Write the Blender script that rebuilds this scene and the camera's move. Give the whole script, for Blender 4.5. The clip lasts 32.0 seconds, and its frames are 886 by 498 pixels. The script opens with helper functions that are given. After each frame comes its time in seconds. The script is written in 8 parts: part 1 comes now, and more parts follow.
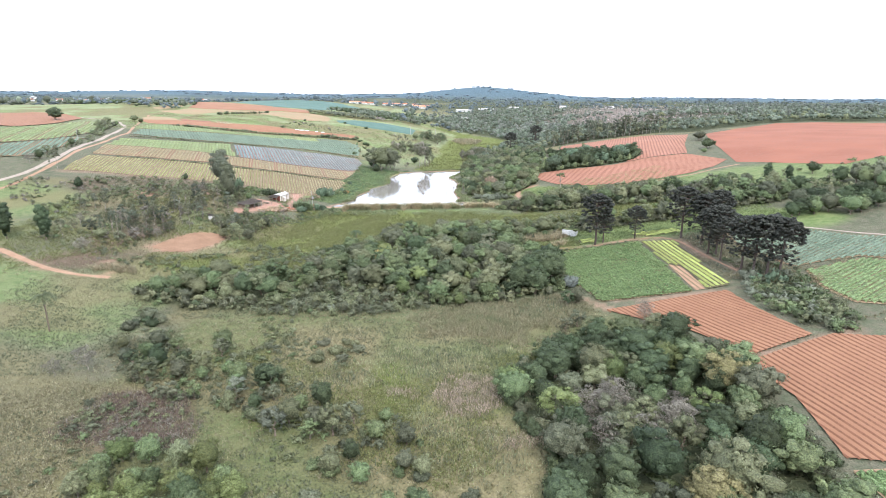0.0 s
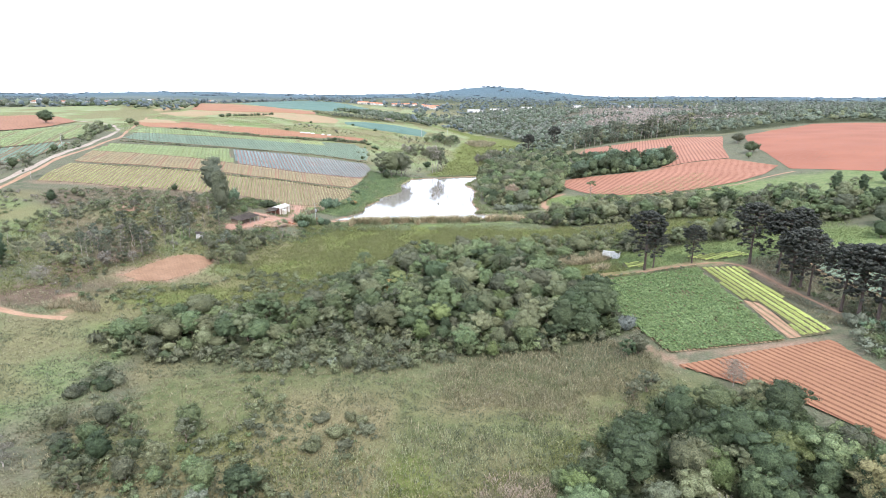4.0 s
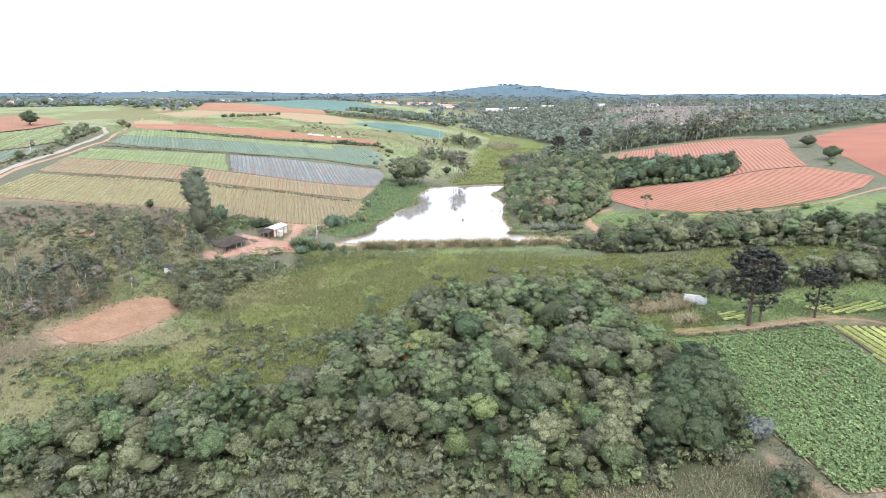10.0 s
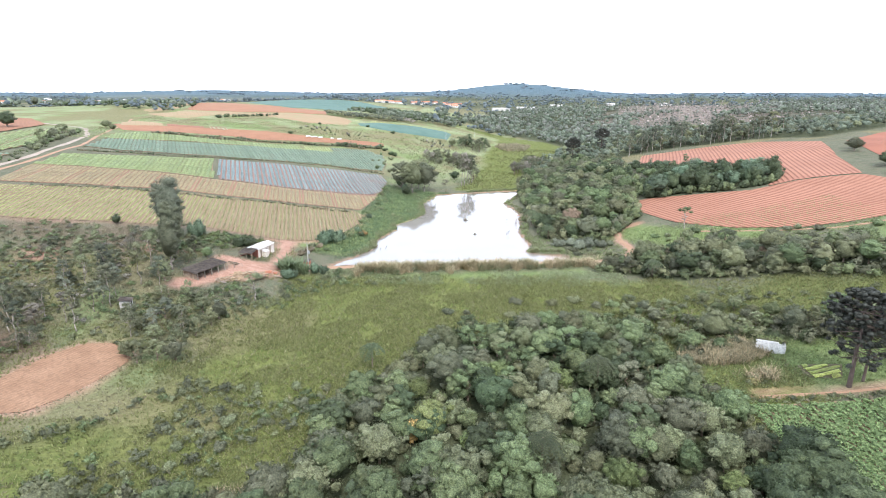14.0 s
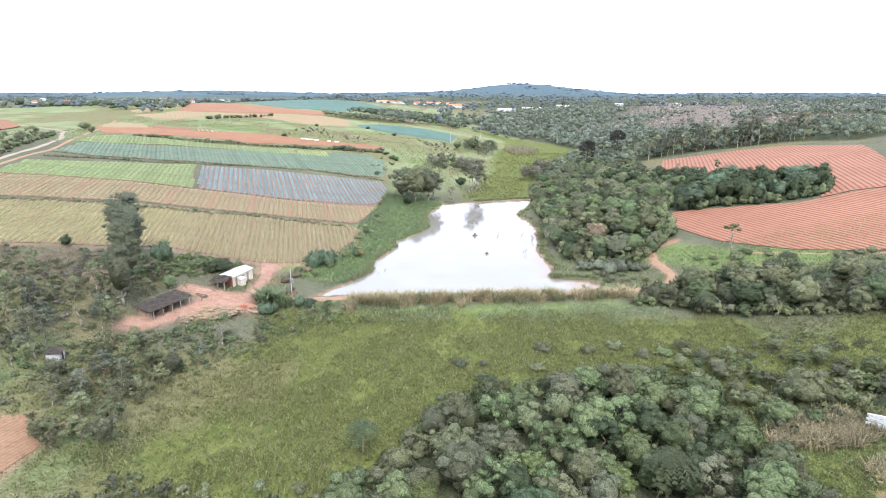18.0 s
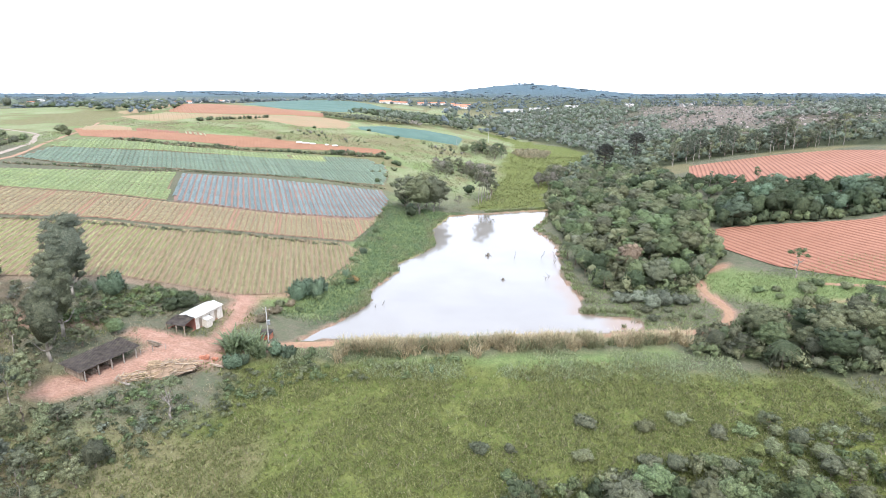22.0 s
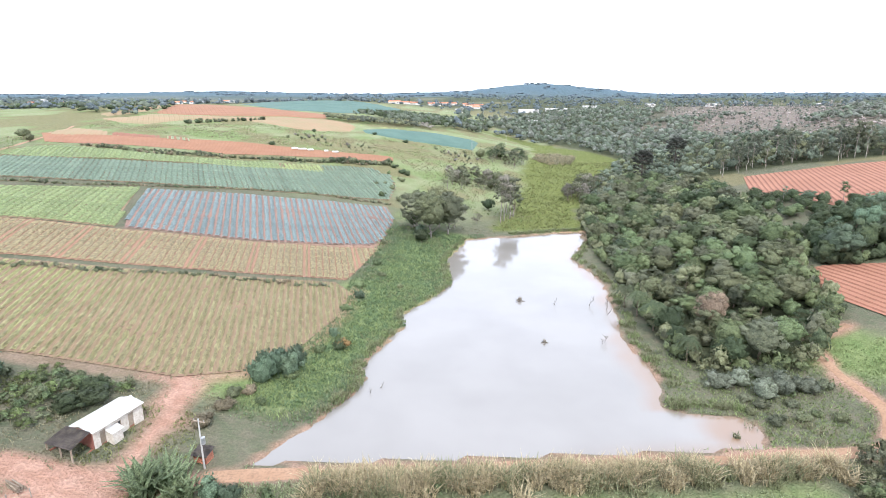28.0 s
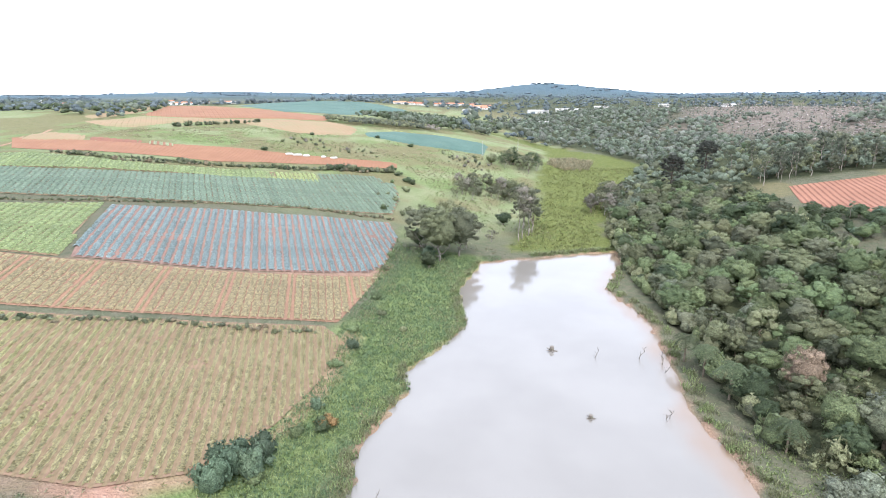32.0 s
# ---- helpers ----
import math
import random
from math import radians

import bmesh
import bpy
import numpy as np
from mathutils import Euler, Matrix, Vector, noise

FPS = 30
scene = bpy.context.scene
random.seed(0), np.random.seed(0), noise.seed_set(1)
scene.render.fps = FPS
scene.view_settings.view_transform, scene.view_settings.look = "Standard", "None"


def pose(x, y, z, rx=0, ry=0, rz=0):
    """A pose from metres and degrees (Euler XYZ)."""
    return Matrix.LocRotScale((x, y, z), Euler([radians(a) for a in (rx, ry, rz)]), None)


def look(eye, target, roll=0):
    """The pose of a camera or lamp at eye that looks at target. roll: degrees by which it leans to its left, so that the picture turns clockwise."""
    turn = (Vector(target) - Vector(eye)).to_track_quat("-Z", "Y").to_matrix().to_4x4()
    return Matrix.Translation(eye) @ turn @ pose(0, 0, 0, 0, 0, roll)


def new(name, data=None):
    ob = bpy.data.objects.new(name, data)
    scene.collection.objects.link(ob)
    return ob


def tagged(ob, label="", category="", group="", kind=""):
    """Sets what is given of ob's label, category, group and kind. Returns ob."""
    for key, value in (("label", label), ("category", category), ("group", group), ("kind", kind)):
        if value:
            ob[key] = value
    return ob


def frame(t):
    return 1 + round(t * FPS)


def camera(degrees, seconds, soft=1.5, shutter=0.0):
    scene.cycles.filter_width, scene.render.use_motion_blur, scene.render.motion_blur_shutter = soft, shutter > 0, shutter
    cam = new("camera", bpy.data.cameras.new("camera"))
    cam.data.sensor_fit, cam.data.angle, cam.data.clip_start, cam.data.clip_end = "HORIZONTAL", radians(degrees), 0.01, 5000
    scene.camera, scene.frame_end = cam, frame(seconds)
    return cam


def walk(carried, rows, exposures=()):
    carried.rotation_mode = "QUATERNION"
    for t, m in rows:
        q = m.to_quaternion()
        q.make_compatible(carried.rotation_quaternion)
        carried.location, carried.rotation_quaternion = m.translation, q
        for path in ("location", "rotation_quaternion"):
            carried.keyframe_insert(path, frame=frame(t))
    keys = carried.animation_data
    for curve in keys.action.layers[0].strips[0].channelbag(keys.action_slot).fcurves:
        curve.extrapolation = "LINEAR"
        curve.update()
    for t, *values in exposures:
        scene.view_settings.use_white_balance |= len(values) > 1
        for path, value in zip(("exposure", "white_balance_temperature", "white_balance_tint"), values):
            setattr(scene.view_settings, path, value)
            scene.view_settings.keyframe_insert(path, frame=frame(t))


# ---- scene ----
cam = camera(77.0, 32.0, soft=0.75)
PATH = [
    (0, 0, -0, 51.71, 74.772, -0.515, 0),
    (1, -1.1, 7.54, 51.76, 74.788, -0.443, 0.108),
    (2, -2.17, 14.99, 51.79, 74.793, -0.378, 0.307),
    (3, -3.21, 22.37, 51.8, 74.788, -0.32, 0.562),
    (4.5, -4.71, 33.3, 51.8, 74.764, -0.244, 0.991),
    (6, -6.14, 44.09, 51.77, 74.728, -0.181, 1.417),
    (7, -7.06, 51.22, 51.73, 74.7, -0.146, 1.678),
    (8, -7.95, 58.3, 51.68, 74.671, -0.115, 1.912),
    (9, -8.82, 65.34, 51.63, 74.644, -0.089, 2.114),
    (10, -9.66, 72.34, 51.56, 74.618, -0.067, 2.285),
    (11, -10.49, 79.32, 51.5, 74.597, -0.048, 2.424),
    (12, -11.29, 86.26, 51.42, 74.58, -0.032, 2.537),
    (13, -12.07, 93.19, 51.34, 74.568, -0.019, 2.626),
    (14, -12.84, 100.1, 51.26, 74.562, -0.009, 2.699),
    (15.5, -13.98, 110.44, 51.13, 74.562, 0.003, 2.788),
    (17, -15.09, 120.77, 51.01, 74.573, 0.012, 2.871),
    (18, -15.82, 127.65, 50.92, 74.585, 0.017, 2.934),
    (19, -16.55, 134.53, 50.84, 74.598, 0.021, 3.006),
    (20, -17.29, 141.42, 50.77, 74.613, 0.026, 3.093),
    (21, -18.02, 148.31, 50.7, 74.627, 0.031, 3.197),
    (22, -18.76, 155.21, 50.63, 74.639, 0.036, 3.319),
    (23, -19.52, 162.13, 50.58, 74.649, 0.043, 3.46),
    (24, -20.28, 169.05, 50.53, 74.655, 0.051, 3.617),
    (25, -21.06, 175.99, 50.49, 74.657, 0.061, 3.788),
    (26.5, -22.28, 186.43, 50.45, 74.652, 0.081, 4.062),
    (28, -23.55, 196.91, 50.45, 74.64, 0.107, 4.338),
    (29, -24.44, 203.92, 50.46, 74.632, 0.129, 4.511),
    (30, -25.37, 210.95, 50.49, 74.628, 0.155, 4.665),
    (31, -26.33, 217.99, 50.54, 74.634, 0.185, 4.79),
    (32, -27.34, 225.05, 50.6, 74.655, 0.22, 4.876),
]
EXPOSURE = [(0.0, 1.40), (32.0, 1.40)]
walk(cam, [(row[0], pose(*row[1:])) for row in PATH], EXPOSURE)

# ---- light ----
world = bpy.data.worlds.new("sky")
scene.world = world
world.use_nodes = True
wn, wl = world.node_tree.nodes, world.node_tree.links
wn.clear()
sky = wn.new("ShaderNodeTexSky")
sky.sky_type, sky.sun_disc = "NISHITA", False
sky.sun_elevation, sky.sun_rotation = radians(58), radians(205)
sky.dust_density, sky.air_density = 3.0, 1.0
clouds = wn.new("ShaderNodeBackground")
clouds.inputs["Color"].default_value = (0.845, 0.945, 1.155, 1)
clouds.inputs["Strength"].default_value = 1.05
blue = wn.new("ShaderNodeBackground")
blue.inputs["Strength"].default_value = 0.09
both = wn.new("ShaderNodeMixShader")
both.inputs[0].default_value = 0.85
w_out = wn.new("ShaderNodeOutputWorld")
wl.new(sky.outputs["Color"], blue.inputs["Color"])
wl.new(blue.outputs[0], both.inputs[1])
wl.new(clouds.outputs[0], both.inputs[2])
wl.new(both.outputs[0], w_out.inputs["Surface"])

sun = new("sun", bpy.data.lights.new("sun", "SUN"))
sun.data.energy, sun.data.angle, sun.data.color = 1.5, radians(12), (1.0, 0.98, 0.955)
sun.matrix_world = look((60, -120, 300), (0, 100, 0))


# ---- materials ----
def nodes_of(name):
    m = bpy.data.materials.new(name)
    m.use_nodes = True
    return m, m.node_tree.nodes, m.node_tree.links


def ramp_mix(n, l, fac, a, b):
    mix = n.new("ShaderNodeMix")
    mix.data_type = "RGBA"
    if fac is not None:
        if isinstance(fac, float):
            mix.inputs[0].default_value = fac
        else:
            l.new(fac, mix.inputs[0])
    for socket, value in ((mix.inputs[6], a), (mix.inputs[7], b)):
        if isinstance(value, tuple):
            socket.default_value = (*value, 1)
        else:
            l.new(value, socket)
    return mix.outputs[2]


def noise_at(n, l, scale, detail=4.0, low=0.35, high=0.65, stretch=None):
    pos = n.new("ShaderNodeNewGeometry").outputs["Position"]
    if stretch:
        sc = n.new("ShaderNodeVectorMath")
        sc.operation = "MULTIPLY"
        sc.inputs[1].default_value = stretch
        l.new(pos, sc.inputs[0])
        pos = sc.outputs[0]
    tex = n.new("ShaderNodeTexNoise")
    tex.inputs["Scale"].default_value, tex.inputs["Detail"].default_value = scale, detail
    l.new(pos, tex.inputs["Vector"])
    rng = n.new("ShaderNodeMapRange")
    rng.inputs[1].default_value, rng.inputs[2].default_value = low, high
    l.new(tex.outputs["Fac"], rng.inputs[0])
    return rng.outputs[0]


def plain(name, a, b, scale=1.0, rough=0.85, fine=8.0, c=None, bump=0.3, metal=0.0, spread=0.0, stretch=None, spec=0.3):
    """A surface of two or three colours mixed at two scales, with fine relief."""
    m, n, l = nodes_of(name)
    p = n["Principled BSDF"]
    p.inputs["Roughness"].default_value, p.inputs["Metallic"].default_value = rough, metal
    p.inputs["Specular IOR Level"].default_value = spec
    col = ramp_mix(n, l, noise_at(n, l, scale, stretch=stretch), a, b)
    mid = tuple((x + y) / 2 for x, y in zip(a, b))
    dark = tuple(x * 0.6 for x in mid)
    fac = noise_at(n, l, fine, 3.0, 0.45, 0.8, stretch)
    col = ramp_mix(n, l, fac, col, c or dark)
    if spread:
        info = n.new("ShaderNodeObjectInfo")
        hsv = n.new("ShaderNodeHueSaturation")
        rng = n.new("ShaderNodeMapRange")
        rng.inputs[3].default_value, rng.inputs[4].default_value = 1 - spread, 1 + spread
        l.new(info.outputs["Random"], rng.inputs[0])
        l.new(rng.outputs[0], hsv.inputs["Value"])
        l.new(col, hsv.inputs["Color"])
        col = hsv.outputs[0]
    l.new(col, p.inputs["Base Color"])
    if bump:
        bp = n.new("ShaderNodeBump")
        bp.inputs["Strength"].default_value, bp.inputs["Distance"].default_value = bump, 0.05
        l.new(fac, bp.inputs["Height"])
        l.new(bp.outputs[0], p.inputs["Normal"])
    return m


def leafy(name, a, b, hue=0.022, spread=0.3, leaf=0.17, rough=0.6, through_light=0.35, across=None):
    """Foliage: its colour differs from plant to plant and from leaf to leaf, and light passes through."""
    m, n, l = nodes_of(name)
    p, out = n["Principled BSDF"], n["Material Output"]
    info, geo = n.new("ShaderNodeObjectInfo"), n.new("ShaderNodeNewGeometry")
    by_leaf = spread < 0.25
    col = ramp_mix(n, l, geo.outputs["Random Per Island"] if by_leaf else noise_at(n, l, 1.7, 6.0, 0.3, 0.7), a, b)
    if across:
        # a second pair of colours that takes over from west to east, in patches
        a2, b2, x0, x1 = across
        sep, way, patch = n.new("ShaderNodeSeparateXYZ"), n.new("ShaderNodeMapRange"), n.new("ShaderNodeMath")
        l.new(geo.outputs["Position"], sep.inputs[0])
        way.inputs[1].default_value, way.inputs[2].default_value, way.inputs[3].default_value, way.inputs[4].default_value = x0, x1, -0.25, 1.25
        way.clamp = False
        l.new(sep.outputs[0], way.inputs[0])
        wide = n.new("ShaderNodeMapRange")
        wide.inputs[3].default_value, wide.inputs[4].default_value = -0.3, 0.3
        l.new(noise_at(n, l, 0.12, 4.0), wide.inputs[0])
        patch.operation, patch.use_clamp = "ADD", True
        l.new(way.outputs[0], patch.inputs[0])
        l.new(wide.outputs[0], patch.inputs[1])
        col = ramp_mix(n, l, patch.outputs[0], col, ramp_mix(n, l, geo.outputs["Random Per Island"], a2, b2))
    hsv = n.new("ShaderNodeHueSaturation")
    for source, socket, lo, hi in ((info.outputs["Random"], "Hue", 0.5 - hue, 0.5 + 0.6 * hue),):
        rng = n.new("ShaderNodeMapRange")
        rng.inputs[3].default_value, rng.inputs[4].default_value = lo, hi
        l.new(source, rng.inputs[0])
        l.new(rng.outputs[0], hsv.inputs[socket])
    tree, isle, mul = n.new("ShaderNodeMapRange"), n.new("ShaderNodeMapRange"), n.new("ShaderNodeMath")
    tree.inputs[3].default_value, tree.inputs[4].default_value = 1 - spread, 1 + spread
    leaf = leaf if by_leaf else leaf * 0.4
    isle.inputs[3].default_value, isle.inputs[4].default_value = 1 - leaf, 1 + leaf
    mix = n.new("ShaderNodeMath")
    mix.operation = "FRACT"
    seven = n.new("ShaderNodeMath")
    seven.operation = "MULTIPLY"
    seven.inputs[1].default_value = 7.31
    own, total = n.new("ShaderNodeAttribute"), n.new("ShaderNodeMath")
    own.attribute_name = "plant"
    total.operation = "ADD"
    l.new(info.outputs["Random"], total.inputs[0])
    l.new(own.outputs["Fac"], total.inputs[1])
    l.new(total.outputs[0], seven.inputs[0])
    l.new(seven.outputs[0], mix.inputs[0])
    l.new(mix.outputs[0], tree.inputs[0])
    l.new(geo.outputs["Random Per Island"], isle.inputs[0])
    mul.operation = "MULTIPLY"
    l.new(tree.outputs[0], mul.inputs[0])
    l.new(isle.outputs[0], mul.inputs[1])
    speck, both = n.new("ShaderNodeMapRange"), n.new("ShaderNodeMath")
    grain = noise_at(n, l, 4.6, 5.0, 0.34, 0.66)
    speck.inputs[3].default_value, speck.inputs[4].default_value = 0.55, 1.46
    l.new(grain, speck.inputs[0])
    both.operation = "MULTIPLY"
    l.new(mul.outputs[0], both.inputs[0])
    l.new(speck.outputs[0], both.inputs[1])
    l.new(both.outputs[0], hsv.inputs["Value"])
    hsv.inputs["Saturation"].default_value = 0.86
    bp = n.new("ShaderNodeBump")
    bp.inputs["Strength"].default_value, bp.inputs["Distance"].default_value = 0.6, 0.25
    l.new(grain, bp.inputs["Height"])
    l.new(bp.outputs[0], p.inputs["Normal"])
    l.new(col, hsv.inputs["Color"])
    l.new(hsv.outputs[0], p.inputs["Base Color"])
    p.inputs["Roughness"].default_value, p.inputs["Specular IOR Level"].default_value = rough, 0.25
    tr, ms = n.new("ShaderNodeBsdfTranslucent"), n.new("ShaderNodeMixShader")
    ms.inputs[0].default_value = through_light
    l.new(hsv.outputs[0], tr.inputs["Color"])
    l.new(p.outputs[0], ms.inputs[1])
    l.new(tr.outputs[0], ms.inputs[2])
    l.new(ms.outputs[0], out.inputs["Surface"])
    return m


def ground_cover():
    """Pasture, lush grass, marsh, dry straw, bare soil and woodland floor, mixed by the cover that grows at each place;
    the far cover paints haze, the woods cover some tree shade.
    """
    m, n, l = nodes_of("ground_cover")
    p = n["Principled BSDF"]
    p.inputs["Roughness"].default_value, p.inputs["Specular IOR Level"].default_value = 0.95, 0.1
    big, mid, fine = noise_at(n, l, 0.09, 5.0), noise_at(n, l, 0.5, 5.0), noise_at(n, l, 2.6, 4.0, 0.38, 0.68)

    def cover(name):
        at = n.new("ShaderNodeAttribute")
        at.attribute_name = name
        return at.outputs["Fac"]

    col = ramp_mix(n, l, big, (0.138, 0.147, 0.090), (0.099, 0.113, 0.069))
    col = ramp_mix(n, l, mid, col, (0.162, 0.149, 0.103))
    pale = ramp_mix(n, l, mid, (0.24, 0.262, 0.14), (0.29, 0.295, 0.172))
    pale = ramp_mix(n, l, big, pale, (0.21, 0.25, 0.118))
    col = ramp_mix(n, l, cover("pale"), col, pale)
    lush = ramp_mix(n, l, mid, (0.142, 0.196, 0.072), (0.208, 0.250, 0.104))
    col = ramp_mix(n, l, cover("lush"), col, lush)
    marsh = ramp_mix(n, l, mid, (0.106, 0.130, 0.036), (0.168, 0.182, 0.058))
    col = ramp_mix(n, l, cover("marsh"), col, marsh)
    dry = ramp_mix(n, l, mid, (0.232, 0.198, 0.108), (0.165, 0.152, 0.078))
    col = ramp_mix(n, l, cover("dry"), col, dry)
    brown = ramp_mix(n, l, mid, (0.115, 0.075, 0.055), (0.17, 0.12, 0.085))
    col = ramp_mix(n, l, cover("brown"), col, brown)
    # undergrowth floor, its colour darkened for the shade under the trees
    woods = ramp_mix(n, l, mid, (0.060, 0.070, 0.038), (0.094, 0.102, 0.055))
    col = ramp_mix(n, l, cover("woods"), col, woods)
    # bluish ground far off: haze put into the colour
    haze_blue = ramp_mix(n, l, big, (0.078, 0.122, 0.145), (0.10, 0.145, 0.168))
    col = ramp_mix(n, l, cover("far"), col, haze_blue)
    felled = ramp_mix(n, l, big, (0.185, 0.160, 0.132), (0.262, 0.200, 0.172))
    col = ramp_mix(n, l, cover("felled"), col, felled)
    soil = ramp_mix(n, l, mid, (0.37, 0.21, 0.15), (0.45, 0.275, 0.205))
    col = ramp_mix(n, l, cover("bare"), col, soil)
    dark = n.new("ShaderNodeHueSaturation")
    dark.inputs["Value"].default_value = 0.72
    l.new(col, dark.inputs["Color"])
    col = ramp_mix(n, l, fine, dark.outputs[0], col)
    l.new(col, p.inputs["Base Color"])
    bp = n.new("ShaderNodeBump")
    bp.inputs["Strength"].default_value, bp.inputs["Distance"].default_value = 0.8, 0.25
    l.new(fine, bp.inputs["Height"])
    l.new(bp.outputs[0], p.inputs["Normal"])
    return m


def pond_water():
    """Silty water: grey-brown where it is deep, browner over the shallows at the shore."""
    m, n, l = nodes_of("pond_water")
    p = n["Principled BSDF"]
    col = ramp_mix(n, l, noise_at(n, l, 0.05, 3.0), (0.184, 0.167, 0.148), (0.210, 0.192, 0.172))
    shallow = n.new("ShaderNodeAttribute")
    shallow.attribute_name = "shallow"
    col = ramp_mix(n, l, shallow.outputs["Fac"], col, (0.20, 0.128, 0.082))
    l.new(col, p.inputs["Base Color"])
    p.inputs["Roughness"].default_value, p.inputs["IOR"].default_value = 0.06, 1.44
    p.inputs["Specular IOR Level"].default_value = 1.0
    bp = n.new("ShaderNodeBump")
    bp.inputs["Strength"].default_value, bp.inputs["Distance"].default_value = 0.16, 0.04
    l.new(noise_at(n, l, 1.1, 5.0, 0.2, 0.8, (1.0, 0.55, 1.0)), bp.inputs["Height"])
    l.new(bp.outputs[0], p.inputs["Normal"])
    return m


GROUND, WATER = ground_cover(), pond_water()
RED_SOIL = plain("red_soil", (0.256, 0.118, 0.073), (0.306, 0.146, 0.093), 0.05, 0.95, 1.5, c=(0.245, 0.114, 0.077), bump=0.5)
# furrow red, darker than the ridge tops
RED_FURROW = plain("dark_red_furrow", (0.200, 0.086, 0.054), (0.238, 0.104, 0.067), 0.2, 0.95, 2.0, bump=0.5)
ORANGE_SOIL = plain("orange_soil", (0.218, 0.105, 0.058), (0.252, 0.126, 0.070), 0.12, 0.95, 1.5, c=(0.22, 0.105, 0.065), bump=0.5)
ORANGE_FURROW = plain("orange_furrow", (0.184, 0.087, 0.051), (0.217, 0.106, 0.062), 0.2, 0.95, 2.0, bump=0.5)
PURPLE_SOIL = plain("reddish_damp_soil", (0.184, 0.120, 0.098), (0.250, 0.146, 0.110), 0.08, 0.95, 2.0, bump=0.5)
TAN_SOIL = plain("tan_soil", (0.275, 0.190, 0.118), (0.236, 0.165, 0.100), 0.10, 0.95, 1.2, c=(0.215, 0.148, 0.092), bump=0.5)
TAN_FURROW = plain("tan_furrow", (0.200, 0.142, 0.084), (0.176, 0.124, 0.070), 0.2, 0.95, 1.5, bump=0.5)
BEAN_SOIL = plain("brown_bean_soil", (0.232, 0.152, 0.098), (0.200, 0.128, 0.084), 0.1, 0.95, 1.5, bump=0.5)
STUBBLE_SOIL = plain("rusty_stubble_soil", (0.262, 0.148, 0.092), (0.225, 0.128, 0.082), 0.1, 0.95, 1.5, bump=0.5)
HILL_SOIL = plain("dark_red_soil", (0.205, 0.074, 0.041), (0.248, 0.093, 0.053), 0.03, 0.95, 0.6, c=(0.22, 0.090, 0.060), bump=0.4)
PALE_CLAY = plain("pale_clay", (0.236, 0.138, 0.084), (0.280, 0.172, 0.110), 0.25, 0.95, 1.8, bump=0.5)
TILLED_CLAY = plain("tilled_clay", (0.196, 0.110, 0.064), (0.246, 0.144, 0.086), 0.25, 0.95, 1.8, bump=0.5)
PATH_DIRT = plain("track_dirt", (0.32, 0.200, 0.128), (0.27, 0.160, 0.098), 0.35, 0.95, 2.5, bump=0.4)
PALE_ROAD = plain("pale_gravel_road", (0.32, 0.27, 0.22), (0.27, 0.21, 0.165), 0.3, 0.95, 2.5, bump=0.4)
BARK = plain("bark", (0.17, 0.125, 0.09), (0.26, 0.21, 0.16), 1.2, 0.9, 7.0, bump=0.6, spread=0.2)
PALE_BARK = plain("pale_bark", (0.25, 0.215, 0.18), (0.37, 0.325, 0.275), 1.0, 0.85, 6.0, bump=0.5, spread=0.15)
DEAD_WOOD = plain("dead_wood", (0.13, 0.11, 0.09), (0.22, 0.19, 0.16), 2.0, 0.9, 8.0, bump=0.5)
LEAF_DARK = leafy("dark_leaves", (0.052, 0.080, 0.036), (0.100, 0.138, 0.058))
LEAF_MID = leafy("green_leaves", (0.104, 0.152, 0.060), (0.188, 0.238, 0.096))
LEAF_OLIVE = leafy("olive_leaves", (0.142, 0.164, 0.076), (0.228, 0.244, 0.120))
LEAF_GREY = leafy("grey_green_leaves", (0.111, 0.124, 0.068), (0.178, 0.190, 0.111))
LEAF_PALE = leafy("silvery_leaves", (0.150, 0.172, 0.112), (0.228, 0.250, 0.172), hue=0.01)
LEAF_TAN = leafy("tan_blossom", (0.21, 0.165, 0.095), (0.30, 0.24, 0.145), hue=0.01)
LEAF_WHITE = leafy("whitish_leaves", (0.175, 0.200, 0.175), (0.275, 0.300, 0.265), hue=0.01)
LEAF_LIME = leafy("lime_leaves", (0.128, 0.170, 0.046), (0.206, 0.250, 0.078))
LEAF_EUC = leafy("eucalyptus_leaves", (0.086, 0.108, 0.070), (0.158, 0.174, 0.112))
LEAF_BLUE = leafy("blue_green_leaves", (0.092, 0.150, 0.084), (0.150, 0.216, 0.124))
LEAF_RUST = leafy("rusty_blossom", (0.225, 0.155, 0.098), (0.330, 0.240, 0.155), hue=0.006, spread=0.12)
LEAF_AMBER = leafy("amber_blossom", (0.42, 0.25, 0.06), (0.52, 0.33, 0.10), hue=0.01)
LEAF_GOLD = leafy("golden_olive_leaves", (0.215, 0.190, 0.072), (0.310, 0.270, 0.110), hue=0.008)
TWIG_GREY = leafy("bare_grey_twigs", (0.195, 0.175, 0.135), (0.30, 0.268, 0.21), hue=0.005)
NEEDLES = leafy("araucaria_needles", (0.056, 0.062, 0.049), (0.108, 0.113, 0.089), hue=0.01)
PALM_LEAF = leafy("palm_fronds", (0.060, 0.085, 0.036), (0.11, 0.135, 0.06))
# far-off leaves, their blue tint is haze put into the colour
HAZED_LEAF = leafy("hazed_far_leaves", (0.11, 0.145, 0.155), (0.145, 0.18, 0.19), leaf=0.1, spread=0.12)
# the next two forest tones are lightened and blued to hold some haze
FAR_GREY = leafy("hazed_eucalyptus", (0.156, 0.172, 0.134), (0.212, 0.226, 0.178), leaf=0.14, spread=0.16)
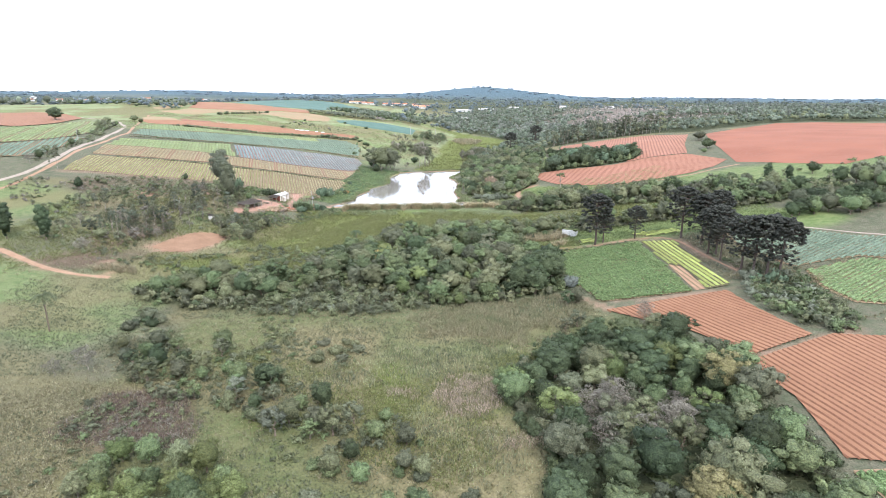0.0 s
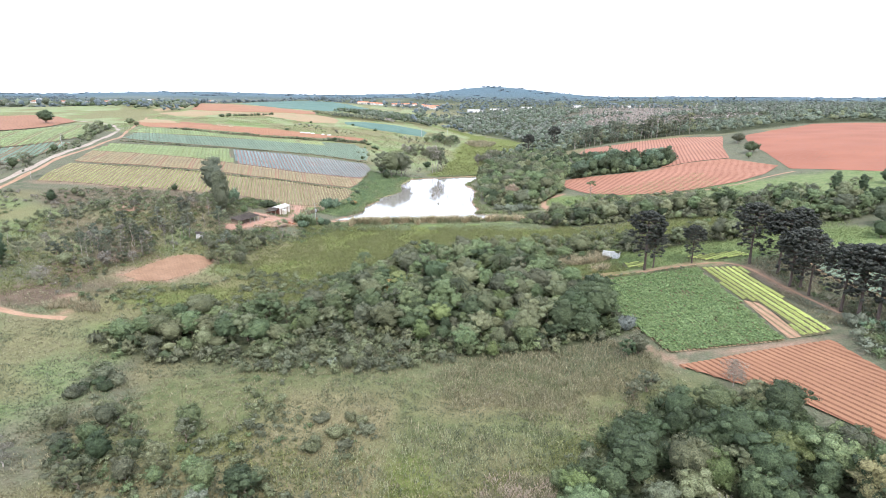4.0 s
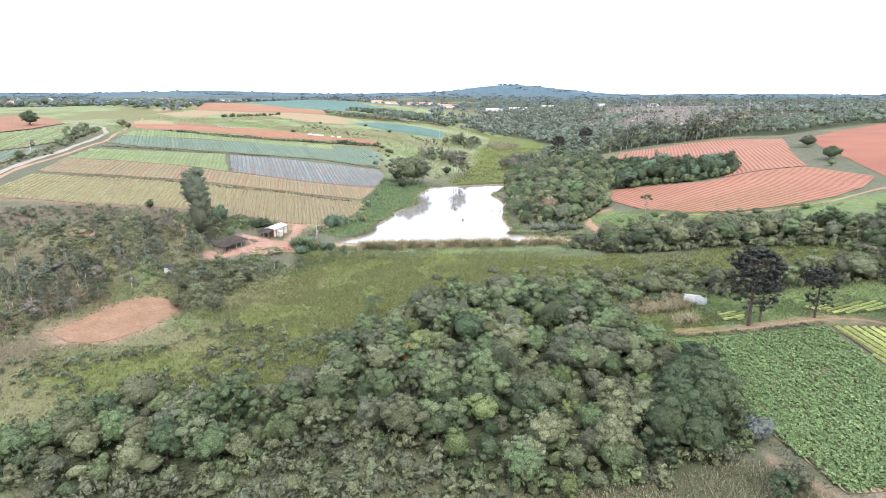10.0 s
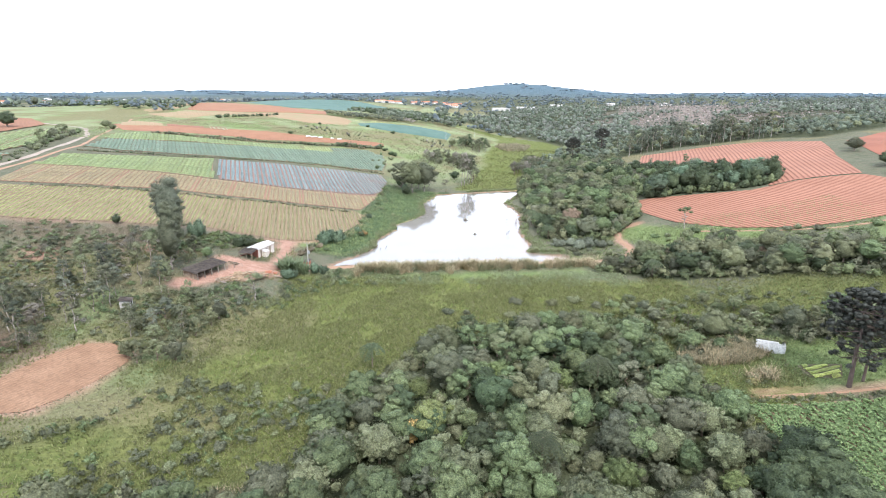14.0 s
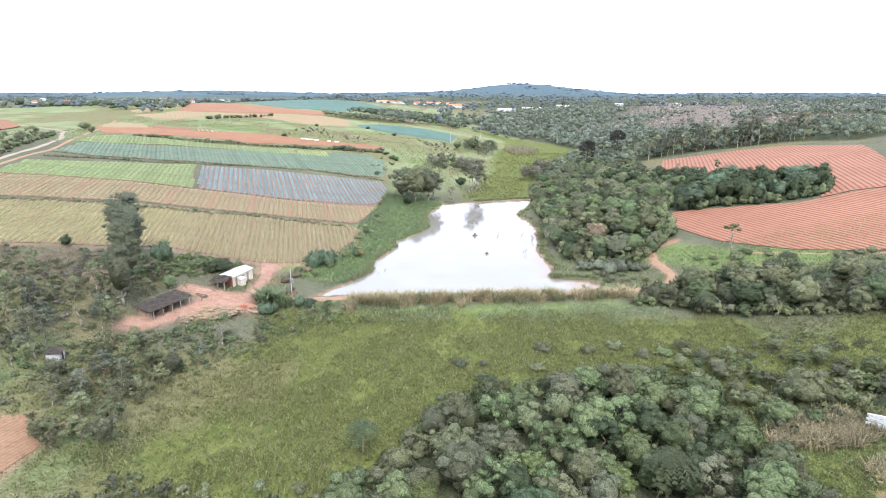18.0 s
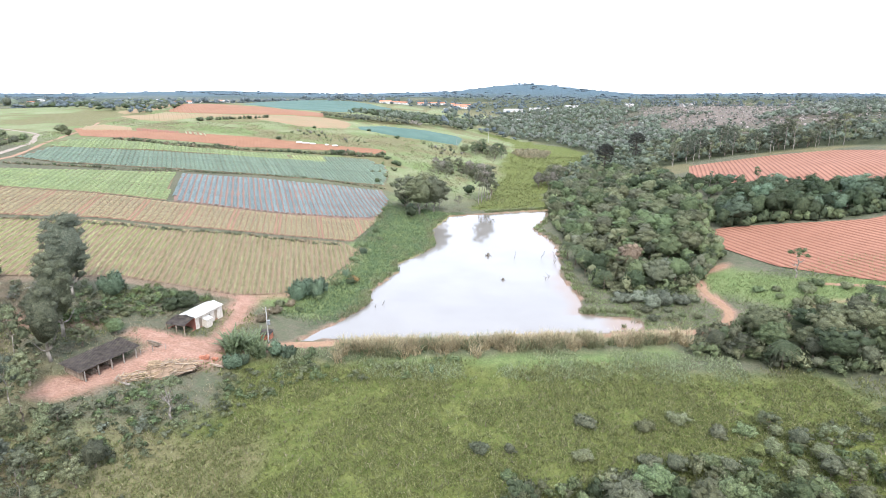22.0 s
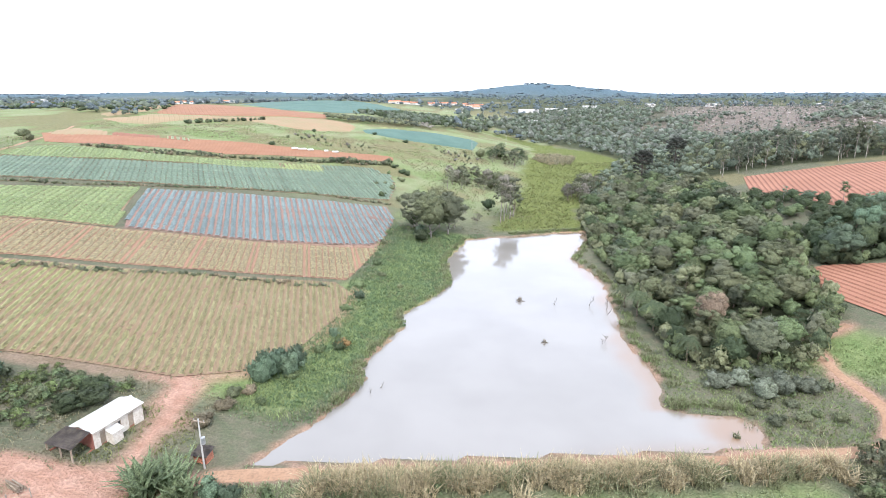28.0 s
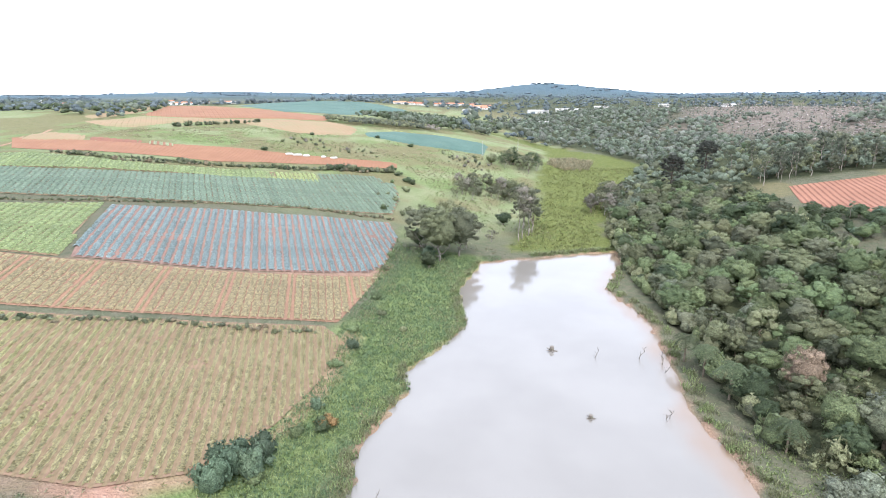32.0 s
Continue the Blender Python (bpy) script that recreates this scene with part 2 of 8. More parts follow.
FAR_GREEN = leafy("forest_leaves", (0.118, 0.154, 0.102), (0.182, 0.218, 0.146), leaf=0.14, spread=0.2)
FAR_BROWN = leafy("felled_brush", (0.340, 0.278, 0.252), (0.448, 0.368, 0.332), leaf=0.15)
ARAUCARIA_BARK = plain("araucaria_bark", (0.085, 0.062, 0.05), (0.13, 0.10, 0.085), 1.2, 0.9, 7.0, bump=0.6)
# horizon woods with haze painted into the base colour
DISTANT_LEAF = leafy("hazed_distant_woods", (0.108, 0.150, 0.178), (0.130, 0.172, 0.202), hue=0.005, leaf=0.08, spread=0.1)
AGAVE_LEAF = leafy("long_green_leaves", (0.12, 0.175, 0.075), (0.21, 0.265, 0.125))
TEAL_CROP = plain("dense_teal_crop", (0.06, 0.115, 0.09), (0.085, 0.145, 0.115), 0.05, 0.9, 0.8, bump=0.3)
CROP_RIM = plain("yellow_green_cover_crop", (0.26, 0.29, 0.09), (0.32, 0.34, 0.12), 0.3, 0.9, 1.0, bump=0.3)
RISE_SOIL = plain("rosy_stubble_soil", (0.270, 0.175, 0.105), (0.225, 0.178, 0.095), 0.06, 0.95, 0.7, c=(0.21, 0.165, 0.09), bump=0.4)
GRASS_MARSH = leafy("marsh_grass", (0.148, 0.168, 0.046), (0.224, 0.230, 0.078), hue=0.0, spread=0.0)
GRASS_MEADOW = leafy("meadow_grass", (0.106, 0.122, 0.062), (0.162, 0.172, 0.098), hue=0.0, spread=0.0)
GRASS_PALE = leafy("pale_green_grass", (0.20, 0.245, 0.11), (0.30, 0.335, 0.175), hue=0.0, spread=0.0)
GRASS_DRY = leafy("dry_grass", (0.200, 0.179, 0.095), (0.298, 0.264, 0.150), hue=0.0, spread=0.0)
GRASS_GREEN = leafy("green_grass", (0.166, 0.224, 0.070), (0.252, 0.302, 0.110), hue=0.0, spread=0.0)
REED_BROWN = leafy("brown_reeds", (0.310, 0.250, 0.128), (0.480, 0.395, 0.222), hue=0.01)
REED_ROSY = leafy("rosy_reeds", (0.26, 0.20, 0.14), (0.38, 0.30, 0.22), hue=0.006)
BRACKEN = leafy("brown_bracken", (0.135, 0.095, 0.072), (0.215, 0.155, 0.118), hue=0.006)
BANK_GREEN = leafy("bank_reeds", (0.122, 0.198, 0.084), (0.192, 0.275, 0.124), hue=0.006)
REED_GREEN = leafy("green_reeds", (0.161, 0.178, 0.076), (0.276, 0.270, 0.139), hue=0.01)
CROP_BEAN = leafy("yellowing_bean_crop", (0.300, 0.300, 0.104), (0.372, 0.362, 0.134), hue=0.004, leaf=0.12, spread=0.03, across=((0.246, 0.214, 0.090), (0.342, 0.290, 0.130), -140, -78))
CROP_TAN = leafy("dry_stubble_crop", (0.262, 0.206, 0.092), (0.350, 0.276, 0.125), hue=0.004, leaf=0.18, spread=0.04)
CROP_GREEN = leafy("fresh_green_crop", (0.198, 0.262, 0.078), (0.268, 0.330, 0.114), hue=0.006, leaf=0.16, spread=0.08)
CROP_BLUE = leafy("blue_cabbage", (0.156, 0.214, 0.206), (0.230, 0.296, 0.284), hue=0.006, leaf=0.16, spread=0.1)
CROP_TEAL = leafy("teal_cabbage", (0.140, 0.208, 0.130), (0.200, 0.272, 0.176), hue=0.006, leaf=0.16, spread=0.1)
CROP_LEAF = leafy("broad_leaf_crop", (0.130, 0.210, 0.062), (0.222, 0.312, 0.110), hue=0.006, leaf=0.16, spread=0.06)
CROP_LIME = leafy("lime_lettuce", (0.336, 0.406, 0.063), (0.448, 0.504, 0.105), hue=0.01, leaf=0.16)
CROP_END = leafy("yellow_green_crop", (0.262, 0.320, 0.088), (0.340, 0.392, 0.130), hue=0.006, leaf=0.16, spread=0.08)
WHITE_SHEET = plain("white_fibre_sheet", (0.80, 0.79, 0.76), (0.72, 0.70, 0.66), 0.6, 0.6, 6.0, c=(0.62, 0.60, 0.56), bump=0.1)
OLD_TILE = plain("weathered_roof_tile", (0.070, 0.058, 0.053), (0.118, 0.098, 0.088), 0.8, 0.9, 1.3, c=(0.165, 0.140, 0.108), bump=0.6)
LIME_WALL = plain("limewashed_wall", (0.66, 0.61, 0.54), (0.52, 0.46, 0.39), 0.9, 0.9, 4.0, c=(0.42, 0.34, 0.27), bump=0.2)
RED_WALL = plain("red_stained_wall", (0.33, 0.13, 0.09), (0.25, 0.10, 0.075), 1.0, 0.9, 5.0, bump=0.3)
WOOD = plain("grey_timber", (0.26, 0.20, 0.15), (0.36, 0.29, 0.22), 1.0, 0.85, 9.0, bump=0.4, spread=0.2)
DARK_EARTH = plain("dark_earth", (0.085, 0.08, 0.04), (0.13, 0.105, 0.06), 0.5, 0.95, 2.0)
SPLIT_WOOD = plain("split_timber", (0.27, 0.19, 0.12), (0.38, 0.28, 0.18), 1.0, 0.9, 6.0, bump=0.4, spread=0.25)
DOORWAY_SHADE = plain("doorway_shade", (0.03, 0.025, 0.02), (0.05, 0.04, 0.035), 1.0, 0.9, 5.0)
CONCRETE = plain("concrete", (0.50, 0.48, 0.45), (0.42, 0.40, 0.37), 1.5, 0.85, 8.0, bump=0.2)
STEEL = plain("galvanised_steel", (0.55, 0.56, 0.57), (0.46, 0.47, 0.48), 2.0, 0.45, 10.0, metal=0.8)
BRICK_RED = plain("brick_red", (0.42, 0.16, 0.10), (0.50, 0.22, 0.14), 2.0, 0.9, 6.0, spread=0.2)
TERRACOTTA = plain("terracotta_roof", (0.42, 0.17, 0.10), (0.50, 0.24, 0.15), 0.3, 0.9, 3.0, spread=0.25)
GLASS_DARK = plain("window_glass", (0.04, 0.045, 0.05), (0.07, 0.075, 0.08), 1.0, 0.1, 3.0, bump=0.0, spec=0.6)


# ---- the land ----
def sstep(a, b, v):
    t = np.clip((np.asarray(v, float) - a) / (b - a), 0, 1)
    return t * t * (3 - 2 * t)


VALLEY_Y = (-400, 0, 100, 200, 260, 330, 400, 450, 520, 650, 900, 1500)
VALLEY_L = (-90, -62, -62, -62, -55, -41, -30, -14, 8, 30, 20, -60)
VALLEY_R = (30, 40, 44, 42, 36, 24, 21, 32, 58, 80, 90, 20)


def waves(x, y, size):
    """Gentle rolling, between about -1 and 1."""
    u, v = np.asarray(x) / size, np.asarray(y) / size
    return (np.sin(u * 1.0 + 0.7 * v + 0.6) * np.cos(v * 1.3 - 0.5 * u)
            + 0.5 * np.sin(2.1 * u - 1.7 * v + 2.0) + 0.3 * np.cos(3.7 * u + 2.9 * v)) / 1.8


def land(x, y):
    """Height of the land, before the pond, the dam and the yard are cut in."""
    x, y = np.asarray(x, float), np.asarray(y, float)
    left = np.maximum(0, np.interp(y, VALLEY_Y, VALLEY_L) - x)
    right = np.maximum(0, x - np.interp(y, VALLEY_Y, VALLEY_R))
    low = 0.55 + 0.45 * sstep(190, 260, y)
    z = 34 * low * (1 - np.exp(-(left / 122) ** 1.3)) + 36 * (1 - np.exp(-(right / 130) ** 1.2)) * (0.8 + 0.2 * sstep(120, 260, y))
    z = z + 6 * sstep(430, 650, y)
    r = np.hypot(x, y - 150)
    far = 33 + 20 * sstep(900, 2200, r) + 7 * sstep(2200, 3600, r) + 5 * waves(x, y, 240) * sstep(600, 1500, r)
    far = far + 38 * np.exp(-((x - 150) / 230) ** 2 - ((y - 2440) / 300) ** 2) + 9 * np.exp(-((x - 420) / 200) ** 2 - ((y - 2440) / 300) ** 2)
    far = far + 14 * np.exp(-((x + 250) / 150) ** 2 - ((y - 1010) / 190) ** 2) + 8 * np.exp(-((x + 300) / 110) ** 2 - ((y - 690) / 110) ** 2)
    far = far + 15 * np.exp(-((x + 1020) / 380) ** 2 - ((y - 2300) / 320) ** 2) + 8 * np.exp(-((x + 330) / 260) ** 2 - ((y - 2500) / 300) ** 2)
    w = sstep(520, 1150, r)
    z = z + 5 * np.exp(-((x + 290) / 120) ** 2 - ((y - 690) / 110) ** 2)
    return z * (1 - w) + far * w + 0.5 * waves(x, y, 23)

SHORE_Y = (262, 272, 284, 296, 313, 320, 333, 343, 355, 368, 394, 400)
SHORE_L = (-57, -51, -45, -46.5, -41, -43, -36, -32, -34, -35.2, -29.5, -20)
EAST_Y = (270, 271, 279.3, 281.3, 292, 310, 320, 347, 372, 385, 396, 409)
EAST_X = (18, 18.5, 20, 7, 9, 6.5, 7.5, 9.8, 4.2, 9, 13.7, 14.5)


def pond(x, y):
    """Distance inside the pond's shore; negative on land."""
    x, y = np.asarray(x, float), np.asarray(y, float)
    wob = 0.9 * waves(x, y, 2.7)
    d = np.minimum(x - np.interp(y, SHORE_Y, SHORE_L), np.interp(y, EAST_Y, EAST_X) - x) + wob
    d = np.minimum(d, y - (262.3 + 0.12 * (x + 57)))
    return np.minimum(d, 393 + 0.36 * (x + 30) - y + wob * 0.8)


def dam_line(x):
    return 259.4 + 0.12 * (np.asarray(x) + 57)


def ground_z(x, y):
    x, y = np.asarray(x, float), np.asarray(y, float)
    z = land(x, y)
    span = sstep(-78, -60, x) * (1 - sstep(34, 46, x))
    flat = span * sstep(235, 262, y) * (1 - sstep(415, 470, y))
    z = z * (1 - flat) + np.maximum(z, 0.3) * flat
    z = z - 0.7 * span * sstep(60, 110, y) * (1 - sstep(242, 256, y))
    off = np.abs(y - dam_line(x))
    crest = (1 - sstep(1.9, 7.5, off)) * span
    z = z * (1 - crest) + 0.85 * crest
    d = pond(x, y)
    z = np.where(d > 0, -np.minimum(1.6, 0.06 + 0.3 * d), np.where(d > -3, np.maximum(z, np.minimum(0.4, -0.22 * d)), z))
    return z


def gz(x, y):
    return float(ground_z(x, y))


def lattice(ix, iy, seed):
    h = (ix.astype(np.int64) * 374761393 + iy.astype(np.int64) * 668265263 + seed * 982451653) & 0xFFFFFFFF
    h = ((h ^ (h >> 13)) * 1274126177) & 0xFFFFFFFF
    return ((h ^ (h >> 16)) & 0xFFFF) / 65535.0


def vnoise(x, y, size, seed=0):
    """Value noise, 0 to 1."""
    u, v = np.asarray(x, float) / size, np.asarray(y, float) / size
    iu, iv = np.floor(u), np.floor(v)
    fu, fv = u - iu, v - iv
    fu, fv = fu * fu * (3 - 2 * fu), fv * fv * (3 - 2 * fv)
    a, b = lattice(iu, iv, seed), lattice(iu + 1, iv, seed)
    c, d = lattice(iu, iv + 1, seed), lattice(iu + 1, iv + 1, seed)
    return (a * (1 - fu) + b * fu) * (1 - fv) + (c * (1 - fu) + d * fu) * fv


def inside(poly, x, y):
    """Whether points lie in a polygon."""
    x, y = np.asarray(x, float), np.asarray(y, float)
    hit = np.zeros(x.shape, bool)
    for (x0, y0), (x1, y1) in zip(poly, poly[1:] + poly[:1]):
        if y0 != y1:
            hit ^= ((y0 > y) != (y1 > y)) & (x < (x1 - x0) * (y - y0) / (y1 - y0) + x0)
    return hit


def near_line(line, x, y):
    """Distance to a polyline."""
    best = np.full(np.shape(x), 1e9)
    for (x0, y0), (x1, y1) in zip(line, line[1:]):
        dx, dy = x1 - x0, y1 - y0
        t = np.clip(((x - x0) * dx + (y - y0) * dy) / (dx * dx + dy * dy), 0, 1)
        best = np.minimum(best, np.hypot(x - x0 - t * dx, y - y0 - t * dy))
    return best


def edge_distance(poly, x, y):
    """Distance inside a polygon's edge; negative outside."""
    d = near_line(poly + poly[:1], x, y)
    return np.where(inside(poly, x, y), d, -d)


def mesh_of(name, verts, faces, mats=(), index=None, smooth=False):
    """A mesh from numpy arrays; faces all of one size."""
    me = bpy.data.meshes.new(name)
    verts, faces = np.asarray(verts, np.float32), np.asarray(faces, np.int32)
    k = faces.shape[1]
    me.vertices.add(len(verts))
    me.vertices.foreach_set("co", verts.ravel())
    me.loops.add(faces.size)
    me.loops.foreach_set("vertex_index", faces.ravel())
    me.polygons.add(len(faces))
    me.polygons.foreach_set("loop_start", np.arange(0, faces.size, k, dtype=np.int32))
    for mat in mats:
        me.materials.append(mat)
    if index is not None:
        me.polygons.foreach_set("material_index", np.asarray(index, np.int32))
    me.update(calc_edges=True)
    me.polygons.foreach_set("use_smooth", np.full(len(faces), smooth))
    return me


def thing(name, label, category, at=(0, 0, 0), turn=0.0, group="", scale=1.0):
    ob = new(name)
    ob.matrix_world = pose(*at, 0, 0, turn) @ Matrix.Scale(scale, 4)
    return tagged(ob, label, category, group)


def piece(name, me, parent, label="", mat=None, at=(0, 0, 0), turn=0.0):
    ob = new(name, me)
    ob.parent = parent
    ob.matrix_basis = pose(*at, 0, 0, turn)
    if mat:
        ob.material_slots[0].link = "OBJECT"
        ob.material_slots[0].material = mat
    if label:
        ob["label"] = label
    return ob


def part(name, bm, material, parent, label="", smooth=False):
    """Links a bmesh as one mesh object under a thing or a part."""
    me = bpy.data.meshes.new(name)
    for f in bm.faces:
        f.smooth = smooth
    bm.to_mesh(me)
    bm.free()
    me.materials.append(material)
    return piece(name, me, parent, label)


YARD = [(-87, 233), (-80, 243), (-75, 249.5), (-73, 254)]
FARM_TRACK = [(-73, 252), (-71.8, 258), (-71.2, 264), (-71.8, 271), (-74, 279)]
YARD_LINK = [(-74, 253), (-66, 256), (-59, 258.8)]
POND_PATH = [(36, 272.5), (42, 281), (40.3, 293), (41.5, 302), (44, 307), (52, 310)]
CLAY_PATCH = [(-95.6, 177), (-94.6, 186), (-93, 195), (-90.2, 200), (-85, 201.6), (-79.8, 199.8), (-78.6, 195), (-79.5, 188), (-81, 182), (-84, 176.6), (-90, 174.2)]
SIDE_TRACKS = [[(-130, 158), (-111, 148.5), (-101, 146), (-92, 147)], [(52, 276), (60, 279), (70, 277)], [(56, 271), (66, 268), (76, 262)],
               [(40, 193), (56, 191), (68, 190), (78, 184), (80, 168), (82, 146)], [(46, 137.5), (60, 135.5), (75, 136.5)], [(60, 101), (72, 103), (86, 106)],
               [(36, 146), (40, 137), (43, 133)], [(-99, 160), (-92, 147)]]
HEADLANDS = [[(-168, 246), (-140, 255), (-118, 267), (-103, 276), (-88, 278), (-76, 279), (-66, 284), (-58, 298), (-56, 312), (-56, 330)], [(-122, 338), (-87, 352), (-59, 367), (-56, 376)]]
BARE_TREES = [(22, 83), (30, 88), (41, 83), (38, 70), (24, 70)]
FELLED = [(150, 660), (190, 590), (226, 568), (400, 850), (560, 1090), (500, 1150), (296, 1130), (190, 930), (150, 800)]
FOREST = [(24, 442), (60, 530), (90, 500), (104, 492), (142, 486), (172, 478), (200, 456), (216, 464), (286, 502), (430, 480), (640, 700), (520, 1000), (90, 1100), (-40, 900), (14, 775), (57, 692), (74, 610), (44, 526), (26, 478)]
WOODS = {
    "thicket": [(-77, 136), (-75, 148), (-66, 156), (-54, 160), (-43, 158), (-37, 168), (-36, 182), (-26, 199), (-15, 215), (6, 222), (24, 222), (30, 194), (37, 163),
                (34, 149), (24, 143), (10, 140), (-2, 138), (-9, 140), (-16, 145), (-24, 149), (-34, 146), (-43, 139), (-52, 135), (-64, 134)],
    "grove": [(12, 93), (20, 106), (33, 116), (49, 115), (57, 103), (55, 90), (54, 76), (53, 60), (48, 48), (14, 55), (18, 74), (13, 84)],
    "pond_wood": [(16, 396), (17, 420), (28, 470), (60, 530), (82, 470), (74, 424), (68, 381), (60, 352), (55, 335), (50, 313), (36, 297), (24, 294), (17, 299), (15, 312), (17, 340), (14.5, 370)],
    "field_row": [(66, 362), (88, 378), (112, 366), (124, 352), (112, 336), (99, 332), (82, 338), (64, 342)],
    "belt": [(26, 261), (32, 268), (58, 275), (76, 262), (100, 248), (140, 230), (150, 214), (120, 206), (104, 208), (93, 230), (75, 242), (64, 246), (48, 251), (38, 258)],
    "belt_low": [(30, 208), (40, 218), (62, 217), (98, 209), (93, 203), (72, 207), (56, 210), (46, 214), (36, 208)],
    "hill_wood": [(150, 226), (180, 220), (210, 225), (205, 200), (160, 202)],
}


WET_Y = (400, 447, 500, 540, 610, 675, 727, 780)
WET_L = (-24, -12, -3, -4, 8, 16, -10, -60)
WET_R = (12, 14, 28, 42, 71, 54, 20, -20)


def build_ground():
    def lines(*runs):
        out = []
        for a, b, step in runs:
            out.append(np.arange(a, b - step * 0.3, step))
        return np.concatenate(out)

    grow_up = [0.0]
    while grow_up[-1] < 4700:
        grow_up.append(grow_up[-1] + max(3.0, min(120.0, 3.0 + grow_up[-1] * 0.055)))
    grow_up = np.array(grow_up)
    xs = np.concatenate([-290 - grow_up[:0:-1], lines((-290, -66, 2.8), (-66, 46, 1.5), (46, 262, 2.8)), 262 + grow_up])
    ys = np.concatenate([20 - grow_up[:40:-1][:0], 30 - grow_up[24:0:-1], lines((30, 236, 2.4), (236, 416, 1.5), (416, 560, 2.8)), 560 + grow_up])
    gx, gy = np.meshgrid(xs, ys)
    z = ground_z(gx, gy)
    z = z - 60 * sstep(4300, 4900, np.hypot(gx, gy))
    verts = np.stack([gx.ravel(), gy.ravel(), z.ravel()], 1)
    nx, ny = len(xs), len(ys)
    i = (np.arange(ny - 1)[:, None] * nx + np.arange(nx - 1)[None, :]).ravel()
    faces = np.stack([i, i + 1, i + nx + 1, i + nx], 1)
    me = mesh_of("ground", verts, faces, [GROUND], smooth=True)
    x, y = verts[:, 0], verts[:, 1]
    n1, n2, n3 = vnoise(x, y, 9, 1), vnoise(x, y, 24, 2), vnoise(x, y, 3.2, 3)
    rough = (n1 - 0.5) * 8 + (n3 - 0.5) * 4
    left = np.interp(y, VALLEY_Y, VALLEY_L)
    right = np.interp(y, VALLEY_Y, VALLEY_R)
    floor_in = np.minimum(x - left, right - x)
    marsh = sstep(-12, -2, floor_in + rough) * sstep(150, 165, y + rough) * (1 - sstep(250, 257, y + 0.3 * rough))
    marsh = np.maximum(marsh, sstep(-2, 4, np.minimum(x - np.interp(y, WET_Y, WET_L), np.interp(y, WET_Y, WET_R) + 6 - x) + rough) * sstep(402, 410, y) * (1 - sstep(740, 800, y)))
    marsh = np.maximum(marsh, 0.9 * sstep(8, -4, near_line([(-86, 158), (-66, 168), (-54, 188)], x, y) - 8 + rough))
    marsh = np.maximum(marsh, 0.9 * sstep(8, -4, near_line([(46, 224), (66, 230), (92, 220)], x, y) - 10 + rough))
    marsh = np.maximum(marsh, (0.55 + 0.4 * sstep(9, 2, near_line([(-34, 97), (-16, 92), (0, 76), (14, 72)], x, y) - 5 + rough)) * sstep(-4, 6, floor_in + rough) * (1 - sstep(120, 150, y)))
    lush = sstep(14, 8, near_line([(-62, 285), (-52, 318), (-44, 345), (-42, 372), (-38, 392)], x, y) + 0.4 * rough) * (1 - sstep(398, 404, y))
    lush = np.maximum(lush, 0.8 * sstep(0.42, 0.62, n2) * sstep(395, 420, y) * (x < 10) * (1 - sstep(700, 900, y)))
    lush = np.maximum(lush, 0.9 * sstep(10, 0, near_line([(-215, 520), (-185, 512), (-160, 505), (-138, 498)], x, y) - 8 + rough))
    lush = np.maximum(lush, 0.9 * sstep(4, -2, near_line([(-52, 486), (-38, 502), (-28, 516)], x, y) - 7 + 0.6 * rough))
    lush = np.maximum(lush, sstep(6, 1, near_line([(-40, 252), (0, 256), (20, 260)], x, y) + 0.3 * rough))
    lush = np.maximum(lush, 0.7 * sstep(0.45, 0.65, n2) * sstep(-95, -75, -np.abs(x + 112)) * (x < -70) * sstep(120, 135, y) * (1 - sstep(230, 250, y)))
    lush = np.maximum(lush, sstep(3, -3, near_line([(46, 300), (60, 286), (74, 279)], x, y) - 9 + rough * 0.5))
    lush = np.maximum(lush, sstep(4, -3, near_line([(40, 204), (60, 203), (80, 195), (100, 196), (124, 184)], x, y) - 10 + rough * 0.4))
    lush = np.maximum(lush, 0.8 * sstep(3, -6, near_line([(120, 255), (160, 250), (230, 262)], x, y) - 22 + rough))
    lush = np.maximum(lush, 0.75 * sstep(10, -6, near_line([(-122, 138), (-96, 128), (-84, 118)], x, y) - 10 + rough))
    dry = sstep(0.5, 0.72, n2 + 0.25 * (n1 - 0.5)) * sstep(-6, 8, floor_in + rough) * (1 - sstep(118, 126, y))
    dry = np.maximum(dry, sstep(7, 0, near_line([(-4, 118), (14, 119), (34, 130)], x, y) + 0.5 * rough))
    dry = np.maximum(dry, 0.85 * sstep(10, 2, near_line([(2, 88), (4, 100)], x, y) + rough * 0.6))
    dry = np.maximum(dry, 0.75 * sstep(0.45, 0.7, n1 * 0.5 + n2 * 0.5) * (x < -48) * (y < 240))
    dry = np.maximum(dry, 0.85 * sstep(12, -8, near_line([(-96, 82), (-72, 74), (-60, 60)], x, y) - 14 + rough))
    dry = np.maximum(dry, 0.85 * sstep(0.46, 0.62, 0.6 * n2 + 0.4 * n1) * (y > 420) * (1 - marsh))
    far_slope = [(-148, 508), (-142, 544), (-116, 556), (-84, 556), (-40, 570), (-26, 545), (-52, 520), (-73, 514), (-105, 504), (-126, 498)]
    dry = np.maximum(dry, (0.5 + 0.45 * sstep(0.35, 0.6, n1)) * sstep(-8, 8, edge_distance(far_slope, x, y) + rough))
    dry = np.maximum(dry, 0.8 * sstep(0.4, 0.6, n1) * sstep(12, 2, near_line([(-262, 505), (-230, 510), (-200, 520)], x, y) + rough))
    dry = np.maximum(dry, 0.7 * sstep(4, 0, near_line([(-100, 240), (-88, 222), (-74, 214)], x, y) - 4 + rough))
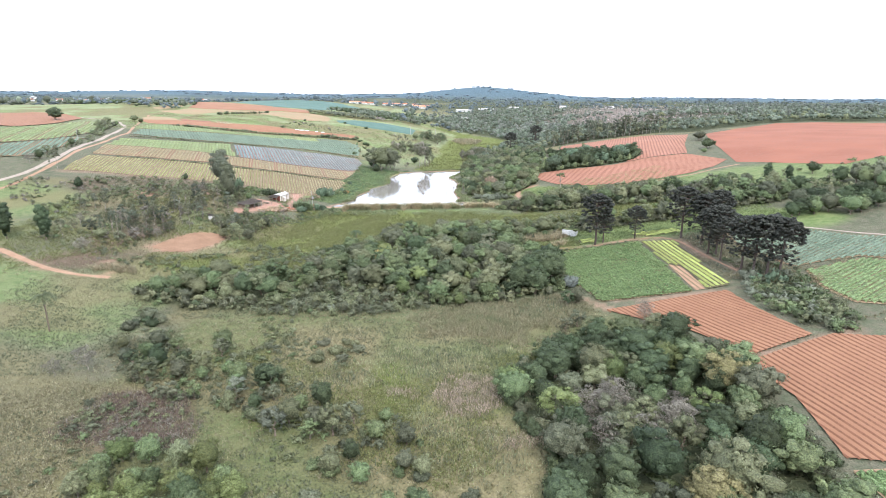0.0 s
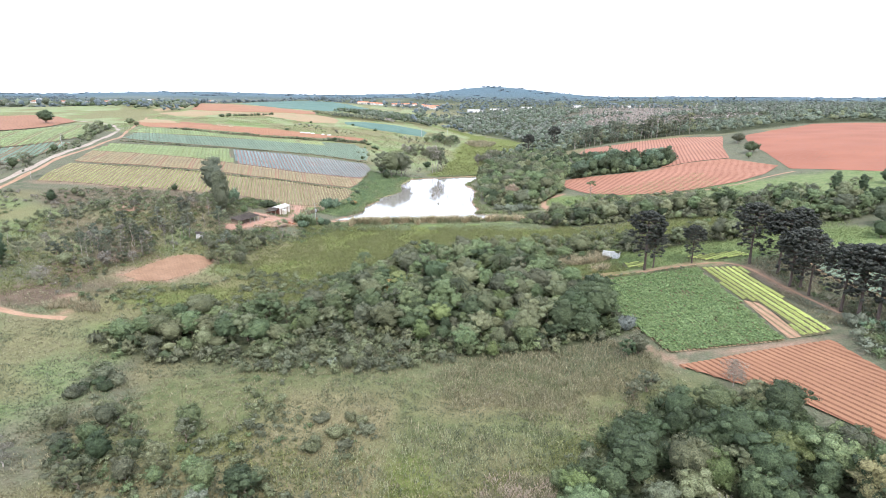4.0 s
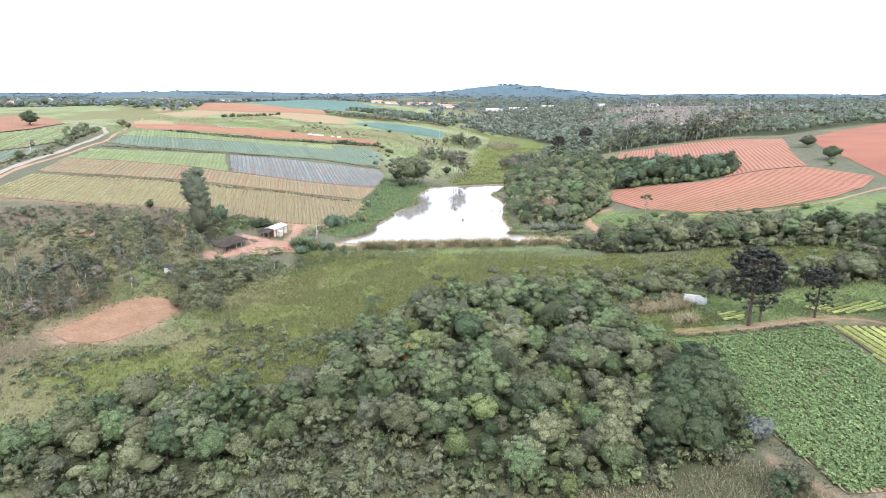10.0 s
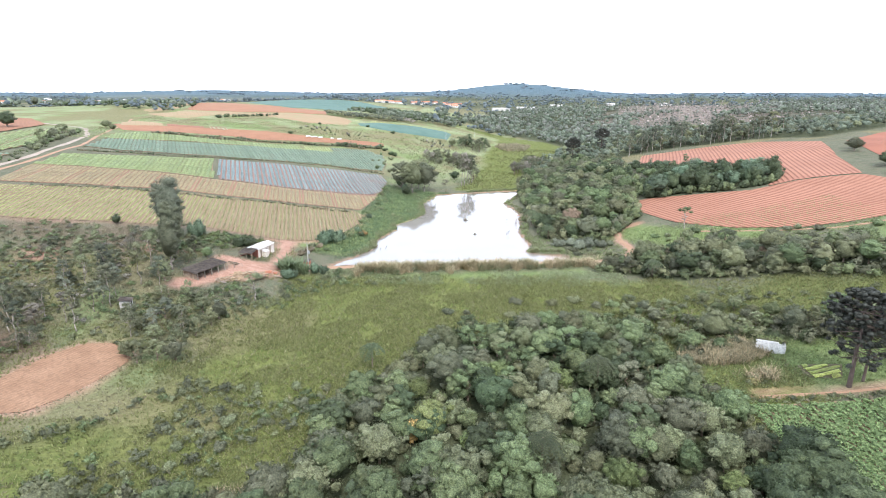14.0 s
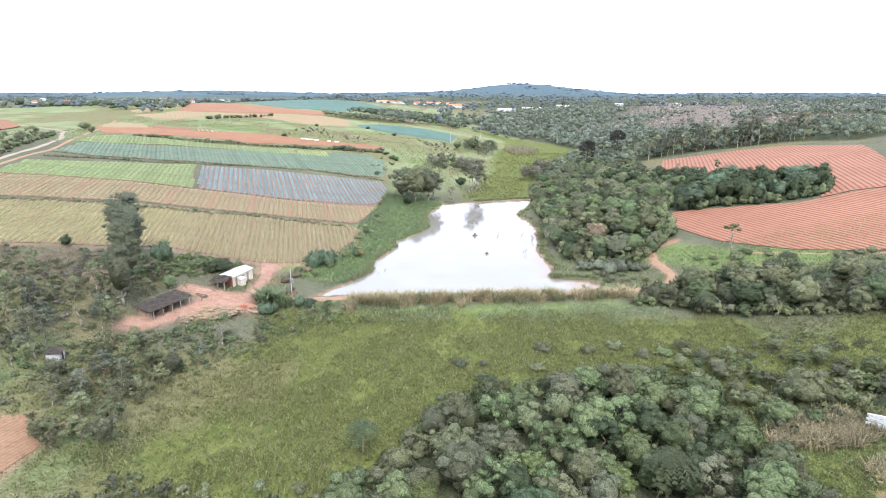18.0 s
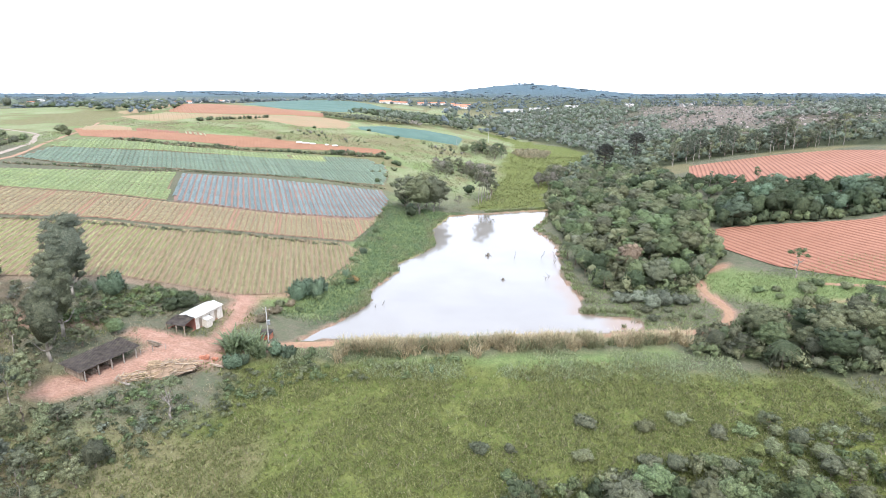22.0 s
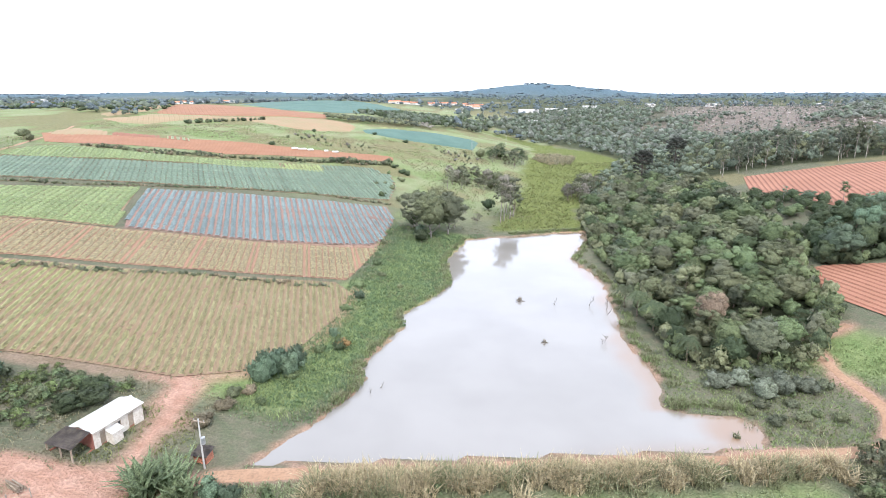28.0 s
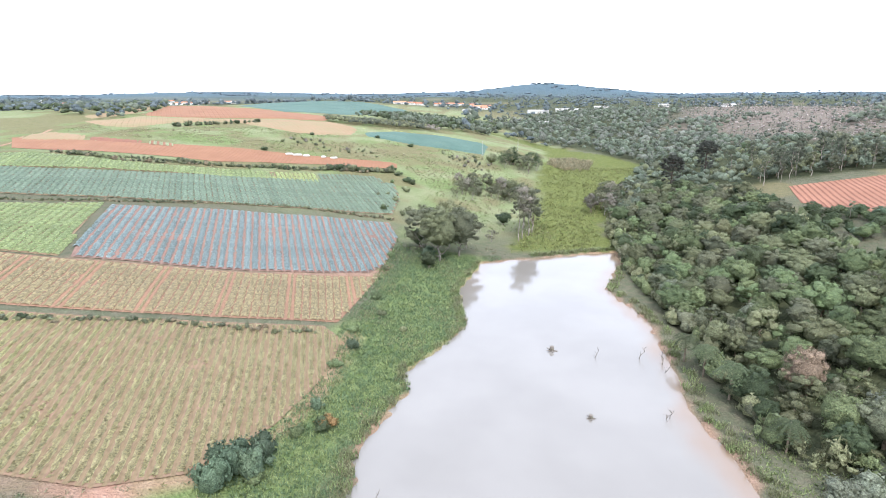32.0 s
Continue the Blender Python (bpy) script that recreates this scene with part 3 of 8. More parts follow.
    brown = 0.9 * sstep(-2, 2, edge_distance([(-60, 90), (-46, 91), (-38, 75), (-48, 73), (-62, 77)], x, y) + rough * 0.5)
    for cx, cy, rad in ((-105, 192, 9), (-110, 206, 9), (-124, 240, 9), (-136, 250, 8), (-118, 254, 8), (-150, 236, 8), (-112, 244, 6), (-80, 212, 6), (-98, 168, 8), (-108, 178, 7), (-118, 226, 8), (-132, 216, 9), (-106, 244, 6), (-110, 160, 8)):
        brown = np.maximum(brown, (0.9 if cx < -102 and cy < 200 else 0.55) * sstep(rad + 4, rad - 3, np.hypot(x - cx, y - cy) + 0.9 * rough))
    # where the shade-darkened woodland floor lies
    woods = np.zeros(len(x))
    for poly in WOODS.values():
        woods = np.maximum(woods, sstep(-2.5, 1.5, edge_distance(poly, x, y) + 0.25 * rough))
    r = np.hypot(x, y - 150)
    woods = np.maximum(woods, sstep(560, 760, y + 0.6 * x * (x < 0) + rough * 6) * sstep(0, 60, x - np.interp(y, VALLEY_Y, VALLEY_R)) * (1 - 0.45 * sstep(0.5, 0.6, n2)))
    woods = np.maximum(woods, sstep(850, 1050, r + rough * 12) * sstep(0.30, 0.42, vnoise(x, y, 160, 7)))
    pale = sstep(395, 470, y + rough) * (1 - sstep(-10, 20, x - np.interp(y, VALLEY_Y, VALLEY_L))) * (1 - sstep(820, 1000, r))
    woods = np.maximum(woods, sstep(-6, 4, edge_distance(FOREST, x, y) + 0.5 * rough))
    felled = 0.8 * sstep(-60, 50, edge_distance(FELLED, x, y) + 8 * rough)
    # how far the painted haze has taken over the ground
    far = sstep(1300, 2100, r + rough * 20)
    bare = np.zeros(len(x))
    for line, w in ((YARD, 2.2), ([(-78, 244), (-74, 247), (-69, 251)], 3.4), ([(-84, 254), (-78, 253), (-74, 256)], 1.6), (FARM_TRACK, 1.9), ([(-78, 250.5), (-73.5, 252), (-70.5, 250.5)], 2.6), (YARD_LINK, 1.6), ([(-60, 258.7), (38, 271.5)], 1.1), (POND_PATH, 1.1)):
        bare = np.maximum(bare, sstep(w + 1.1, w - 0.4, near_line(line, x, y) + 0.22 * rough))
    for line in SIDE_TRACKS:
        bare = np.maximum(bare, 0.55 * sstep(1.6, 0.4, near_line(line, x, y) + 0.15 * rough))
    bare = np.maximum(bare, 0.8 * sstep(-2.2, 0.0, edge_distance(CLAY_PATCH, x, y) + 0.2 * rough))
    for cx, cy, rad in ((-104, 252, 3.0), (-126, 236, 3.5), (-96, 255, 2.4), (59, 335, 4)):
        bare = np.maximum(bare, 0.8 * sstep(rad + 2, rad - 1, np.hypot(x - cx, y - cy) + 0.3 * rough))
    for edge in HEADLANDS:
        bare = np.maximum(bare, np.where(x < -80, 0.35, 0.7) * sstep(2.6, 0.8, near_line(edge, x, y) + 0.2 * rough))
    pd = pond(x, y)
    bare = np.maximum(bare, sstep(-0.9, -0.1, pd + 0.1 * rough) * 0.6)
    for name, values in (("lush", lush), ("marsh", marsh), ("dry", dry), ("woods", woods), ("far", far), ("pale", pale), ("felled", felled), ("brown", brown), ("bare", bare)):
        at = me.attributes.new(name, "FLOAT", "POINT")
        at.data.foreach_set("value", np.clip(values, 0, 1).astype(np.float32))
    ob = new("ground", me)
    tagged(ob, "rolling pasture and marsh with olive grass, straw and bare soil", "ground", kind="structure")


build_ground()


def build_water():
    xs, ys = np.arange(-62, 26, 1.5), np.arange(255, 418, 1.5)
    gx, gy = np.meshgrid(xs, ys)
    d = pond(gx, gy)
    nx, ny = len(xs), len(ys)
    i = (np.arange(ny - 1)[:, None] * nx + np.arange(nx - 1)[None, :]).ravel()
    faces = np.stack([i, i + 1, i + nx + 1, i + nx], 1)
    faces = faces[d.ravel()[faces].max(1) > -1.2]
    used, faces = np.unique(faces, return_inverse=True)
    v = np.stack([gx.ravel(), gy.ravel(), np.zeros(gx.size)], 1)[used]
    me = mesh_of("water", v, faces.reshape(-1, 4), [WATER])
    shallow = 0.8 * sstep(5.0, 0.0, pond(v[:, 0], v[:, 1]) + 4 * (vnoise(v[:, 0], v[:, 1], 9, 17) - 0.5)) * sstep(-30, 0, v[:, 0] + 0.25 * (v[:, 1] - 330))
    shallow = np.maximum(shallow, sstep(8, 3, np.hypot(v[:, 0] - 17, v[:, 1] - 276)))
    at = me.attributes.new("shallow", "FLOAT", "POINT")
    at.data.foreach_set("value", np.clip(shallow, 0, 1).astype(np.float32))
    tagged(new("water", me), "calm muddy brown pond reflecting a white sky", "pond", kind="structure")


build_water()


# ---- roads ----
def ribbon(name, line, width, mat, label, lift=0.07):
    """A track laid on the land along a polyline, with two worn ruts."""
    pts = [Vector((*p, 0)) for p in line]
    samples = []
    for a, b in zip(pts, pts[1:]):
        k = max(2, int((b - a).length / 1.5))
        samples += [a.lerp(b, i / k) for i in range(k)]
    samples.append(pts[-1])
    for _ in range(6):
        samples = [samples[0]] + [(a + 2 * b + c) / 4 for a, b, c in zip(samples, samples[1:], samples[2:])] + [samples[-1]]
    cross = (-0.5, -0.38, -0.22, 0.0, 0.22, 0.38, 0.5)
    dip = (-0.04, 0.01, -0.05, 0.03, -0.05, 0.01, -0.04)
    verts, faces = [], []
    for i, p in enumerate(samples):
        d = samples[min(i + 1, len(samples) - 1)] - samples[max(i - 1, 0)]
        side = Vector((d.y, -d.x, 0)).normalized()
        w = width * (1 + 0.25 * math.sin(i * 0.37) * math.sin(i * 0.13 + 1))
        for c, h in zip(cross, dip):
            q = p + side * c * w
            verts.append((q.x, q.y, gz(q.x, q.y) + lift + h))
    k = len(cross)
    for i in range(len(samples) - 1):
        faces += [(i * k + j, i * k + j + 1, (i + 1) * k + j + 1, (i + 1) * k + j) for j in range(k - 1)]
    tagged(new(name, mesh_of(name, verts, faces, [mat], smooth=True)), label, "dirt road", kind="structure")


ribbon("road", [(-186, 214), (-178, 237), (-178.5, 248), (-182, 265), (-190, 288), (-198, 312), (-203, 337), (-215, 374), (-230, 413), (-238, 424), (-248, 438), (-254, 447), (-268, 454), (-300, 470)], 2.4, PALE_ROAD,
       "pale gravel road winding up between the fields")
ribbon("road", [(-180, 206), (-174, 224), (-174.5, 244), (-178.5, 264), (-187, 288), (-193.5, 312), (-198.5, 338), (-207.5, 374), (-222, 408), (-237, 444), (-249, 480), (-262, 510)], 1.8, PATH_DIRT, "orange earth track along the field edge")
ribbon("ditch", [(-166, 287), (-136, 304), (-118, 308.6), (-96, 317.6), (-62, 329)], 1.5, DARK_EARTH, "weedy drainage ditch between two fields")
ribbon("ditch", [(-198, 358), (-164, 373.5), (-138, 388), (-99, 411), (-62, 422.5)], 1.6, DARK_EARTH, "weedy bank between the cabbage fields")
ribbon("road", [(-61, 258.6), (-42, 261.2), (-11, 264.9), (13, 267.8), (30, 270.5), (40, 274)], 2.2, PATH_DIRT, "red earth track along the dam crest")
ribbon("road", POND_PATH, 1.5, PATH_DIRT, "red earth track climbing from the dam")
ribbon("road", [(-132, 160), (-111, 148.5), (-101, 146), (-92, 147)], 1.9, PATH_DIRT, "narrow earth path across the pasture")
ribbon("road", [(148, 279), (120, 270), (100, 269), (84, 276), (72, 284), (64, 290)], 1.3, PATH_DIRT, "earth track along the lower edge of the red field")
ribbon("road", [(96, 190), (114.2, 179.5), (120.5, 171), (126.4, 163.5), (140, 152)], 1.0, PALE_ROAD, "pale track above the cabbage plots")
ribbon("road", [(36, 192), (56, 190), (66, 189.8), (73, 188), (77.6, 184.5), (79.4, 178), (80, 168), (80.6, 158), (81.6, 148), (82.6, 139)], 0.85, PATH_DIRT, "earth track beside the vegetable plots")


# ---- fields ----
rnd = random.Random(7)
rng = np.random.default_rng(11)


def row_runs(poly, angle, spacing, start=0.5):
    """For every row across a polygon: its offset and the stretches that lie inside."""
    d = np.array([math.sin(radians(angle)), math.cos(radians(angle))])
    n = np.array([d[1], -d[0]])
    pts = np.array(poly, float)
    u, v = pts @ d, pts @ n
    out = []
    off = v.min() + spacing * start
    while off < v.max():
        cuts = []
        for i in range(len(pts)):
            j = (i + 1) % len(pts)
            if (v[i] > off) != (v[j] > off):
                cuts.append(u[i] + (off - v[i]) / (v[j] - v[i]) * (u[j] - u[i]))
        cuts.sort()
        out.append((off, [(a, b) for a, b in zip(cuts[::2], cuts[1::2]) if b - a > 1.0]))
        off += spacing
    return d, n, out


def spans_at(poly, d, n, off):
    pts = np.array(poly, float)
    u, v = pts @ d, pts @ n
    cuts = sorted(u[i] + (off - v[i]) / (v[i - 1] - v[i]) * (u[i - 1] - u[i]) for i in range(len(pts)) if (v[i] > off) != (v[i - 1] > off))
    return list(zip(cuts[::2], cuts[1::2]))


def ridged_soil(poly, angle, spacing, depth, lift, step=4.0, top=0.3, sink=0.0):
    d, n, runs = row_runs(poly, angle, spacing)
    cross = np.array([-0.5, -top, 0.0, top, 0.5]) * spacing
    high = np.array([0, depth, depth * 1.05, depth, 0]) + lift
    verts, faces, index = [], [], []
    base = 0
    for off, spans in runs:
        for a, b in spans:
            k = max(2, int((b - a) / step) + 1)
            # each line of the ridge ends at the field's edge
            ends = []
            for c in cross:
                near = [q for q in spans_at(poly, d, n, off + c) if q[0] < b and q[1] > a]
                ends.append(near[0] if len(near) == 1 else (a, b))
            t = np.linspace(0, 1, k)[:, None]
            lo, hi = np.array([e[0] for e in ends])[None, :], np.array([e[1] for e in ends])[None, :]
            s = lo - 0.3 + (hi - lo + 0.6) * t
            wig = 0.12 * spacing * (vnoise(s, s * 0 + off, 14, 5) - 0.5) * 2 * np.minimum(1, 4 * np.minimum(t, 1 - t))
            px = s * d[0] + (off + cross[None, :] + wig) * n[0]
            py = s * d[1] + (off + cross[None, :] + wig) * n[1]
            pz = ground_z(px, py) + high[None, :] * (0.85 + 0.3 * vnoise(px, py, 1.7, 4))
            if sink:
                rim = sstep(0.0, sink, edge_distance(poly, px.ravel(), py.ravel())).reshape(px.shape)
                pz = pz - (1 - rim) * (lift + 0.15)
            verts.append(np.stack([px, py, pz], 2).reshape(-1, 3))
            i = (np.arange(k - 1)[:, None] * 5 + np.arange(4)[None, :]).ravel() + base
            faces.append(np.stack([i, i + 1, i + 6, i + 5], 1))
            # both flanks of a ridge take the furrow colour
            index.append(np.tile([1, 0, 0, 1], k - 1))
            base += k * 5
    return np.concatenate(verts), np.concatenate(faces), np.concatenate(index)


def crop_row(d, n, off, a, b, width, height, lift, step, gap, spot=0.0):
    """One row of plants: a bumpy strip with gaps where plants are missing, and leaves that stand out of it."""
    k = max(3, int((b - a) / step))
    s = np.linspace(a + 0.3, b - 0.3, k)
    grow = 0.75 + 0.4 * rng.random(k)
    grow *= np.where(vnoise(s * d[0] + off * n[0], s * d[1] + off * n[1], 5.5, 9) + 0.35 * rng.random(k) < gap, 0.25, 1.0)
    if spot:
        grow *= 0.35 + 0.65 * np.abs(np.sin(math.pi * s / spot + 7.3 * off))
    wig = 0.12 * (vnoise(s, s * 0 + off, 14, 5) - 0.5) * 2 * width
    cross = np.array([-0.5, -0.28, 0.1, 0.32, 0.5])
    high = np.array([0.0, 0.8, 1.0, 0.7, 0.0])
    w = width * (0.55 + 0.45 * grow)[:, None] * cross[None, :] + wig[:, None] + 0.06 * width * rng.standard_normal((k, 5))
    px, py = s[:, None] * d[0] + (off + w) * n[0], s[:, None] * d[1] + (off + w) * n[1]
    pz = ground_z(px, py) + lift + height * high[None, :] * grow[:, None] * (0.7 + 0.6 * rng.random((k, 5)))
    verts = np.stack([px, py, pz], 2).reshape(-1, 3)
    i = (np.arange(k - 1)[:, None] * 5 + np.arange(4)[None, :]).ravel()
    quads = np.stack([i, i + 1, i + 6, i + 5], 1)
    # each plant its own patch of leaves, so that it takes its own shade
    return verts[quads].reshape(-1, 3), np.arange(quads.size).reshape(-1, 4)


def rosette_row(d, n, off, a, b, width, height, lift, step, gap, leaves=7):
    """One row of plants, each a rosette of pointed leaves that arch outwards."""
    s = np.arange(a + 0.3, b - 0.2, step)
    s = s + rng.uniform(-0.25, 0.25, len(s)) * step
    o = off + rng.normal(0, 0.1 * width, len(s))
    px, py = s * d[0] + o * n[0], s * d[1] + o * n[1]
    grow = (0.65 + 0.6 * rng.random(len(s))) * np.where(0.6 * vnoise(px, py, 9, 9) + 0.4 * vnoise(px, py, 2.6, 10) + 0.2 * rng.random(len(s)) < gap, 0.55, 1.0)
    px, py, grow = np.repeat(px, leaves), np.repeat(py, leaves), np.repeat(grow, leaves)
    k = len(px)
    t, r = rng.random(k) * 6.283, width * 0.5 * grow * (0.6 + 0.5 * rng.random(k))
    h, z = height * grow, ground_z(px, py) + lift
    c, q, w = np.cos(t), np.sin(t), r * 0.42
    v = np.stack([np.stack([px, py, z], 1), np.stack([px + c * r * 0.5 - q * w, py + q * r * 0.5 + c * w, z + h * (0.6 + 0.5 * rng.random(k))], 1),
                  np.stack([px + c * r * 1.15, py + q * r * 1.15, z + h * (0.3 + 0.5 * rng.random(k))], 1), np.stack([px + c * r * 0.5 + q * w, py + q * r * 0.5 - c * w, z + h * (0.6 + 0.5 * rng.random(k))], 1)], 1)
    return v.reshape(-1, 3), np.arange(4 * k).reshape(-1, 4)


FIELD_LIFT = 0.08


def field(name, poly, angle, spacing, soil, furrow, label, crop=None, depth=0.16, lift=FIELD_LIFT, tram=0, step=4.0, width=0.6, height=0.35, gap=0.25,
          each=True, row_step=0.7, crop_label="", top=0.3, spot=0.0, rosette=0, lane=None, strip=0.0, sink=0.0):
    base = thing(name, label, "field")
    v, f, m = ridged_soil(poly, angle, spacing, depth, lift, step, top, sink)
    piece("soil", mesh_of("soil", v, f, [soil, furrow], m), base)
    if not crop:
        return base
    d, n, runs = row_runs(poly, angle, spacing)
    joined = []
    for i, (off, spans) in enumerate(runs):
        wheel = tram and i % tram == (tram // 2 if lane is None else lane)
        for a, b in spans:
            slim = 0.42 if wheel else 1.0
            if rosette:
                v, f = rosette_row(d, n, off, a, b, spacing * width * slim, height, lift + depth * 0.9, row_step, gap, rosette)
                if strip:
                    v2, f2 = crop_row(d, n, off, a, b, spacing * strip * slim, height * 0.5, lift + depth * 0.8, 0.9, gap * 0.7)
                    v, f = np.concatenate([v, v2]), np.concatenate([f, f2 + len(v)])
            else:
                v, f = crop_row(d, n, off, a, b, spacing * width * slim, height, lift + depth * 0.8, row_step, gap, spot)
            if not len(v):
                continue
            if each:
                piece("crop_row", mesh_of("crop_row", v, f, [crop]), base, crop_label)
            else:
                joined.append(v)
    if joined:
        v = np.concatenate(joined)
        tagged(piece("crop_rows", mesh_of("crop_rows", v, np.arange(len(v)).reshape(-1, 4), [crop]), base, crop_label), kind="stuff")
    return base


BEAN_FIELD = [(-177, 281), (-168, 247), (-140, 256), (-118, 268), (-103, 277), (-88, 279), (-76, 280), (-67, 285), (-60, 298), (-57, 312), (-57, 328), (-62, 332), (-97, 318), (-131, 308)]
field("crop_field", BEAN_FIELD, -17, 1.5, BEAN_SOIL, TAN_FURROW, "yellowing low bean crop in rows on brown soil", CROP_BEAN, 0.08, width=0.62, gap=0.3, row_step=0.5, height=0.14, rosette=3, strip=0.66)
field("crop_field", [(-191, 319), (-178, 286), (-131, 311), (-97, 321), (-60, 335.5), (-57, 366), (-87, 351), (-123, 337.5), (-150, 330)], -17, 1.75, STUBBLE_SOIL, STUBBLE_SOIL,
      "brown stubble field with red wheel tracks", CROP_TAN, 0.08, tram=8, width=0.88, gap=0.2, row_step=0.6, height=0.2)
field("crop_field", [(-196, 346), (-191, 320), (-150, 331), (-124, 339), (-128, 345), (-144, 382)], -21, 1.9, TAN_SOIL, TAN_FURROW,
      "fresh green crop rows on tan soil", CROP_GREEN, 0.08, width=0.98, gap=0.06, row_step=0.6, height=0.25)
field("crop_field", [(-123, 339.5), (-87, 353), (-60, 368), (-57, 376), (-58.5, 406), (-63, 418), (-100, 400), (-141, 381)], -22, 2.0, PURPLE_SOIL, PURPLE_SOIL,
      "blue-grey cabbage rows with reddish furrows between", CROP_BLUE, 0.12, width=0.72, gap=0.3, row_step=0.5, height=0.3)
field("crop_field", [(-205, 372), (-184, 371.5), (-138, 392), (-102, 408), (-64, 428), (-65, 452), (-71, 473), (-115, 445), (-171, 420), (-214, 404)], -28, 1.9, TAN_SOIL, TAN_FURROW,
      "blue-green cabbage field in long rows", CROP_TEAL, 0.12, width=0.98, gap=0.08, row_step=0.7, height=0.28)
field("crop_field", [(-216, 406), (-203, 407.5), (-180, 420), (-153, 430), (-132, 435), (-116, 443.5), (-120, 454.5), (-130.5, 451), (-150, 445.5), (-165, 442), (-187, 438.5), (-216, 440.5), (-224, 430)], -28, 1.9, TAN_SOIL, TAN_FURROW,
      "light green strip of young vegetables", CROP_GREEN, 0.06, width=1.08, gap=0.0, row_step=1.2)
field("crop_field", [(-119, 455), (-104.5, 463.5), (-98, 451), (-115, 443)], -28, 1.9, TAN_SOIL, TAN_FURROW, "yellow-green end of the young vegetable strip", CROP_END, 0.06, width=0.86, gap=0.0, row_step=1.2)
field("crop_field", [(-103, 463), (-80, 478), (-75, 470), (-97, 452)], -28, 1.9, TAN_SOIL, TAN_FURROW, "short blue-green cabbage rows beside the bright strip", CROP_TEAL, 0.1, width=0.9, gap=0.12, row_step=1.0)
field("ploughed_field", [(-256, 478), (-189, 484), (-115, 499), (-76, 511), (-74, 499), (-148, 461), (-232, 450)], -60, 1.8, ORANGE_SOIL, ORANGE_SOIL, "bare orange ploughed strip", depth=0.1)
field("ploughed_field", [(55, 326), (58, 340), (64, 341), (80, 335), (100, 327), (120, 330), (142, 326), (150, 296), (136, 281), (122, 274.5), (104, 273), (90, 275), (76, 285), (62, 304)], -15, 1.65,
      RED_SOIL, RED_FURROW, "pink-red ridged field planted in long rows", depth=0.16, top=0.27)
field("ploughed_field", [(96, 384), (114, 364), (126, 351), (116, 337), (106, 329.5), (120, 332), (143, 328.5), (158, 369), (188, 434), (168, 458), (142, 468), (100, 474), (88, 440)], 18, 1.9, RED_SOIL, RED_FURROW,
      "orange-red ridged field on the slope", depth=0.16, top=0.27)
field("ploughed_field", [(196, 424), (176, 372), (150, 286), (182, 252), (300, 300), (420, 380), (360, 470), (288, 494)], 40, 2.4, HILL_SOIL, HILL_SOIL, "smooth bare red ploughed field on the hill", depth=0.01,
      lift=0.12, step=6)
# the dark furrow colour stands in for shade between the plants
field("crop_field", [(36, 189), (67.5, 185.5), (65.5, 137.5), (42, 138), (38, 160)], -2, 0.9, TAN_SOIL, DARK_EARTH, "broad-leaved green vegetable field", CROP_LEAF, 0.08, width=1.4, gap=0.24,
      row_step=0.46, height=0.45, rosette=9)
field("crop_field", [(68.6, 185.5), (77.5, 181), (75.2, 138), (69.6, 137.8), (70.6, 156), (67.7, 160)], -1, 1.3, DARK_EARTH, DARK_EARTH, "lime-yellow lettuce beds with dark paths between", CROP_LIME, 0.16, width=0.76, gap=0.04,
      row_step=0.35, height=0.2)
field("ploughed_field", [(67.5, 159), (70.2, 155.5), (69.2, 138), (66.5, 138)], -1, 1.3, PATH_DIRT, TAN_FURROW, "bare pale bed beside the lettuce", depth=0.1)
field("crop_field", [(68, 196), (82, 193), (84, 188), (72, 190)], 80, 1.3, DARK_EARTH, DARK_EARTH, "small lime-yellow lettuce bed by the pines", CROP_LIME, 0.14, width=0.75, gap=0.1, row_step=0.6, height=0.28)
field("crop_field", [(50.8, 200.6), (57.5, 199), (55, 194.5), (50.6, 196)], 80, 1.3, DARK_EARTH, DARK_EARTH, "tiny lime-yellow lettuce bed in the grass", CROP_LIME, 0.14, width=0.75, gap=0.1, row_step=0.6, height=0.28)
field("ploughed_field", [(42, 132), (60, 134), (73, 134.5), (73.6, 123.7), (74.4, 118), (75.8, 110.7), (76.6, 106.5), (62, 102), (56, 116)], -20, 1.2, ORANGE_SOIL, ORANGE_FURROW, "orange furrowed plot below the lettuce", depth=0.26, top=0.3)
field("ploughed_field", [(59, 99), (80, 105), (92, 100), (88, 80), (66, 66), (58, 69), (61, 86)], -8, 1.2, ORANGE_SOIL, ORANGE_FURROW, "tan-red furrowed plot with sparse seedlings", depth=0.22, top=0.3)
field("crop_field", [(57, 66), (66, 65), (80, 72), (76, 50), (58, 50)], -8, 1.2, TAN_SOIL, TAN_FURROW, "dense green vegetable plot", CROP_LEAF, 0.1, width=0.95, gap=0.08, row_step=0.5, height=0.5)
field("crop_field", [(96, 187), (112.8, 177), (124, 161), (160, 140), (128, 132), (113, 145), (103.4, 145), (95.1, 144), (92, 168)], 60, 1.3, TAN_SOIL, TAN_FURROW, "blue-green cabbage plot behind the pines", CROP_TEAL, 0.12, width=0.85, gap=0.1, row_step=0.9)
field("crop_field", [(96, 140), (112.6, 143.5), (127, 130), (122, 112), (100, 114), (93.5, 118), (92.5, 128)], 60, 1.3, TAN_SOIL, TAN_FURROW, "green vegetable plot beyond the hedge", CROP_LEAF, 0.12, width=0.9, gap=0.1, row_step=0.8)
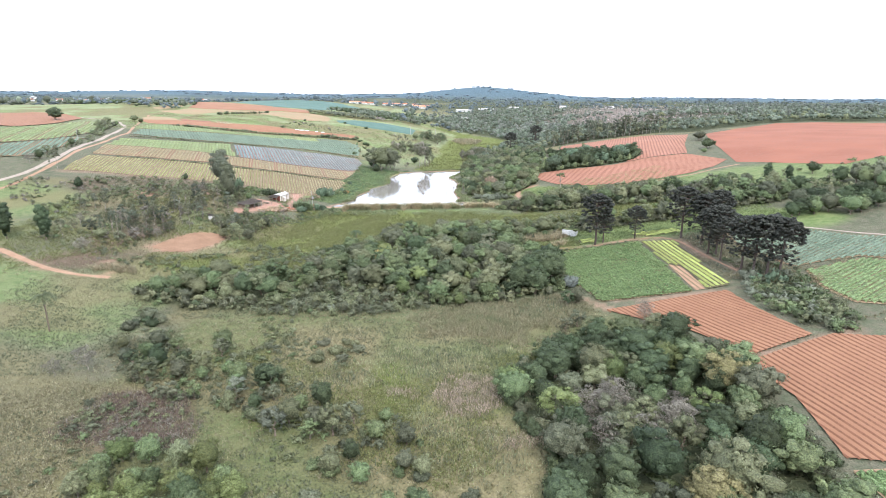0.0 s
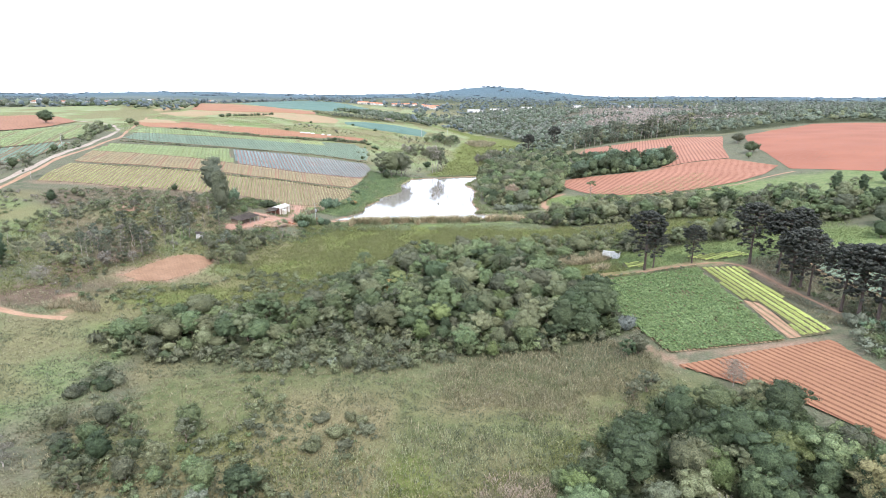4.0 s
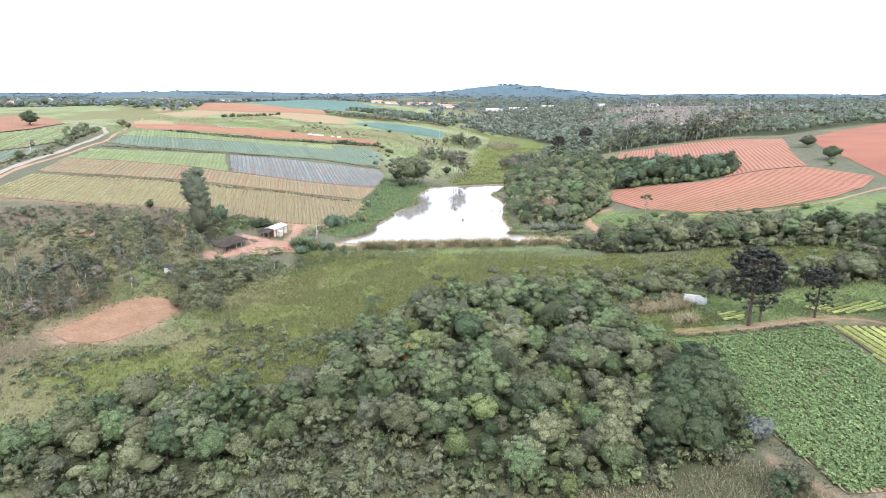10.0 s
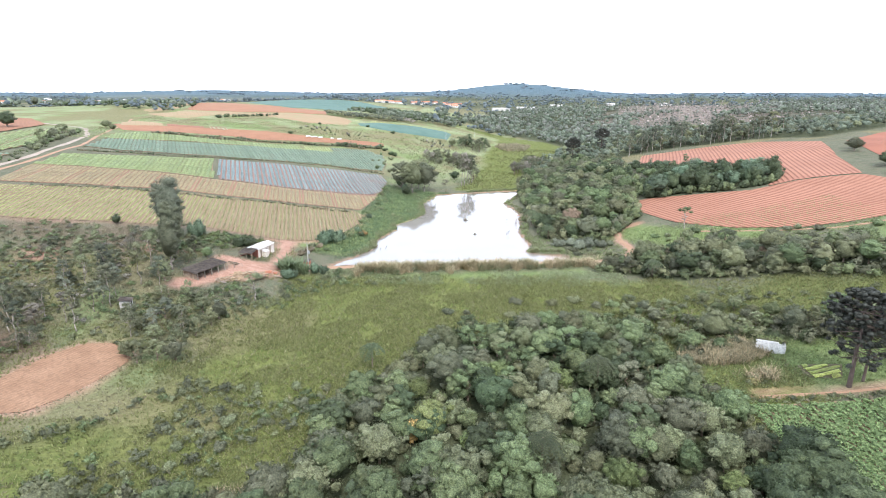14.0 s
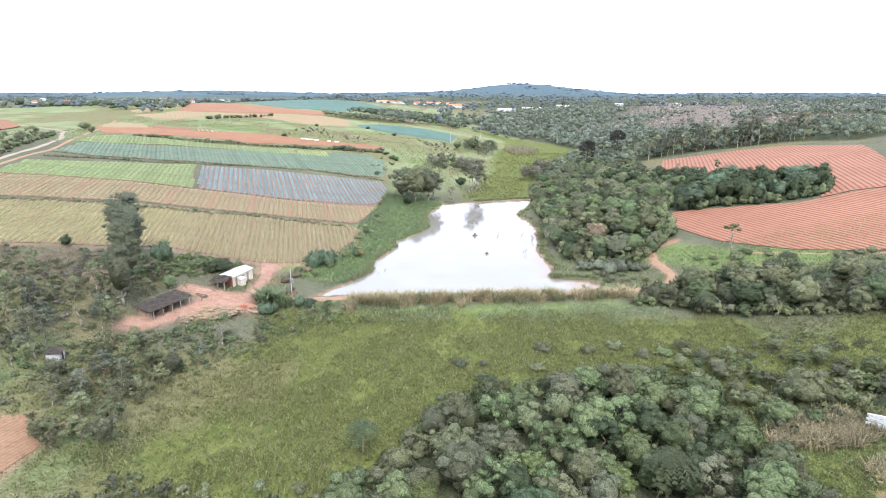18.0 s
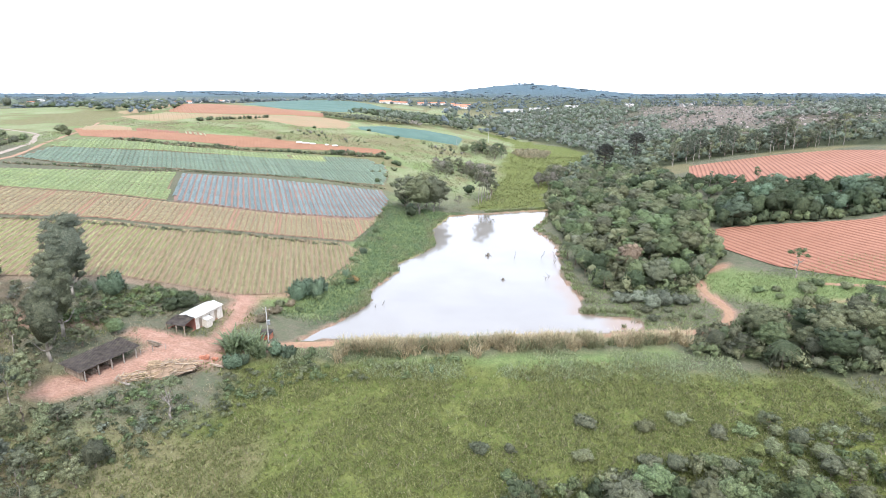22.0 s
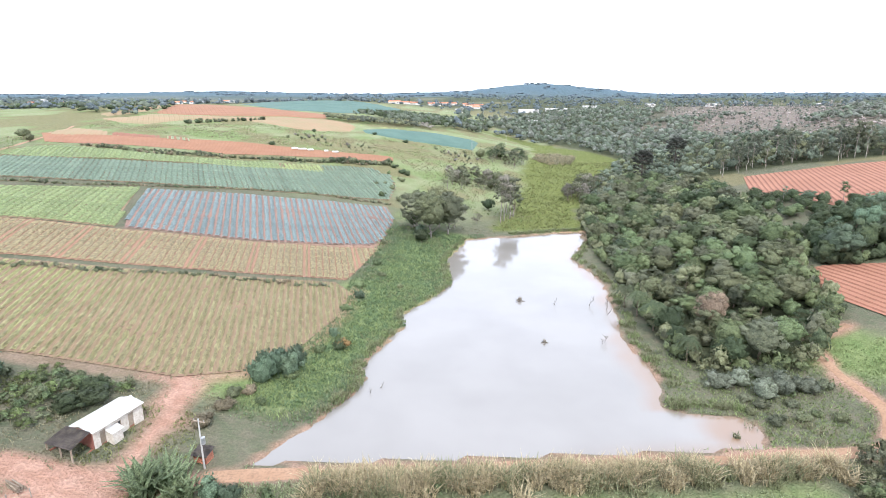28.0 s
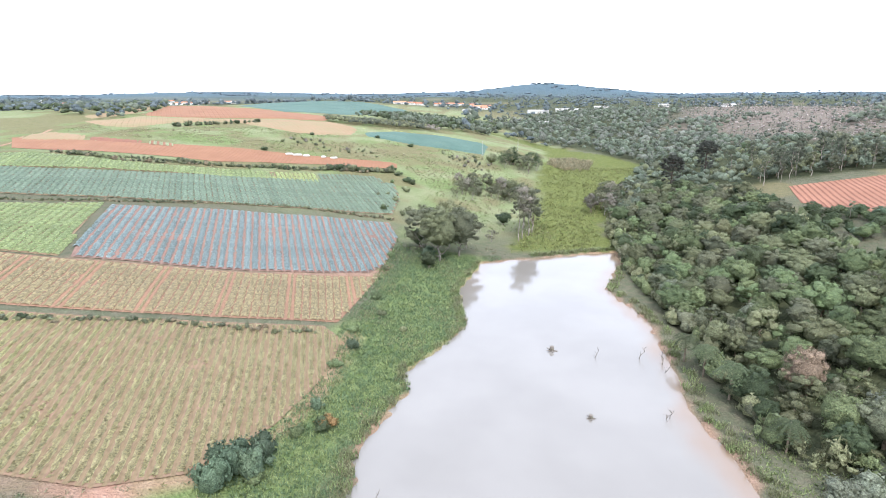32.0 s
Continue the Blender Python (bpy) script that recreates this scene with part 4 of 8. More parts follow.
field("crop_field", [(-222, 357), (-252, 428), (-270, 430), (-272.5, 411), (-271, 366), (-290, 344), (-306, 300), (-226, 288), (-221, 314), (-218.5, 333)], -25, 2.4, TAN_SOIL, TAN_FURROW, "pale green plots striped with bare paths", CROP_GREEN,
      0.12, width=0.86, gap=0.2, tram=5, row_step=1.2, lift=0.2)
field("crop_field", [(-191, 264), (-199, 295), (-211, 333), (-217, 328), (-219, 308), (-222, 286), (-250, 262), (-214, 236)], -25, 2.2, TAN_SOIL, TAN_FURROW, "teal cabbage plot beside the gravel road", CROP_TEAL, 0.15, width=0.8, gap=0.15, tram=6,
      row_step=1.0, lift=0.2)
field("ploughed_field", [(-277, 413), (-288, 458), (-330, 500), (-358, 504), (-420, 470), (-400, 400), (-330, 370), (-276, 368)], -25, 2.4, ORANGE_SOIL, ORANGE_FURROW, "bare orange field on the far hill", depth=0.1, lift=0.4, step=8)


field("ploughed_field", CLAY_PATCH, 15, 0.7, TILLED_CLAY, PALE_CLAY, "small tilled clay plot with faint pale furrows", depth=0.05, lift=0.05, top=0.36, step=2.0)


def far_field(poly, soil, label, lift=0.4, spacing=3.0):
    field("far_field", poly, -30, spacing, soil, soil, label, depth=0.12, lift=lift, step=5, sink=5.0)


far_field([(-284, 661), (-269, 685), (-243, 694), (-197, 676.5), (-155.5, 671), (-146.5, 628), (-175, 617), (-200.5, 599), (-228, 583), (-260.5, 588)], ORANGE_SOIL, "orange ploughed field on the far rise")
far_field([(-277.5, 553), (-260, 570), (-258, 584), (-228, 579), (-199, 595), (-175, 613), (-143, 624), (-116, 604), (-115.6, 576), (-132.6, 558), (-147, 559), (-172, 568), (-193, 582), (-224, 556), (-232, 534), (-249, 533)], RISE_SOIL,
          "tan stubble field below the orange rise")
far_field([(-292, 573), (-291, 619), (-300, 652), (-286, 660), (-269.5, 597), (-279, 566)], RISE_SOIL, "narrow tan field on the far crest")
far_field([(-259, 490), (-255, 504), (-231, 495), (-221, 481), (-250, 470)], RISE_SOIL, "bleached rosy stubble beside the orange strip", 0.25)
far_field([(-231, 494), (-199.7, 491.5), (-192, 480), (-221, 482)], RED_FURROW, "dark red tilled plot beside the orange strip", 0.25)
field("far_field", [(-195.4, 491), (-181.8, 487), (-176.6, 479), (-188.7, 481)], -30, 2.6, ORANGE_SOIL, GRASS_PALE, "small red plot striped with pale grass", depth=0.1, lift=0.25, step=5, top=0.22)
far_field([(-112, 591), (-94, 617), (-63.7, 637), (-34, 636), (-29, 630), (-32, 585), (-51, 581), (-72, 575), (-90.5, 575.6), (-105.5, 578)], TEAL_CROP, "dark teal cabbage field on the far slope", 0.45)
far_field([(-117, 611), (-96, 623), (-64, 642), (-36, 642), (-36, 637.5), (-64, 638.5), (-95, 618.5), (-115, 608)], CROP_RIM, "yellow-green strip along the teal cabbages", 0.45)
far_field([(-344, 916), (-330, 990), (-215, 1044), (-131, 926), (-127, 816), (-160, 713), (-197, 678), (-260, 740), (-300, 830)], TEAL_CROP, "teal cabbage field below the far woods", 0.35, 6.0)


# ---- plants: shapes ----
def ico(sub=1):
    bm = bmesh.new()
    bmesh.ops.create_icosphere(bm, subdivisions=sub, radius=1.0)
    v = np.array([p.co[:] for p in bm.verts])
    f = np.array([[p.index for p in q.verts] for q in bm.faces])
    bm.free()
    return v, f


ICO1, ICO2 = ico(1), ico(2)
SHAPE = {}


def unit(a):
    return a / (np.linalg.norm(a, axis=1, keepdims=True) + 1e-9)


def leaf_tris(points, normals, size, r, long=1.5, droop=0.0, scatter=0.5):
    """Small pointed leaves at points, facing along normals with some scatter."""
    k = len(points)
    nm = unit(normals + scatter * r.standard_normal((k, 3)))
    t = np.cross(nm, r.standard_normal((k, 3)))
    t[:, 2] -= droop
    t = unit(t - nm * (t * nm).sum(1, keepdims=True))
    b = np.cross(nm, t)
    s = size * (0.6 + 0.8 * r.random((k, 1)))
    v = np.stack([points - t * s * long * 0.5 - b * s * 0.45, points + t * s * long * 0.6, points - t * s * long * 0.35 + b * s * 0.5], 1)
    return v.reshape(-1, 3)


def crown_arrays(seed, lobes, rx, rz, zc, lobe_r, leaf, count, core=0.86, flat=0.8, droop=0.0, sub=2, low=-0.75, long=1.4, inside=True, round_=1.0):
    """A crown of many small domed lobes, each a core under a coat of leaves: vertices, triangles and the way each vertex faces."""
    r = np.random.default_rng(seed)
    verts, faces, facing, base = [], [], [], 0
    mid, half = np.array([0, 0, zc - 0.3 * rz]), np.array([rx, rx, rz])

    def put(v, f, n):
        nonlocal base
        verts.append(v)
        faces.append(f + base)
        facing.append(n)
        base += len(v)

    if core and inside:
        # the dense inside of the crown
        v0, f0 = ICO2 if count > 300 else ICO1
        put(v0 * (0.9 + 0.2 * r.random((len(v0), 1))) * half * [0.84, 0.84, 0.86] + [0, 0, zc - 0.08 * rz], f0, v0)
        k = int(count * 0.16)
        d = r.standard_normal((k, 3))
        d[:, 2] = np.abs(d[:, 2]) * 1.3 - 0.35
        d = unit(d)
        p = d * half * (0.9 + 0.2 * r.random((k, 1))) + [0, 0, zc]
        put(leaf_tris(p, d, leaf, r, long, droop), np.arange(3 * k).reshape(-1, 3), np.repeat(unit(d + 0.5 * r.standard_normal((k, 3))), 3, 0))
        count -= k
    cents, rads = [], []
    for i in range(lobes):
        a, h = i * 2.4 + r.uniform(-1.2, 1.2), 1.0 - (1.0 - low) * (i + r.uniform(0.1, 0.9)) / lobes
        q = math.sqrt(max(0, 1 - h * h)) * r.uniform(0.6, 1.16) * (1 + 0.16 * math.sin(2 * a + seed) + 0.1 * math.sin(3 * a + 2 * seed))
        cents.append((rx * q * math.cos(a), rx * q * math.sin(a), zc + rz * h * r.uniform(0.72, 1.1)))
        rads.append(lobe_r * (0.45 + 1.25 * r.random() ** 1.9))
    share = np.array(rads) ** 2
    share = np.maximum(6, (count * share / share.sum()).astype(int))
    v0, f0 = (ICO2 if sub == 2 else ICO1)
    for c, rad, k in zip(cents, rads, share):
        c = np.array(c)
        form = np.array([r.uniform(0.72, 1.4), r.uniform(0.72, 1.4), flat * r.uniform(0.8, 1.25)])
        if core:
            v = v0 * (core * rad * (0.68 + 0.5 * r.random((len(v0), 1)))) * form + c
            put(v, f0, unit(v0 + round_ * unit((v - mid) / half)))
        d = r.standard_normal((k, 3))
        d[:, 2] = np.abs(d[:, 2]) * 1.2 - 0.5
        d = unit(d)
        p = c + d * rad * (0.68 + 0.56 * r.random((k, 1)) ** 1.4) * form
        n = unit(d + round_ * unit((p - mid) / half) + 0.36 * r.standard_normal((k, 3)))
        put(leaf_tris(p, d, leaf, r, long, droop), np.arange(3 * k).reshape(-1, 3), np.repeat(n, 3, 0))
    return np.concatenate(verts), np.concatenate(faces), np.concatenate(facing)


def face_along(me, n):
    """Gives each vertex of a mesh the normal in n, so that a leaf takes the light of the lobe that it grows on."""
    at = me.attributes.new("custom_normal", "FLOAT_VECTOR", "POINT")
    at.data.foreach_set("vector", np.asarray(n, np.float32).ravel())
    return me


def shape_mesh(name, v, f, mat, n=None):
    me = mesh_of(name, v, f, [mat], smooth=True)
    if n is None:
        n = unit(np.asarray(v) * [1, 1, 0.05])
    else:
        face_along(me, n)
    SHAPE[me.name] = (v, f, n)
    return me


class Heap:
    """Many plants joined into one mesh; each keeps a value of its own, by which its colour varies."""

    def __init__(self):
        self.verts, self.faces, self.index, self.value, self.mats, self.facing, self.base = [], [], [], [], [], [], 0

    def add(self, me, mat, x, y, z, scale, tall=1.0):
        v, f, n = SHAPE[me.name]
        a, k = rnd.uniform(0, 6.283), mat
        if k not in self.mats:
            self.mats.append(k)
        ca, sa = math.cos(a), math.sin(a)
        c, s = ca * scale, sa * scale
        self.verts.append(np.stack([v[:, 0] * c - v[:, 1] * s + x, v[:, 0] * s + v[:, 1] * c + y, v[:, 2] * scale * tall + z], 1))
        self.facing.append(np.stack([n[:, 0] * ca - n[:, 1] * sa, n[:, 0] * sa + n[:, 1] * ca, n[:, 2]], 1))
        self.faces.append(f + self.base)
        self.index.append(np.full(len(f), self.mats.index(k)))
        self.value.append(np.full(len(v), rnd.random()))
        self.base += len(v)

    def put(self, name, label, category, parent=None):
        if not self.verts:
            return None
        me = mesh_of(name, np.concatenate(self.verts), np.concatenate(self.faces), self.mats, np.concatenate(self.index), smooth=True)
        at = me.attributes.new("plant", "FLOAT", "POINT")
        at.data.foreach_set("value", np.concatenate(self.value).astype(np.float32))
        face_along(me, np.concatenate(self.facing))
        return tagged(new(name, me), label, category, kind="stuff")


def limb(bm, a, b, r0, r1, sides=6):
    """A tapered stick between two points."""
    a, b = Vector(a), Vector(b)
    q = (b - a).to_track_quat("Z", "Y").to_matrix()
    rings = []
    for p, r in ((a, r0), (b, r1)):
        rings.append([bm.verts.new(p + q @ Vector((r * math.cos(i * 2 * math.pi / sides), r * math.sin(i * 2 * math.pi / sides), 0))) for i in range(sides)])
    for i in range(sides):
        j = (i + 1) % sides
        bm.faces.new((rings[0][i], rings[0][j], rings[1][j], rings[1][i]))
    bm.faces.new(rings[0][::-1])
    bm.faces.new(rings[1])


def trunk_mesh(name, seed, height, radius, limbs, spread, mat, bend=0.3, fork=0.45):
    r = random.Random(seed)
    bm = bmesh.new()
    p, rad = Vector((0, 0, -0.3)), radius
    steps = 5
    knots = [p]
    for i in range(steps):
        q = Vector((r.uniform(-bend, bend), r.uniform(-bend, bend), height * (i + 1) / steps)) * 1.0
        limb(bm, p, q, rad, rad * 0.82)
        p, rad = q, rad * 0.82
        knots.append(q)
    for i in range(limbs):
        base = knots[min(steps, max(1, int(steps * r.uniform(fork, 1.0))))]
        a = i * 2.4 + r.uniform(-0.4, 0.4)
        end = base + Vector((math.cos(a) * spread * r.uniform(0.6, 1), math.sin(a) * spread * r.uniform(0.6, 1), height * r.uniform(0.08, 0.35)))
        mid = base.lerp(end, 0.5) + Vector((0, 0, -0.06 * height))
        limb(bm, base, mid, radius * 0.5, radius * 0.34, 5)
        limb(bm, mid, end, radius * 0.34, radius * 0.14, 5)
    bmesh.ops.triangulate(bm, faces=bm.faces[:])
    bm.verts.index_update()
    v, f = np.array([p.co[:] for p in bm.verts]), np.array([[q.index for q in p.verts] for p in bm.faces])
    bm.free()
    return shape_mesh(name, v, f, mat)


def crown(name, mat, *args, **kw):
    v, f, n = crown_arrays(*args, **kw)
    return shape_mesh(name, v, f, mat, n)


BROAD = [crown("crown", LEAF_MID, 100 + i, 54, 2.5, 1.9, 3.1, 0.55, 0.135, 2200, low=-0.7, core=0.74, flat=0.7, sub=1) for i in range(5)]
ROUND = [crown("crown", LEAF_MID, 120 + i, 38, 1.85, 1.9, 2.5, 0.47, 0.13, 1500, low=-0.8, core=0.74, flat=0.75, sub=1) for i in range(5)]
LOOSE = [crown("crown", LEAF_OLIVE, 140 + i, 34, 2.0, 2.0, 3.1, 0.6, 0.15, 1350, core=0.72, flat=0.7, sub=1, inside=False) for i in range(4)]
WISPY = [crown("crown", TWIG_GREY, 160 + i, 16, 1.9, 2.1, 3.2, 0.8, 0.11, 900, core=0.0, long=4.0) for i in range(3)]
GUM = [crown("crown", LEAF_EUC, 180 + i, 18, 1.4, 2.8, 6.4, 0.55, 0.17, 950, core=0.66, droop=0.8, sub=1, inside=False) for i in range(3)]
SHRUB = [crown("shrub", LEAF_OLIVE, 200 + i, 12, 0.85, 0.62, 0.5, 0.36, 0.13, 420, low=-0.1, core=0.8, sub=1) for i in range(4)]
CLUMP = [crown("clump", LEAF_DARK, 220 + i, 7, 1.9, 1.7, 2.5, 0.95, 0.34, 80, sub=1, low=-0.1, core=0.9, inside=False) for i in range(6)]
FAR_CLUMP = [crown("clump", LEAF_DARK, 260 + i, 3, 1.6, 1.2, 1.9, 1.2, 0.6, 14, sub=1, low=0.1, core=0.95, inside=False) for i in range(5)]
SPIRE = [crown("clump", LEAF_EUC, 240 + i, 4, 1.0, 3.4, 7.6, 1.0, 0.5, 36, sub=1, core=0.62, inside=False, low=-0.8) for i in range(4)]
# plainer crowns for the masses that stay farther off
PLAINER = {
    "broad": [crown("crown", LEAF_MID, 300 + i, 34, 2.5, 1.9, 3.1, 0.68, 0.185, 1050, low=-0.6, core=0.76, flat=0.7, sub=1) for i in range(5)],
    "round": [crown("crown", LEAF_MID, 310 + i, 24, 1.85, 2.0, 2.6, 0.62, 0.175, 780, low=-0.7, core=0.76, flat=0.75, sub=1) for i in range(5)],
    "loose": [crown("crown", LEAF_MID, 320 + i, 26, 2.0, 2.0, 3.1, 0.64, 0.17, 900, core=0.76, flat=0.7, sub=1, inside=False) for i in range(3)],
    "wispy": [crown("crown", LEAF_MID, 330 + i, 10, 1.9, 2.1, 3.3, 0.8, 0.16, 420, core=0.0, long=4.0) for i in range(2)],
    "gum": [crown("crown", LEAF_MID, 340 + i, 14, 1.4, 2.8, 6.4, 0.62, 0.26, 380, core=0.72, droop=0.8, sub=1, inside=False) for i in range(3)],
}
BIG = [crown("crown", LEAF_MID, 370 + i, 80, 4.6, 4.6, 8.0, 0.95, 0.24, 3600, low=-0.85, core=0.76, flat=0.7, sub=1, inside=i < 2) for i in range(3)]
LOW_SHRUB = [crown("shrub", LEAF_OLIVE, 350 + i, 6, 0.9, 0.5, 0.42, 0.42, 0.2, 110, low=-0.05, core=0.6, sub=1, inside=False) for i in range(5)]
UNDER = [crown("shrub", LEAF_OLIVE, 360 + i, 3, 0.9, 0.6, 0.6, 0.6, 0.3, 30, low=0.0, sub=1) for i in range(3)]
TRUNK_BROAD = [trunk_mesh("trunk", 10 + i, 2.7, 0.22, 4, 1.5, BARK) for i in range(3)]
PLAIN_TRUNK = trunk_mesh("trunk", 9, 2.6, 0.2, 0, 1.0, BARK)
TRUNK_GUM = [trunk_mesh("trunk", 20 + i, 7.6, 0.13, 4, 1.1, PALE_BARK, 0.25, 0.6) for i in range(3)]
TRUNK_BIG = [trunk_mesh("trunk", 40 + i, 8.0, 0.3, 9, 3.2, PALE_BARK, 0.5, 0.3) for i in range(2)]
TRUNK_THIN = [trunk_mesh("trunk", 30 + i, 3.8, 0.12, 7, 1.7, PALE_BARK, 0.3, 0.35) for i in range(2)]
SPECIES = {
    "broad": (BROAD, TRUNK_BROAD, "broadleaf_tree"), "round": (ROUND, TRUNK_BROAD, "small_tree"), "loose": (LOOSE, TRUNK_BROAD, "open_crowned_tree"),
    "wispy": (WISPY, TRUNK_THIN, "scrubby_tree"), "gum": (GUM, TRUNK_GUM, "eucalyptus_tree"), "big": (BIG, TRUNK_BIG, "tall_broadleaf_tree"),
}
COLOURS = {"dark": LEAF_DARK, "mid": LEAF_MID, "olive": LEAF_OLIVE, "grey": LEAF_GREY, "pale": LEAF_PALE, "lime": LEAF_LIME, "euc": LEAF_EUC, "blue": LEAF_BLUE,
           "rust": LEAF_RUST, "white": LEAF_WHITE, "amber": LEAF_AMBER, "twig": TWIG_GREY, "tan": LEAF_TAN, "gold": LEAF_GOLD}
WORDS = {"dark": "dark green", "mid": "green", "olive": "olive green", "grey": "grey-green", "pale": "silvery pale", "lime": "yellow-green", "euc": "dull green",
         "blue": "blue-green", "rust": "rusty pink-brown", "amber": "amber-yellow", "twig": "bare grey", "white": "whitish", "tan": "tan-brown", "gold": "golden olive"}
SHAPES = {"broad": "spreading broadleaf tree", "round": "small rounded tree", "loose": "open-crowned tree", "wispy": "sparse scrubby tree", "gum": "slender eucalyptus tree", "big": "tall many-stemmed tree"}


def tree(kind, colour, x, y, scale, where, group, tall=1.0, heap=None, simple=False):
    crowns, trunks, name = SPECIES[kind]
    tall *= rnd.uniform(0.88, 1.14)
    if heap:
        z = gz(x, y)
        heap.add(rnd.choice(PLAINER[kind]), COLOURS[colour], x, y, z, scale, tall)
        heap.add(PLAIN_TRUNK, BARK, x, y, z, scale, tall)
        return None
    if simple and kind in ("round", "broad"):
        name = "bushy_tree" if kind == "round" else "woodland_tree"
    ob = thing(name, f"{WORDS[colour]} {SHAPES[kind]} {where}", "tree", (x, y, gz(x, y)), rnd.uniform(0, 360), group, scale)
    ob.scale = (scale, scale, scale * tall)
    piece("trunk", PLAIN_TRUNK if simple else rnd.choice(trunks), ob)
    piece("crown", rnd.choice(PLAINER[kind] if simple else crowns), ob, mat=COLOURS[colour])
    return ob


def shrub(colour, x, y, scale, where, group, heap=None):
    tall = rnd.uniform(0.75, 1.1) * (1.45 if colour in ("blue", "white") else 1.0)
    if heap:
        return heap.add(rnd.choice(LOW_SHRUB if y < 300 else UNDER), COLOURS[colour], x, y, gz(x, y) - 0.1, scale, tall)
    ob = new("shrub", rnd.choice(SHRUB))
    ob.matrix_world = pose(x, y, gz(x, y) - 0.1, 0, 0, rnd.uniform(0, 360)) @ Matrix.Diagonal((scale, scale, scale * tall, 1))
    ob.material_slots[0].link = "OBJECT"
    ob.material_slots[0].material = COLOURS[colour]
    return tagged(ob, f"{WORDS[colour]} leafy shrub {where}", "shrub", group)


def scatter(poly, spacing, seed, inset=0.0):
    """Jittered places in a polygon, far to near."""
    r = np.random.default_rng(seed)
    p = np.array(poly)
    gx, gy = np.meshgrid(np.arange(p[:, 0].min(), p[:, 0].max(), spacing), np.arange(p[:, 1].min(), p[:, 1].max(), spacing))
    gx = gx + (np.arange(gx.shape[0])[:, None] % 2) * spacing * 0.5
    x = (gx + r.uniform(-0.4, 0.4, gx.shape) * spacing).ravel()
    y = (gy + r.uniform(-0.4, 0.4, gy.shape) * spacing).ravel()
    keep = edge_distance(poly, x, y) > inset
    return [(float(a), float(b)) for a, b in zip(x[keep], y[keep])]


def pick(weights):
    return rnd.choices(list(weights), list(weights.values()))[0]


def wood(poly, spacing, seed, kinds, colours, size, where, group, inset=0.5, tall=1.0, single=None, many="", apart=False):
    """A wood; the trees that single() picks stand as things of their own, the rest is one mass."""
    heap = Heap()
    for x, y in scatter(poly, spacing, seed, inset):
        if pond(x, y) < -2.0:
            if math.hypot(x - 37, y - 149) < 4.5 or inside(BARE_TREES, np.array([x]), np.array([y]))[0]:
                continue
            near = single is None or single(x, y)
            tree(pick(kinds), pick(colours), x, y, rnd.uniform(*size), where, group, tall, None if near or apart else heap, simple=not near)
    heap.put("woodland", many, "woodland")


def never(x, y):
    return False


SKIRT = Heap()


def skirt(poly, colours, size=(1.1, 2.1), step=1.7, off=(-1.8, 1.8), where=None):
    """Low bushes along a wood's edge, that close it down to the ground."""
    for (x0, y0), (x1, y1) in zip(poly, poly[1:] + poly[:1]):
        ln = math.hypot(x1 - x0, y1 - y0)
        for i in range(int(ln / step)):
            t, o = (i + rnd.random()) * step / ln, rnd.uniform(*off)
            x, y = x0 + (x1 - x0) * t + (y1 - y0) / ln * o, y0 + (y1 - y0) * t - (x1 - x0) / ln * o
            if pond(x, y) < -1.2 and (where is None or where(x, y)):
                SKIRT.add(rnd.choice(SHRUB if y < 112 else LOW_SHRUB if y < 300 else UNDER), COLOURS[pick(colours)], x, y, gz(x, y) - 0.1, rnd.uniform(*size), rnd.uniform(0.9, 1.4))


wood(WOODS["thicket"], 4.4, 1, {"broad": 5, "round": 4, "loose": 2}, {"mid": 6, "olive": 5, "dark": 3.2, "grey": 3.4, "lime": 1.3}, (0.62, 1.35), "in the valley thicket", "valley thicket", tall=1.0, single=lambda x, y: y < 146 or x > 28,
     apart=True)
wood([(23, 143), (34, 149), (37, 161), (33, 173), (27, 162), (20, 149)], 4.8, 12, {"broad": 3, "round": 2}, {"dark": 6, "mid": 1}, (1.4, 1.8), "at the edge of the vegetable field", "valley thicket")
wood(WOODS["grove"], 5.6, 2, {"broad": 5, "round": 3, "loose": 2}, {"mid": 3, "dark": 7, "olive": 1.6, "grey": 1.5, "lime": 0.3}, (0.95, 1.5), "in the grove by the furrowed plots", "near grove", single=lambda x, y: x < 24 or y > 100, apart=True)
wood(WOODS["pond_wood"], 6.0, 3, {"broad": 6, "round": 3, "loose": 2}, {"mid": 5, "dark": 2.4, "olive": 4, "grey": 4.5, "pale": 0.5}, (0.85, 1.5), "in the wood beside the pond", "pond wood", single=lambda x, y: x < 20 or y < 304, apart=True)
wood(WOODS["field_row"], 5.8, 4, {"broad": 2, "round": 4}, {"dark": 6, "blue": 1}, (1.2, 1.75), "in the clump between the red fields", "clump between fields", single=never, apart=True)
wood(WOODS["belt"], 5.6, 5, {"broad": 3, "round": 5, "loose": 2}, {"mid": 4, "olive": 4, "dark": 2, "grey": 4}, (0.85, 1.45), "below the red field", "tree belt", single=lambda x, y: x < 44, apart=True)
wood(WOODS["belt_low"], 5.0, 6, {"broad": 2, "round": 4, "loose": 3}, {"mid": 4, "olive": 4, "grey": 3, "dark": 1}, (1.0, 1.35), "behind the ruined wall", "tree belt", single=lambda x, y: x < 60, apart=True)
wood(WOODS["hill_wood"], 6.2, 7, {"broad": 2, "round": 4}, {"dark": 3, "grey": 3, "mid": 2}, (1.2, 1.6), "on the grassy slope", "slope trees", single=never, apart=True)

